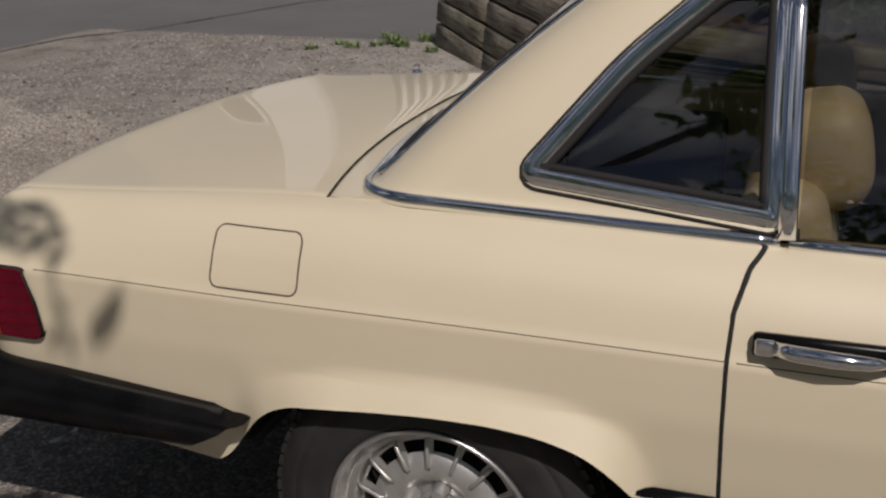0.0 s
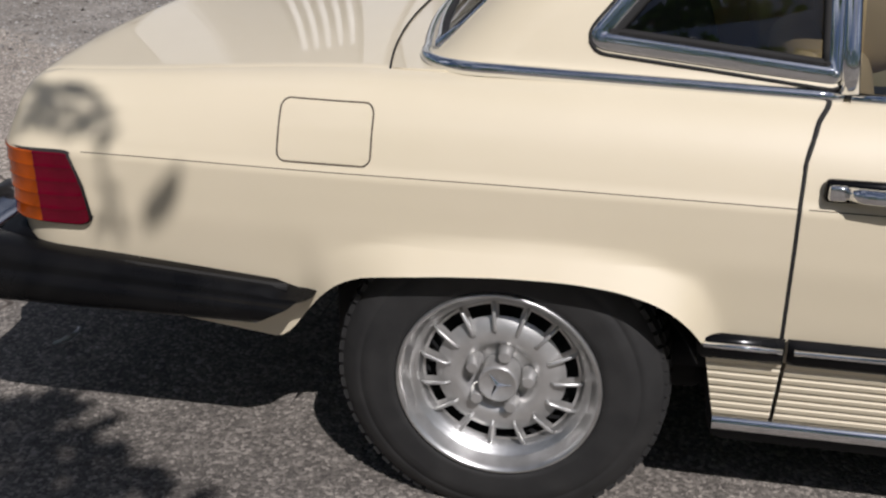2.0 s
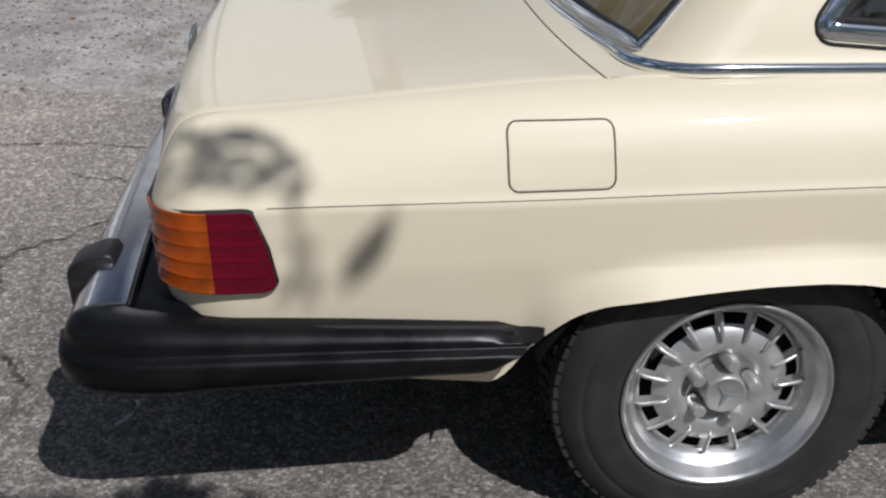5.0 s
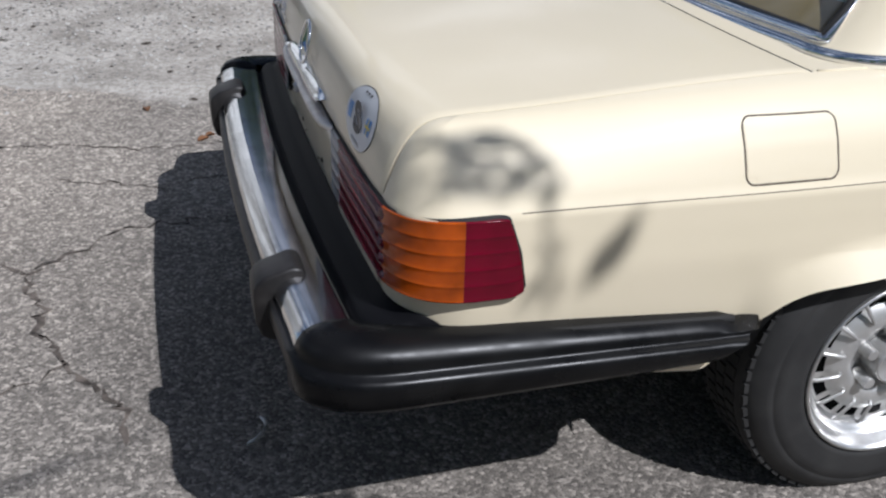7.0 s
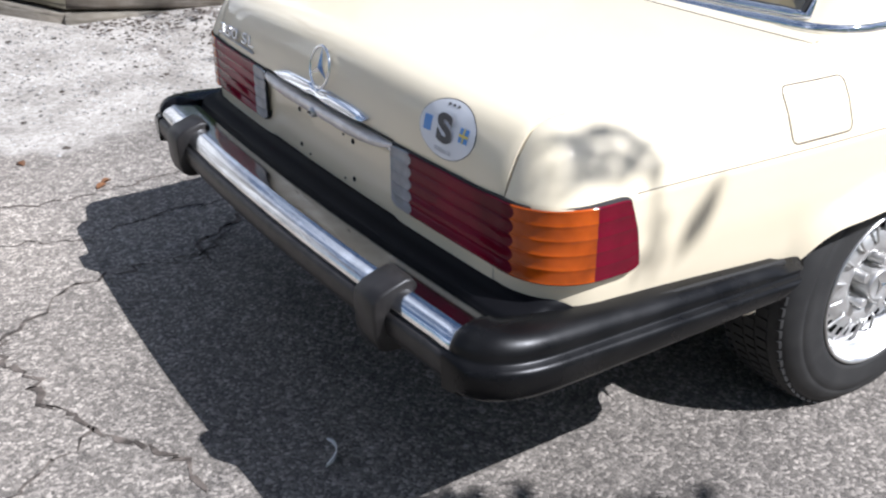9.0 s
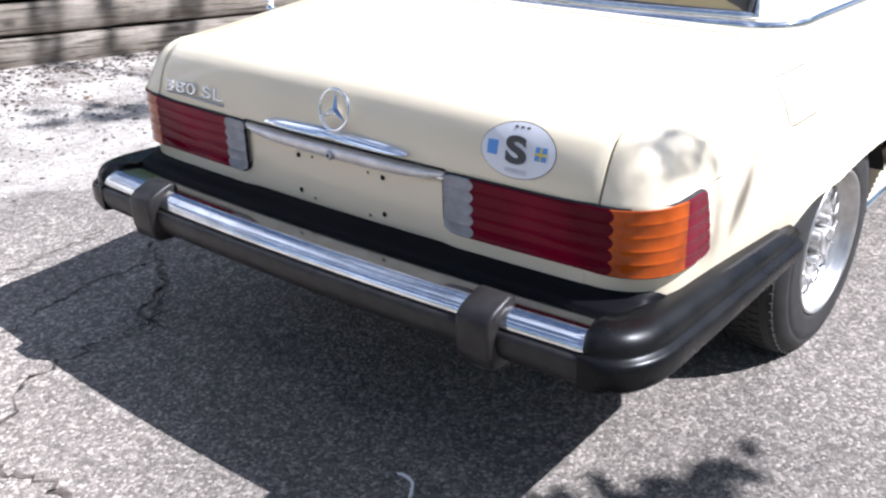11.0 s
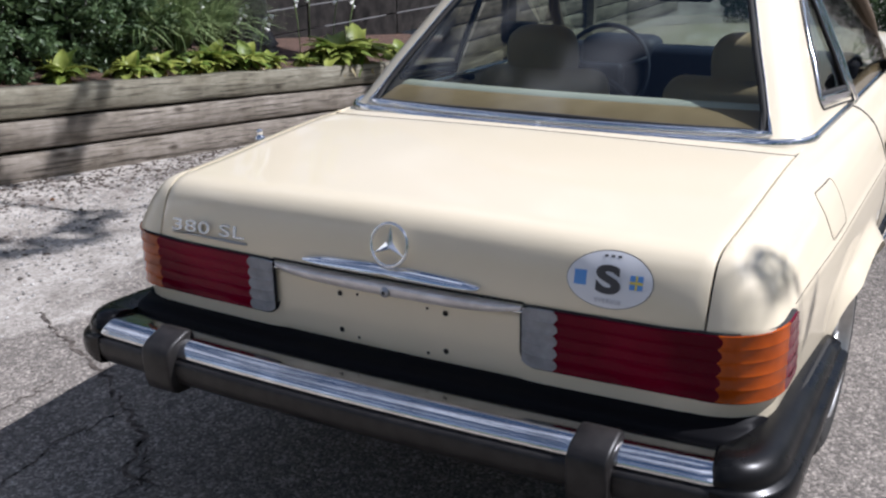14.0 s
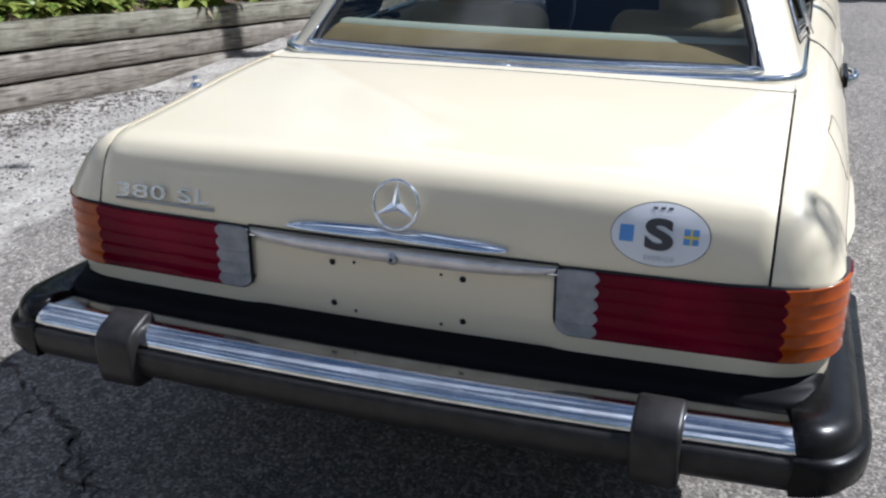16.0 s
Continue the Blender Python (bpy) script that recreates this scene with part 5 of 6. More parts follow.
def build_wood(m):
    nt = m.node_tree
    b = nt.nodes["Principled BSDF"]
    co, mp = coords(m), node(m, "Mapping", Scale=(0.9, 9.0, 9.0))
    info = node(m, "ObjectInfo")
    add = node(m, "VectorMath")
    add.operation = "ADD"
    wire(m, co, "Object", add, 0)
    wire(m, info, "Random", add, 1)
    wire(m, add, "Vector", mp, "Vector")
    n = node(m, "TexNoise", Scale=3.0, Detail=8.0, Roughness=0.65, Distortion=0.8)
    wire(m, mp, "Vector", n, "Vector")
    r = node(m, "ValToRGB")
    for e, (p, c) in zip((r.color_ramp.elements[0], r.color_ramp.elements.new(0.5), r.color_ramp.elements[-1]), ((0.25, (0.075, 0.064, 0.050)), (0.5, (0.175, 0.158, 0.131)), (0.75, (0.285, 0.266, 0.230)))):
        e.position, e.color = p, (*c, 1)
    wire(m, n, "Fac", r, "Fac")
    k = node(m, "TexVoronoi", Scale=1.0)
    km = node(m, "Mapping", Scale=(2.3, 0.0, 6.2))
    wire(m, add, "Vector", km, "Vector")
    wire(m, km, "Vector", k, "Vector")
    kr = node(m, "ValToRGB")
    kr.color_ramp.elements[0].position, kr.color_ramp.elements[1].position = 0.05, 0.17
    kr.color_ramp.elements[0].color, kr.color_ramp.elements[1].color = (0.26, 0.23, 0.19, 1), (1, 1, 1, 1)
    wire(m, k, "Distance", kr, "Fac")
    mx = node(m, "Mix", Factor=1.0)
    mx.data_type, mx.blend_type = "RGBA", "MULTIPLY"
    mx.inputs["Factor"].default_value = 1.0
    wire(m, r, "Color", mx, "A")
    wire(m, kr, "Color", mx, "B")
    cm = node(m, "Mapping", Scale=(0.7, 26.0, 26.0))
    wire(m, add, "Vector", cm, "Vector")
    cn = node(m, "TexNoise", Scale=2.2, Detail=5.0, Roughness=0.6, Distortion=0.5)
    wire(m, cm, "Vector", cn, "Vector")
    cr = node(m, "ValToRGB")
    cr.color_ramp.elements[0].position, cr.color_ramp.elements[1].position = 0.38, 0.44
    cr.color_ramp.elements[0].color, cr.color_ramp.elements[1].color = (0.26, 0.235, 0.20, 1), (1, 1, 1, 1)
    wire(m, cn, "Fac", cr, "Fac")
    moss = node(m, "ValToRGB")
    moss.color_ramp.elements[0].color, moss.color_ramp.elements[1].color = (0.98, 1.0, 0.86, 1), (1.06, 1.0, 0.98, 1)
    wire(m, info, "Random", moss, "Fac")
    m2, m3 = node(m, "Mix"), node(m, "Mix")
    for q in (m2, m3):
        q.data_type, q.blend_type = "RGBA", "MULTIPLY"
        q.inputs["Factor"].default_value = 1.0
    wire(m, mx, "Result", m2, "A")
    wire(m, cr, "Color", m2, "B")
    bn = node(m, "TexNoise", Scale=3.6, Detail=5.0, Roughness=0.65)
    wire(m, add, "Vector", bn, "Vector")
    br = node(m, "ValToRGB")
    br.color_ramp.elements[0].position, br.color_ramp.elements[1].position = 0.33, 0.68
    br.color_ramp.elements[0].color, br.color_ramp.elements[1].color = (0.66, 0.635, 0.58, 1), (1.25, 1.27, 1.31, 1)
    wire(m, bn, "Fac", br, "Fac")
    m4 = node(m, "Mix")
    m4.data_type, m4.blend_type = "RGBA", "MULTIPLY"
    m4.inputs["Factor"].default_value = 1.0
    wire(m, m2, "Result", m4, "A")
    wire(m, br, "Color", m4, "B")
    wire(m, m4, "Result", m3, "A")
    wire(m, moss, "Color", m3, "B")
    wire(m, m3, "Result", b, "Base Color")
    bp = node(m, "Bump", Strength=0.6, Distance=0.004)
    wire(m, n, "Fac", bp, "Height")
    wire(m, bp, "Normal", b, "Normal")


build_wood(WOOD)
SOIL = material("bark_mulch", (0.06, 0.035, 0.022), 0.95)
mottle(SOIL, (0.03, 0.018, 0.012), (0.16, 0.09, 0.06), 40.0)
bump(SOIL, 60.0, 1.0, 0.02)

PLANTER_SLOPE = -0.10
COURSE = 0.198


def timber(length, height, depth, seed):
    rng = random.Random(seed)
    bm = bmesh.new()
    n = max(4, int(length / 0.25))
    rows = []
    for i in range(n + 1):
        x = length * i / n
        j = [rng.uniform(-0.004, 0.004) for _ in range(4)]
        r = 0.012
        y0, y1, z0, z1 = j[0], depth, j[2], height + j[3]
        rows.append([Vector((x, y0 + r, z0)), Vector((x, y0, z0 + r)), Vector((x, y0, (z0 + z1) / 2)), Vector((x, y0, z1 - r)), Vector((x, y0 + r, z1)), Vector((x, y1, z1)), Vector((x, y1, z0))])
    vs = add_grid(bm, rows, closed=True)
    bm.faces.new(vs[0])
    bm.faces.new(list(reversed(vs[-1])))
    sharpen(bm, 60)
    return bm


planter = thing("timber_planter", "weathered grey timber retaining wall round a planting bed", "planter", (WALL_X, WALL_Y, 0.0))
planter.rotation_euler = (0, math.atan(-PLANTER_SLOPE), 0)
BACK = (-1.64, 2.26)
back_yaw = math.atan2(BACK[1], BACK[0])
for k in range(4):
    z = -0.10 + k * COURSE
    set_back = 0.012 * k
    for i, (a, b) in enumerate(((0.0, 7.9), (7.91, 9.8))):
        ob = part("timber", timber(b - a, COURSE - 0.020, 0.14, k * 7 + i), WOOD, planter)
        ob.location = (a + set_back, set_back + (0.02 if k == 0 else 0.0) * -1, z)
    for i, (a, b) in enumerate(((0.0, 1.6), (1.61, 2.85))):
        ob = part("timber", timber(b - a, COURSE - 0.020, 0.14, 50 + k * 7 + i), WOOD, planter)
        d = Vector((BACK[0], BACK[1])).normalized()
        ob.location = (d.x * a + 0.004, d.y * a + 0.004 + set_back, z + 0.002 - PLANTER_SLOPE * d.x * a * 0.0)
        ob.rotation_euler = (0, 0, back_yaw)
        ob.scale = (1, -1, 1)
# a higher stretch of wall farther up the drive
return_wall = thing("timber_wall", "weathered grey timber wall, higher, beside the end of the drive", "wall", (6.05, WALL_Y + 0.02, 0.0))
for k in range(9):
    for i, (a, b) in enumerate(((0.0, 2.6), (2.61, 5.4), (5.41, 8.0))):
        ob = part("timber", timber(b - a, 0.178, 0.14, 90 + 3 * k + i), WOOD, return_wall)
        ob.location = (a, 0.010 * k, -0.50 + 0.192 * k)
for x in (1.25, 3.7):
    bm = bmesh.new()
    box(bm, (x, -0.11, -0.6), (x + 0.11, -0.004, 1.3), 0.006)
    part("post", bm, WOOD, return_wall, "", False)
bm = bmesh.new()
add_grid(bm, [[(0.1, 0.12, 0.655), (9.7, 0.12, 0.655)], [(-0.45, 0.8, 0.68), (9.7, 0.8, 0.72)], [(-1.6, 2.3, 0.70), (9.7, 2.3, 0.80)], [(-1.6, 5.0, 0.70), (9.7, 5.0, 0.85)]])
bed = part("soil_bed", bm, SOIL, planter, "reddish bark mulch")

# ---- planting ----
def leaf_material(name, a, b, rough=0.45):
    m = material(name, a, rough, 0.0)
    nt = m.node_tree
    bs = nt.nodes["Principled BSDF"]
    info = node(m, "ObjectInfo")
    geo = node(m, "NewGeometry")
    add = node(m, "Math")
    add.operation = "ADD"
    fr = node(m, "Math")
    fr.operation = "FRACT"
    wire(m, info, "Random", add, 0)
    wire(m, geo, "Random Per Island", add, 1)
    wire(m, add, 0, fr, 0)
    n = node(m, "TexNoise", Scale=30.0, Detail=3.0)
    wire(m, coords(m), "Object", n, "Vector")
    mixf = node(m, "Math")
    mixf.operation = "MULTIPLY_ADD"
    mixf.inputs[1].default_value, mixf.use_clamp = 0.7, True
    wire(m, fr, 0, mixf, 0)
    half = node(m, "Math")
    half.operation = "MULTIPLY"
    half.inputs[1].default_value = 0.35
    wire(m, n, "Fac", half, 0)
    wire(m, half, 0, mixf, 2)
    r = node(m, "ValToRGB")
    r.color_ramp.elements[0].color, r.color_ramp.elements[1].color = (*a, 1), (*b, 1)
    wire(m, mixf, 0, r, "Fac")
    wire(m, r, "Color", bs, "Base Color")
    tr = node(m, "BsdfTranslucent")
    wire(m, r, "Color", tr, "Color")
    ms = node(m, "MixShader", Fac=0.3)
    nt.links.new(bs.outputs[0], ms.inputs[1])
    nt.links.new(tr.outputs[0], ms.inputs[2])
    nt.links.new(ms.outputs[0], nt.nodes["Material Output"].inputs["Surface"])
    return m


HOSTA = leaf_material("hosta_leaf", (0.055, 0.145, 0.018), (0.42, 0.44, 0.10))
HOSTA_DRY = leaf_material("hosta_dry", (0.17, 0.12, 0.05), (0.36, 0.29, 0.10))
GRASS = leaf_material("grass_blade", (0.06, 0.12, 0.03), (0.36, 0.43, 0.20))
SHRUB = leaf_material("shrub_leaf", (0.025, 0.055, 0.018), (0.13, 0.19, 0.08))
TREE_LEAF = leaf_material("tree_leaf", (0.03, 0.09, 0.015), (0.10, 0.19, 0.03))
BARK = material("bark", (0.25, 0.22, 0.20), 0.9)
mottle(BARK, (0.05, 0.042, 0.036), (0.22, 0.20, 0.18), 12.0)
bump(BARK, 25.0, 1.0, 0.02)
PETAL = material("flower_white", (0.75, 0.74, 0.72), 0.6)
STEM = material("stem", (0.14, 0.20, 0.06), 0.6)


def soil_z(x, y):
    return 0.665 - 0.10 * (x - WALL_X) + 0.03 * (y - WALL_Y)


def leaf_mesh(length, width, arch, fold=0.25, tip=1.0, n=7):
    """A leaf along +x from the origin, bending down."""
    bm = bmesh.new()
    rows = []
    for i in range(n + 1):
        t = i / n
        w = width * (math.sin(math.pi * min(1, t ** 0.75)) ** 0.8 if 0 < t < 1 else 0.04) * 0.5 + 0.001
        x, z = length * t * (1 - 0.22 * arch * t), length * (0.55 * t - arch * t * t)
        rows.append([(x, -w, z + fold * w), (x, -w * 0.5, z + fold * w * 0.35), (x, 0, z - 0.004 * (t > 0)), (x, w * 0.5, z + fold * w * 0.35), (x, w, z + fold * w)])
    add_grid(bm, rows)
    me = bpy.data.meshes.new("leaf")
    bm.to_mesh(me)
    bm.free()
    for p in me.polygons:
        p.use_smooth = True
    return me


def leaf_set(mat, specs):
    out = []
    for s in specs:
        me = leaf_mesh(*s)
        me.materials.append(mat)
        out.append(me)
    return out


BROAD = leaf_set(HOSTA, [(0.175, 0.070, 0.8), (0.15, 0.062, 1.0), (0.13, 0.06, 0.65)])
BROAD_DRY = leaf_set(HOSTA_DRY, [(0.17, 0.06, 1.0, 0.5), (0.15, 0.045, 1.2, 0.6)])


def hosta(x, y, size, count, seed, dry=3, label="yellow-green hosta with broad arching leaves"):
    rng = random.Random(seed)
    z = soil_z(x, y)
    plant = thing("hosta", label, "plant", (x, y, z), "planting along the timber wall")
    count = int(count * 4.2)
    for k in range(count + dry):
        old = k >= count
        me = rng.choice(BROAD_DRY if old else BROAD)
        ob = new("leaf", me)
        ob.parent = plant
        yaw = 360 * k / count * 1.618 + rng.uniform(-20, 20)
        rise = (12 if old else 70 - 62 * (k / count)) + rng.uniform(-10, 10)
        s = (1.0 if old else 1.42) * size * rng.uniform(0.6, 1.2)
        ob.matrix_local = pose(0, 0, 0.01, 0, 0, yaw) @ pose(0.015, 0, 0, rng.uniform(-15, 15), -rise, 0) @ Matrix.Diagonal((s, s, s, 1))
    return plant


hosta(1.08, 6.62, 0.95, 18, 1, 3, "small green hosta at the edge of the timber")
hosta(1.66, 6.62, 0.80, 26, 2, 4)
hosta(1.98, 6.66, 0.85, 26, 3, 4)
hosta(2.28, 6.62, 0.75, 22, 9, 6, "low pale hosta with yellowing leaves")
hosta(2.58, 6.70, 1.10, 40, 4, 9)
hosta(2.90, 6.64, 1.05, 36, 5, 16, "large hosta with yellowed outer leaves")
hosta(3.18, 6.62, 0.8, 22, 10, 8, "low pale hosta with yellowing leaves")
hosta(3.70, 6.64, 0.55, 18, 6, 2, "small green hosta at the edge of the timber")
hosta(4.15, 6.62, 1.55, 40, 7, 16, "large hosta hanging over the timber edge")
hosta(4.50, 6.64, 1.60, 40, 11, 9, "large hosta hanging over the timber edge")
hosta(5.3, 6.66, 1.0, 26, 8, 2)


def grass_clump(x, y, height, count, seed):
    rng = random.Random(seed)
    bm = bmesh.new()
    for _ in range(count):
        yaw, lean, h = rng.uniform(0, 2 * math.pi), rng.uniform(0.35, 1.45), height * rng.uniform(0.6, 1.1)
        d = Vector((math.cos(yaw), math.sin(yaw), 0))
        s = Vector((-d.y, d.x, 0))
        rows = []
        for i in range(7):
            t = i / 6
            c = d * (0.05 + lean * 0.62 * h * t ** 1.8) + Vector((0, 0, h * (t * (1.35 - lean * 0.75 * t))))
            w = 0.0075 * (1 - t) ** 0.6 + 0.0008
            rows.append([c - s * w, c + s * w])
        add_grid(bm, rows)
    ob = mesh_object("ornamental_grass", bm, GRASS)
    ob.location = (x, y, soil_z(x, y))
    return tagged(ob, "arching clump of dark green ornamental grass in the bed", "grass", "planting along the timber wall", "stuff")


grass_clump(2.62, 7.08, 0.92, 560, 11)
grass_clump(3.05, 7.12, 0.85, 430, 12)
grass_clump(2.22, 7.08, 0.85, 400, 13)


def leafy(name, clumps, leaf_len, leaf_w, per, seed, mat, parent, squash=0.8):
    """A crown of many small leaves about the given centres."""
    rng = random.Random(seed)
    verts, faces = [], []
    for cx, cy, cz, r in clumps:
        for _ in range(per):
            d = Vector((rng.gauss(0, 1), rng.gauss(0, 1), rng.gauss(0, 1))).normalized() * r * rng.uniform(0.35, 1.0) ** 0.6
            p = Vector((cx, cy, cz)) + Vector((d.x, d.y, d.z * squash))
            a = Vector((rng.gauss(0, 1), rng.gauss(0, 1), rng.gauss(0, 0.6) - 0.3)).normalized()
            b = a.cross(Vector((rng.gauss(0, 1), rng.gauss(0, 1), rng.gauss(0, 1)))).normalized()
            n = a.cross(b)
            l, w = leaf_len * rng.uniform(0.6, 1.2), leaf_w * rng.uniform(0.7, 1.2)
            i = len(verts)
            verts += [p, p + a * l * 0.35 + b * w * 0.5 + n * w * 0.15, p + a * l * 0.75 + b * w * 0.38 + n * w * 0.1, p + a * l, p + a * l * 0.75 - b * w * 0.38 + n * w * 0.1, p + a * l * 0.35 - b * w * 0.5 + n * w * 0.15]
            faces += [(i, i + 1, i + 2, i + 3), (i, i + 3, i + 4, i + 5)]
    me = bpy.data.meshes.new(name)
    me.from_pydata([tuple(v) for v in verts], [], faces)
    me.materials.append(mat)
    ob = new(name, me)
    ob.parent = parent
    return ob


def shrub(x, y, h, r, seed, label, base=None):
    rng = random.Random(seed)
    z = soil_z(x, y) if base is None else base
    s = thing("shrub", label, "shrub", (x, y, z), "planting along the timber wall")
    for k in range(5):
        a = rng.uniform(0, 6.28)
        part("stem", tube([(0, 0, -0.02), (0.3 * r * math.cos(a), 0.3 * r * math.sin(a), h * 0.4), (0.6 * r * math.cos(a), 0.6 * r * math.sin(a), h * 0.8)], [0.014, 0.010, 0.004], 6), BARK, s)
    cl = [(rng.uniform(-r, r) * 0.8, rng.uniform(-r, r) * 0.7, rng.uniform(0.06, 0.95) * h, rng.uniform(0.25, 0.42) * r) for _ in range(26)]
    leafy("foliage", cl, 0.068, 0.026, 210, seed, SHRUB, s)
    return s


shrub(1.35, 7.30, 1.5, 0.75, 21, "dark green leafy shrub shading the planting bed")
shrub(1.95, 7.55, 1.6, 0.80, 26, "dark green leafy shrub shading the planting bed")
shrub(0.45, 7.35, 1.5, 0.85, 22, "dark green leafy shrub shading the planting bed")
shrub(-0.6, 7.7, 1.5, 0.85, 27, "dark green leafy shrub shading the planting bed")
shrub(2.7, 7.65, 1.7, 0.75, 23, "tall dark green shrub at the back of the bed")
shrub(-1.2, 7.6, 1.6, 0.7, 24, "tall dark green shrub at the back of the bed")
for k, (x, y, h, r) in enumerate(((0.15, 6.98, 0.9, 0.45), (0.75, 6.95, 0.8, 0.38), (1.55, 7.02, 0.8, 0.40), (2.0, 7.05, 0.75, 0.36))):
    shrub(x, y, h, r, 120 + k, "low dark green shrub filling the bed behind the hostas")


for k, (x, y, h) in enumerate(((9.6, 0.6, 1.3), (9.8, 1.8, 1.5), (9.7, 3.0, 1.4), (9.9, 4.1, 1.5))):
    shrub(x, y, h, 0.75, 140 + k, "dark green leafy shrub at the end of the drive", ground_z(x, y))


def flower_stalk(x, y, h, lean, seed):
    rng = random.Random(seed)
    z = soil_z(x, y)
    f = thing("hosta_flower", "nodding white hosta flowers on a thin stalk", "flower", (x, y, z), "flower stalks in the bed")
    pts = [(lean * t * t, 0.1 * lean * t, h * t) for t in (0, 0.25, 0.5, 0.75, 1.0)]
    part("stalk", tube(pts, 0.0045, 5), STEM, f)
    for k in range(6):
        t = 0.72 + 0.05 * k
        p = Vector((lean * t * t, 0.1 * lean * t, h * t))
        a = rng.uniform(0, 6.28)
        d = Vector((math.cos(a), math.sin(a), -0.7)).normalized()
        bm = tube([p, p + d * 0.02, p + d * 0.045], [0.004, 0.010, 0.018], 7, caps=False)
        part("bloom", bm, PETAL, f)


for k, (x, y, h, l) in enumerate(((2.75, 6.95, 0.62, 0.12), (3.1, 6.9, 0.50, 0.2), (3.35, 6.85, 0.42, 0.18), (2.55, 7.0, 0.7, -0.1), (4.2, 6.95, 0.78, 0.05), (4.5, 6.9, 0.75, 0.2), (4.75, 6.9, 0.70, 0.25), (4.05, 6.95, 0.72, -0.12))):
    flower_stalk(x, y, h, l, 60 + k)


# ---- trees ----
def limb(points, r0, r1, sides=9):
    n = len(points)
    fine = []
    rad = []
    for i in range(n - 1):
        a, b = Vector(points[i]), Vector(points[i + 1])
        for k in range(4):
            t = k / 4
            fine.append(a.lerp(b, t) + Vector((noise.noise(a * 3 + Vector((t, i, 0))), noise.noise(b * 3 + Vector((i, t, 1))), 0)) * 0.03)
            rad.append(lerp(r0, r1, (i + t) / (n - 1)))
    fine.append(Vector(points[-1]))
    rad.append(r1)
    return tube(fine, rad, sides)


def bed_tree(x, y):
    z = soil_z(x, y) - 0.05
    t = thing("tree", "pale rough-barked tree rising from the planting bed", "tree", (x, y, z))
    bm = limb([(0, 0, 0), (0.02, 0.02, 0.25), (0.03, 0.05, 1.2), (0.05, 0.1, 3.2)], 0.23, 0.14, 18)
    for v in bm.verts:
        a = math.atan2(v.co.y, v.co.x)
        k = 0.018 * math.sin(9 * a + 3 * noise.noise(v.co * 2)) + (0.10 * max(0, 0.25 - v.co.z) / 0.25) * (0.6 + 0.4 * math.sin(4 * a))
        v.co.x += k * math.cos(a)
        v.co.y += k * math.sin(a)
    part("trunk", bm, BARK, t)
    rng = random.Random(5)
    cl = []
    for k in range(7):
        a = k * 0.9 + 0.4
        e = (1.5 * math.cos(a), 1.2 + 1.1 * math.sin(a), 4.2 + 0.4 * (k % 3))
        part("limb", limb([(0.05, 0.1, 2.8 + 0.05 * k), (e[0] * 0.5, e[1] * 0.5, 3.6), e], 0.06, 0.02), BARK, t)
        cl += [(e[0] + rng.uniform(-0.6, 0.6), e[1] + rng.uniform(-0.6, 0.6), e[2] + rng.uniform(-0.3, 0.6), 0.6) for _ in range(3)]
    leafy("crown", cl, 0.10, 0.055, 130, 31, TREE_LEAF, t)


bed_tree(4.26, 7.72)


# tree whose low bough hangs over the driveway
def leaf_object(parent, p, yaw, pitch, roll, size, mesh):
    ob = new("leaf", mesh)
    ob.parent = parent
    ob.matrix_local = pose(*p, roll, pitch, yaw) @ Matrix.Diagonal((size, size, size, 1))
    return ob


TREE_LEAVES = leaf_set(TREE_LEAF, [(0.13, 0.056, 0.55, 0.05), (0.11, 0.05, 0.55, 0.05)])
yard_tree = thing("tree", "broadleaf tree with a low bough over the driveway", "tree", (-4.3, -2.6, 0.0))
part("trunk", limb([(0, 0, -0.05), (0.03, 0.0, 0.8), (0.0, 0.05, 2.0), (-0.1, -0.1, 3.6)], 0.19, 0.11, 14), BARK, yard_tree)
rng = random.Random(8)
cl = []
for k in range(7):
    a = math.pi * 0.75 + k * 0.45
    e = (-0.4 + 1.4 * math.cos(a), -0.5 + 1.3 * math.sin(a), 4.0 + 0.5 * (k % 3))
    part("limb", limb([(-0.08, -0.08, 2.6 + 0.1 * k), (e[0] * 0.5, e[1] * 0.5, 3.5), e], 0.06, 0.018), BARK, yard_tree)
    cl += [(e[0] + rng.uniform(-0.6, 0.6), e[1] + rng.uniform(-0.6, 0.6), e[2] + rng.uniform(-0.4, 0.7), 0.6) for _ in range(3)]
leafy("crown", cl, 0.12, 0.06, 120, 32, TREE_LEAF, yard_tree)
part("bough", limb([(0, 0.02, 2.3), (1.2, 0.5, 3.3), (2.8, 1.2, 3.95), (3.9, 1.62, 4.12)], 0.06, 0.007), BARK, yard_tree)


def over(x, y, z, h):
    """The point at height h whose shadow falls on (x, y, z), in the yard tree's own space."""
    k = (h - z) / SUN.z
    p = Vector((x, y, z)) + SUN * k
    return p - Vector((-4.3, -2.6, 0.0))


# leaves over the rear wing: a ragged ring and one stray leaf
BOUGH_H = 4.05


def hung_leaf(x, z, angle, size, tilt, k):
    """A hanging leaf whose shadow lies at (x, z) on the wing, turned by angle."""
    p = over(x, 1.575, z, BOUGH_H + 0.05 * math.sin(k * 2.3))
    m = Matrix.Translation(p) @ pose(0, 0, 0, 90) @ pose(0, 0, 0, 0, 0, angle) @ pose(0, 0, 0, tilt) @ Matrix.Translation((-0.055 * size, 0, -0.01 * size)) @ Matrix.Diagonal((size, size * 0.72, size * 0.5, 1))
    ob = new("leaf", TREE_LEAVES[k % 2])
    ob.parent = yard_tree
    ob.matrix_local = m


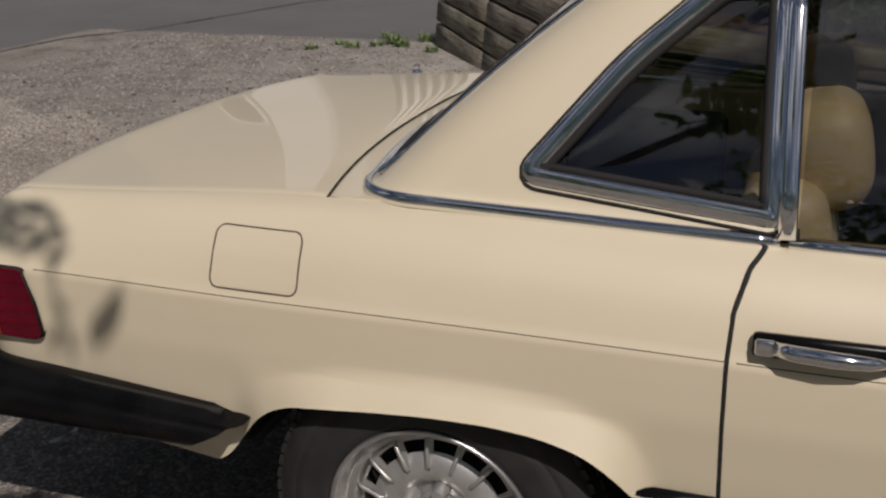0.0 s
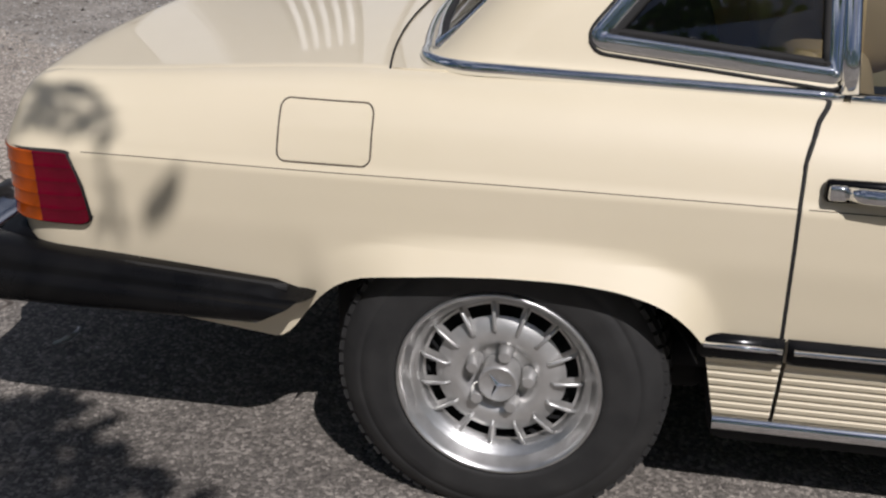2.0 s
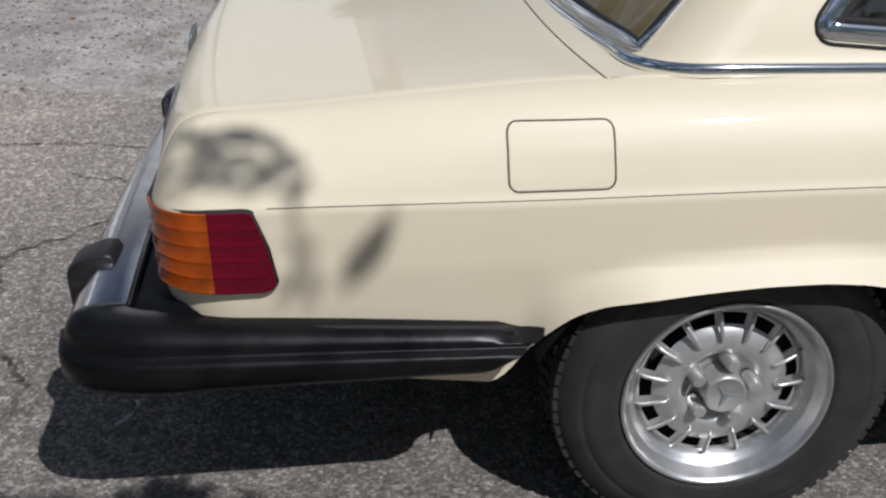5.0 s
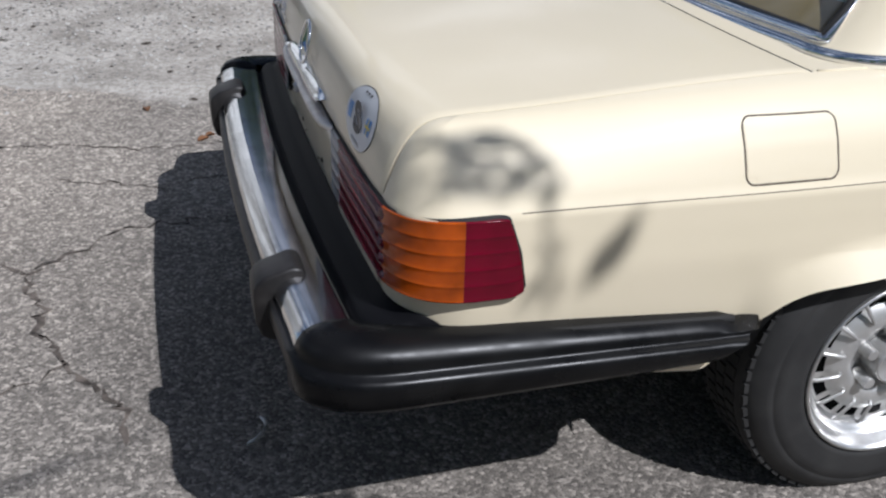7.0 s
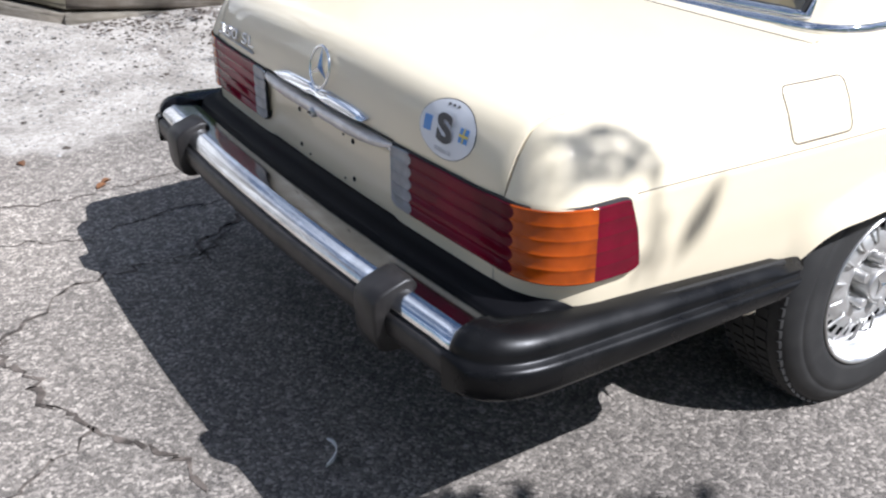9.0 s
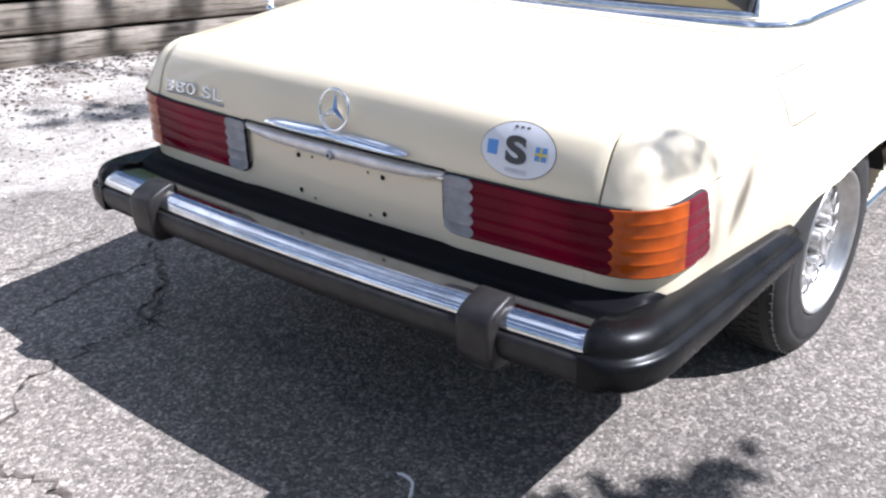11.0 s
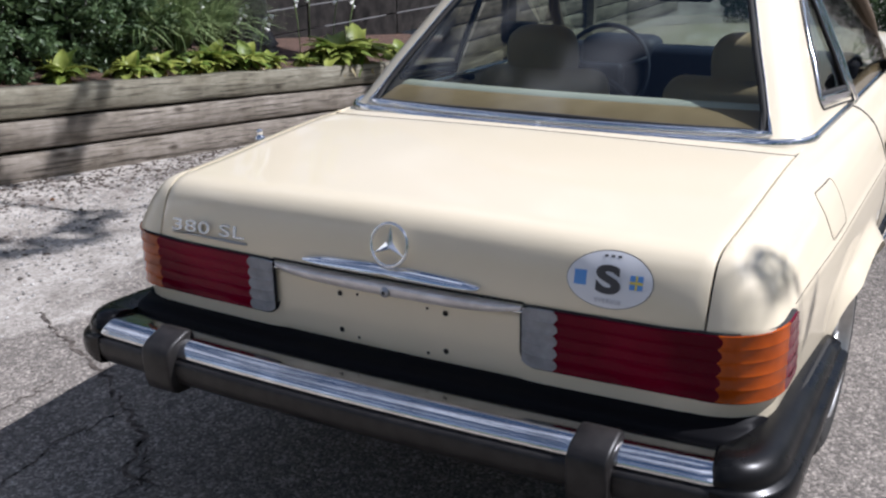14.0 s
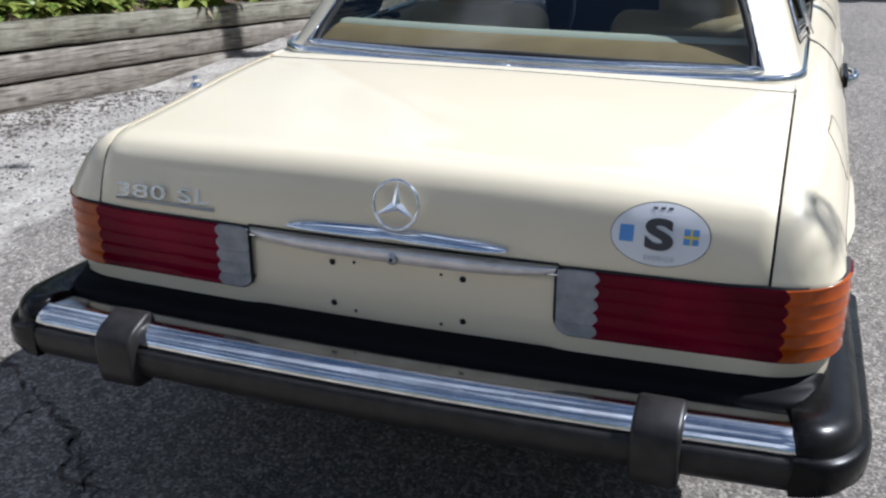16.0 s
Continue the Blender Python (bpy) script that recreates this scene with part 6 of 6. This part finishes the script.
for k in range(38):
    q = 2 * math.pi * k / 19
    hung_leaf(-1.450 + (0.088 if k < 19 else 0.060) * math.cos(q) + rng.uniform(-0.02, 0.02), 0.880 + (0.078 if k < 19 else 0.045) * math.sin(q) + rng.uniform(-0.015, 0.015), math.degrees(q) + rng.uniform(20, 120), rng.uniform(0.40, 0.60), rng.uniform(-50, 50), k)
for k, (x, z, a, s, tilt) in enumerate(((-1.372, 0.785, 215, 0.75, 10), (-1.385, 0.725, 265, 0.7, 20), (-1.555, 0.795, 70, 0.5, 45), (-1.57, 0.86, 80, 0.5, 30), (-1.50, 0.945, 170, 0.7, 20), (-1.42, 0.955, 150, 0.7, 30),
                                         (-1.378, 0.655, 120, 0.7, 10), (-1.40, 0.585, 60, 0.8, 10), (-1.365, 0.575, 100, 0.6, 10), (-1.262, 0.640, 57, 1.65, 10), (-1.275, 0.615, 65, 1.2, 25), (-1.48, 0.90, 20, 0.6, 20), (-1.43, 0.815, 60, 0.6, 20), (-1.50, 0.81, 120, 0.6, 20), (-1.455, 0.795, 150, 0.6, 10), (-1.41, 0.845, 100, 0.6, 10), (-1.47, 0.83, 40, 0.5, 10))):
    hung_leaf(x, z, a, s, tilt, k)
for k in range(22):
    q, d = rng.uniform(0, 6.28), math.sqrt(rng.random())
    hung_leaf(-1.455 + 0.115 * d * math.cos(q), 0.895 + 0.095 * d * math.sin(q), rng.uniform(0, 360), rng.uniform(0.30, 0.48), rng.uniform(-50, 50), k)
for k in range(9):
    hung_leaf(-1.452 + rng.uniform(-0.035, 0.035), 0.878 + rng.uniform(-0.028, 0.028), rng.uniform(0, 360), rng.uniform(0.32, 0.45), rng.uniform(-50, 50), k)
part("twig", limb([(3.3, 1.40, 4.05), over(-1.47, 1.575, 0.86, BOUGH_H), over(-1.36, 1.575, 0.86, BOUGH_H - 0.02)], 0.006, 0.002, 5), BARK, yard_tree)
# leaves over the asphalt behind the wheel
for k in range(330):
    gx, gy = rng.gauss(-1.76, 0.24), rng.gauss(1.50, 0.17)
    if gy > 1.755 - 0.4 * max(0.0, gx + 1.6) or gx > -1.22:
        continue
    h = 3.3 + 0.5 * rng.random()
    leaf_object(yard_tree, over(gx, gy, 0.0, h), rng.uniform(0, 360), rng.uniform(-35, 35), rng.uniform(-40, 40), rng.uniform(0.75, 1.15), TREE_LEAVES[k % 2])
for k in range(6):
    part("twig", limb([over(-2.1 + 0.06 * k, 1.35, 0, 3.5), over(-1.85 + 0.07 * k, 1.45, 0, 3.55), over(-1.95 + 0.12 * k, 1.3 + 0.12 * (k % 4), 0, 3.5)], 0.006, 0.002, 5), BARK, yard_tree)
part("bough", limb([(0, 0.0, 2.3), (1.3, 0.1, 3.0), (2.6, 0.5, 3.4), over(-2.0, 1.35, 0, 3.5), over(-1.7, 1.45, 0, 3.55)], 0.06, 0.008), BARK, yard_tree)

# tall tree ahead of the car; its crown dapples the timber wall
front_tree = thing("tree", "tall broadleaf tree ahead of the parked car", "tree", (8.2, 0.6, 0.0))
part("trunk", limb([(0, 0, -0.1), (0.03, 0.0, 1.5), (-0.1, 0.05, 3.5), (-0.3, 0.1, 8.8)], 0.28, 0.13, 14), BARK, front_tree)
cl = []
for k in range(9):
    a = k * 0.7
    e = (1.6 + 1.5 * math.cos(a), 2.6 + 1.2 * math.sin(a), 10.2 + 0.4 * (k % 4))
    part("limb", limb([(-0.28, 0.09, 8.3 + 0.05 * k), (e[0] * 0.5, e[1] * 0.5, 9.9 + 0.06 * k), e], 0.09, 0.02), BARK, front_tree)
    cl += [(e[0] + rng.uniform(-0.9, 0.9), e[1] + rng.uniform(-0.9, 0.9), e[2] + rng.uniform(-0.5, 0.8), 0.6) for _ in range(3)]
stems = []
for gx, half, slant in ((-0.80, 0.20, 0.0), (-0.12, 0.10, 0.0), (0.33, 0.05, 0.0), (0.72, 0.08, 0.11), (0.86, 0.07, 0.12)):
    foot = Vector((gx, WALL_Y, -0.1)) + SUN * (5.9 / SUN.z) - Vector((8.2, 0.6, 0.0))
    for i in range(7):
        stems += [(foot.x + slant * i + rng.uniform(-0.03, 0.03), foot.y, foot.z + 0.16 * i, half)]
    part("limb", limb([foot + Vector((0, 0, 0.1)), foot + Vector((0.01 + 5 * slant, 0, 0.8)), foot + Vector((0.06 + 8 * slant, 0.02, 1.9)), (-4.6, 0.5, 9.3)], 0.012, 0.03, 7), BARK, front_tree)
# a spray that shades the gravel below the wall
for k in range(26):
    gx = rng.gauss(-0.25, 0.33)
    p = Vector((gx, 5.30 + 0.10 * math.sin(5 * gx) + rng.gauss(0, 0.07), 0.0)) + SUN * ((5.6 + 0.3 * rng.random()) / SUN.z) - Vector((8.2, 0.6, 0.0))
    stems += [(p.x, p.y, p.z, 0.055)]
spray = Vector((-0.25, 5.30, 0.0)) + SUN * (5.75 / SUN.z) - Vector((8.2, 0.6, 0.0))
part("limb", limb([spray + Vector((-0.5, 0, 0)), spray, spray + Vector((0.6, 0.05, 0.2)), (-4.6, 0.5, 9.3)], 0.008, 0.03, 7), BARK, front_tree)
leafy("crown", cl, 0.13, 0.07, 110, 33, TREE_LEAF, front_tree)
leafy("hanging_leaves", stems, 0.075, 0.035, 26, 34, TREE_LEAF, front_tree)
part("limb", limb([(-0.28, 0.09, 8.5), (-2.4, 0.4, 9.5), (-4.6, 0.5, 9.3)], 0.10, 0.03), BARK, front_tree)

# ---- woods round the yard ----
def woods(name, arcs, seed):
    wr = random.Random(seed)
    cl = []
    for a0, a1, dist, height in arcs:
        n = int((a1 - a0) / 4)
        for k in range(n):
            a = radians(lerp(a0, a1, k / n) + wr.uniform(-2, 2))
            d = dist + wr.uniform(-1.5, 3)
            h = height * wr.uniform(0.75, 1.15)
            for i in range(max(6, int(h * 0.9))):
                f = (i + 0.5) / max(6, int(h * 0.9))
                cl.append((d * math.cos(a) + wr.uniform(-1.4, 1.4), d * math.sin(a) + wr.uniform(-1.4, 1.4), h * f + wr.uniform(-0.3, 0.3), wr.uniform(0.9, 1.6)))
    ob = leafy(name, cl, 0.46, 0.28, 80, seed, TREE_LEAF, None)
    return tagged(ob, "dark green belt of trees round the yard", "trees", kind="stuff")


woods("far_woods", ((150, 205, 24, 4.6), (205, 235, 22, 11.5), (235, 305, 23, 17.0), (305, 345, 22, 11.5), (20, 60, 26, 8.0)), 41)

# ---- fence at the back of the bed ----
DARK_WOOD = material("dark_stained_wood", (0.02, 0.018, 0.017), 0.9, 0.0, Specular_IOR_Level=0.15)
mottle(DARK_WOOD, (0.014, 0.013, 0.012), (0.035, 0.031, 0.028), 6.0)
fence = thing("fence", "dark weathered fence of horizontal boards behind the bed", "fence", (0.0, 8.45, 0.0))
for k in range(7):
    for i in range(9):
        bm = bmesh.new()
        x0 = -1.6 + i * 1.95
        box(bm, (x0, -0.012, -0.15 + k * 0.27), (x0 + 1.93, 0.012, 0.105 + k * 0.27), 0.004)
        part("board", bm, DARK_WOOD, fence, "", False)
for i in range(10):
    bm = bmesh.new()
    box(bm, (-1.67 + i * 1.95, 0.012, -0.3), (-1.55 + i * 1.95, 0.12, 1.85), 0.006)
    part("post", bm, DARK_WOOD, fence, "", False)

# ---- house across the road, mirrored in the paint ----
SIDING = material("house_siding", (0.30, 0.29, 0.27), 0.7)
mottle(SIDING, (0.27, 0.26, 0.24), (0.33, 0.32, 0.30), 1.5)
WHITE = material("white_trim", (0.78, 0.78, 0.76), 0.5)
ROOFING = material("roof_shingle", (0.09, 0.085, 0.08), 0.9)
mottle(ROOFING, (0.06, 0.057, 0.055), (0.13, 0.12, 0.115), 8.0)
PANE = material("dark_pane", (0.02, 0.025, 0.03), 0.05)
house = thing("house", "grey two-storey house with white bays and slender columns across the road", "house", (-15.0, 30.0, 0.0))
bm = bmesh.new()
box(bm, (-8, 0, 0), (13, 9, 12.8))
part("wall", bm, SIDING, house, "", False)
bm = bmesh.new()
a = [bm.verts.new(p) for p in ((-8.5, -0.9, 12.7), (13.5, -0.9, 12.7), (13.5, 9.6, 12.7), (-8.5, 9.6, 12.7), (-8.5, 4.5, 16.0), (13.5, 4.5, 16.0))]
for f in ((0, 1, 5, 4), (3, 4, 5, 2), (0, 4, 3), (1, 2, 5), (0, 3, 2, 1)):
    bm.faces.new([a[i] for i in f])
part("roof", bm, ROOFING, house, "", False)
for k in range(5):
    bm = bmesh.new()
    bmesh.ops.create_cone(bm, cap_ends=True, segments=16, radius1=0.12, radius2=0.10, depth=8.2)
    bmesh.ops.translate(bm, vec=(3.5 + 0.46 * k, -0.9, 4.4), verts=bm.verts)
    part("column", bm, WHITE, house)
for x0, x1 in ((-1.7, 0.4), (5.7, 7.4), (8.0, 12.6)):
    bm = bmesh.new()
    box(bm, (x0, -0.7, 0.1), (x1, 0, 12.6), 0.04)
    part("bay", bm, WHITE, house, "", False)
bm = bmesh.new()
box(bm, (-7.5, -1.1, -0.1), (13, 0, 0.3), 0.02)
part("porch_floor", bm, WHITE, house, "", False)
for k in range(3):
    for z in (1.1, 4.2):
        bm = bmesh.new()
        box(bm, (-7.0 + 1.8 * k, -0.06, z), (-5.8 + 1.8 * k, 0.0, z + 1.6), 0.02)
        w = part("window", bm, WHITE, house, "", False)
        bm = bmesh.new()
        box(bm, (-6.9 + 1.8 * k, -0.08, z + 0.1), (-5.9 + 1.8 * k, -0.05, z + 1.5))
        part("pane", bm, PANE, w, "", False)

# ---- cracks and litter on the ground ----
CRACK = material("crack_dirt", (0.06, 0.05, 0.042), 1.0)
mottle(CRACK, (0.03, 0.024, 0.019), (0.14, 0.115, 0.095), 25.0)


def crack(points, width, seed):
    rng = random.Random(seed)
    pts = []
    for (x0, y0), (x1, y1) in zip(points, points[1:]):
        n = max(2, int(math.hypot(x1 - x0, y1 - y0) / 0.022))
        for k in range(n):
            t = k / n
            pts.append(Vector((lerp(x0, x1, t) + rng.gauss(0, 0.011), lerp(y0, y1, t) + rng.gauss(0, 0.011), 0)))
    pts.append(Vector((*points[-1], 0)))
    rows = []
    for i, p in enumerate(pts):
        d = (pts[min(i + 1, len(pts) - 1)] - pts[max(i - 1, 0)]).normalized()
        s = Vector((-d.y, d.x, 0))
        w = width * rng.uniform(0.1, 1.0) * (0.3 if i in (0, len(pts) - 1) else 1)
        a, b = p - s * w, p + s * w
        rows.append([Vector((a.x, a.y, ground_z(a.x, a.y) + 0.0025)), Vector((b.x, b.y, ground_z(b.x, b.y) + 0.0025))])
    ob = part("crack", grid(rows), CRACK, ground, "")
    return ob


for k, (w, pts) in enumerate((
        (0.007, [(-3.1, 3.3), (-2.5, 3.05), (-2.41, 2.94), (-2.36, 3.02), (-2.25, 3.09), (-2.16, 3.21), (-1.92, 3.23), (-1.74, 3.21), (-1.55, 3.35)]),
        (0.009, [(-2.41, 2.94), (-2.36, 2.65), (-2.29, 2.44), (-2.23, 2.35), (-2.15, 2.21), (-2.14, 2.08)]),
        (0.005, [(-3.0, 4.05), (-2.59, 4.0), (-2.35, 3.98), (-2.08, 3.88), (-1.83, 3.89), (-1.4, 3.95)]),
        (0.009, [(-1.0, 4.49), (-1.1, 4.3), (-1.2, 4.02), (-1.3, 3.79), (-1.44, 3.57), (-1.53, 3.41), (-1.68, 3.3), (-1.76, 3.17)]),
        (0.004, [(-2.4, 3.66), (-2.27, 3.61), (-2.04, 3.52), (-1.7, 3.6), (-1.44, 3.57)]),
        (0.004, [(-2.29, 2.44), (-2.5, 2.3), (-2.8, 2.25)]),
        (0.05, [(-6.9, 6.9), (-6.78, 7.49), (-6.71, 8.34), (-6.26, 9.02), (-6.0, 10.16), (-5.69, 11.53), (-5.23, 12.22)]))):
    crack(pts, w * (1.25 if w < 0.02 else 1.0), 80 + k)

GRIT = material("grit_stone", (0.42, 0.40, 0.37), 0.9)
mottle(GRIT, (0.22, 0.205, 0.185), (0.56, 0.535, 0.50), 40.0)
gi, gr = node(GRIT, "NewGeometry"), node(GRIT, "ValToRGB")
gr.color_ramp.elements[0].color, gr.color_ramp.elements[1].color = (0.12, 0.11, 0.098, 1), (0.44, 0.42, 0.385, 1)
wire(GRIT, gi, "Random Per Island", gr, "Fac")
GRIT.node_tree.links.new(gr.outputs["Color"], GRIT.node_tree.nodes["Principled BSDF"].inputs["Base Color"])
LITTER = material("leaf_litter", (0.06, 0.045, 0.034), 0.9)
rng = random.Random(99)


def scatter(name, count, place, size, mat, label, flat=0.6):
    verts, faces = [], []
    for _ in range(count):
        x, y = place()
        s = size * rng.uniform(0.4, 1.3)
        z = ground_z(x, y) + s * 0.15
        a = rng.uniform(0, 6.28)
        i = len(verts)
        for q in range(4):
            r = s * rng.uniform(0.7, 1.2)
            verts.append((x + r * math.cos(a + q * 1.57), y + r * math.sin(a + q * 1.57), z + rng.uniform(-0.2, 0.2) * s))
        verts += [(x, y, z + s * flat), (x, y, z - s * flat)]
        for q in range(4):
            w = (q + 1) % 4
            faces += [(i + q, i + w, i + 4), (i + w, i + q, i + 5)]
    me = bpy.data.meshes.new(name)
    me.from_pydata(verts, [], faces)
    me.materials.append(mat)
    return tagged(new(name, me), label, "gravel", kind="stuff")


def gravel_place():
    while True:
        x, y = rng.uniform(-6.0, 3.0), rng.uniform(4.3, 8.9)
        if (y < WALL_Y - 0.03 or x < WALL_X - 0.75 * (y - WALL_Y) - 0.1) and rng.random() < smooth((y - 4.2) / 1.2):
            return x, y


scatter("gravel", 14000, gravel_place, 0.011, GRIT, "loose pale gravel stones before the timber wall")
scatter("leaf_litter", 420, gravel_place, 0.018, LITTER, "dry brown leaf scraps on the gravel", 0.2)
scatter("foot_litter", 1300, lambda: (lambda x: (x, WALL_Y - abs(rng.gauss(0, 0.33)) * (1 + 0.7 * noise.noise(Vector((x * 2.3, 0, 0)))) - 0.02))(rng.uniform(-1.3, 3.0)), 0.016, LITTER, "bark and dry leaves along the foot of the timber", 0.3)


# ---- weeds, a scrap of paper and fallen leaves ----
def weed(x, y, height, count, seed):
    ob = grass_clump(x, y, height, count, seed)
    ob.name = "weeds"
    ob.location.z = ground_z(x, y)
    tagged(ob, "low green weeds in the dirt beside the planter", "weeds", kind="stuff")


for k, (x, y, h, c) in enumerate(((-3.72, 8.45, 0.07, 60), (-3.45, 8.75, 0.10, 110), (-3.62, 9.05, 0.07, 60), (-4.05, 8.3, 0.05, 60), (-3.2, 8.95, 0.09, 80), (-2.95, 8.4, 0.07, 50), (-3.3, 8.6, 0.08, 80), (-3.55, 8.6, 0.06, 70), (-3.9, 8.6, 0.05, 60))):
    weed(x, y, h, c, 80 + k)

SCRAP = material("scrap_white", (0.82, 0.82, 0.80), 0.7)
mottle(SCRAP, (0.76, 0.76, 0.74), (0.86, 0.86, 0.84), 60.0)
rows = []
for i in range(9):
    t = i / 8
    a = 2.2 * t
    w = 0.016 * math.sin(math.pi * (0.12 + 0.8 * t)) + 0.001
    c = Vector((0.042 * math.sin(a), 0.042 * (1 - math.cos(a)), 0.004 + 0.016 * t))
    rows.append([c + Vector((-w * math.cos(a) * 0.2, 0, -0.3 * w)), c + Vector((0, 0, w * 0.6)), c + Vector((w * 0.5, w, w * 0.2))])
scrap = mesh_object("paper_scrap", grid(rows, thick=0.0006), SCRAP)
scrap.location, scrap.scale = (-1.875, 2.015, 0.001), (1.05, 1.05, 1.05)
tagged(scrap, "small curled white scrap lying on the asphalt", "litter")

DEAD = leaf_material("dead_leaf", (0.10, 0.045, 0.02), (0.30, 0.14, 0.06))
DEAD_LEAVES = leaf_set(DEAD, [(0.06, 0.028, 0.35, 0.4), (0.05, 0.03, 0.55, 0.5)])
for k, (x, y, a) in enumerate(((-1.87, 3.92, 40), (-1.80, 3.98, 190), (-2.05, 4.3, 100), (-3.3, 5.1, 20), (-4.4, 5.6, 300), (-2.9, 6.0, 250), (-0.4, 5.6, 60), (0.3, 5.9, 140))):
    ob = new("fallen_leaf", DEAD_LEAVES[k % 2])
    ob.location, ob.rotation_euler = (x, y, ground_z(x, y) + 0.003), (0.1, 0.25, radians(a))
    tagged(ob, "curled brown fallen leaf on the ground", "leaf", "fallen leaves")
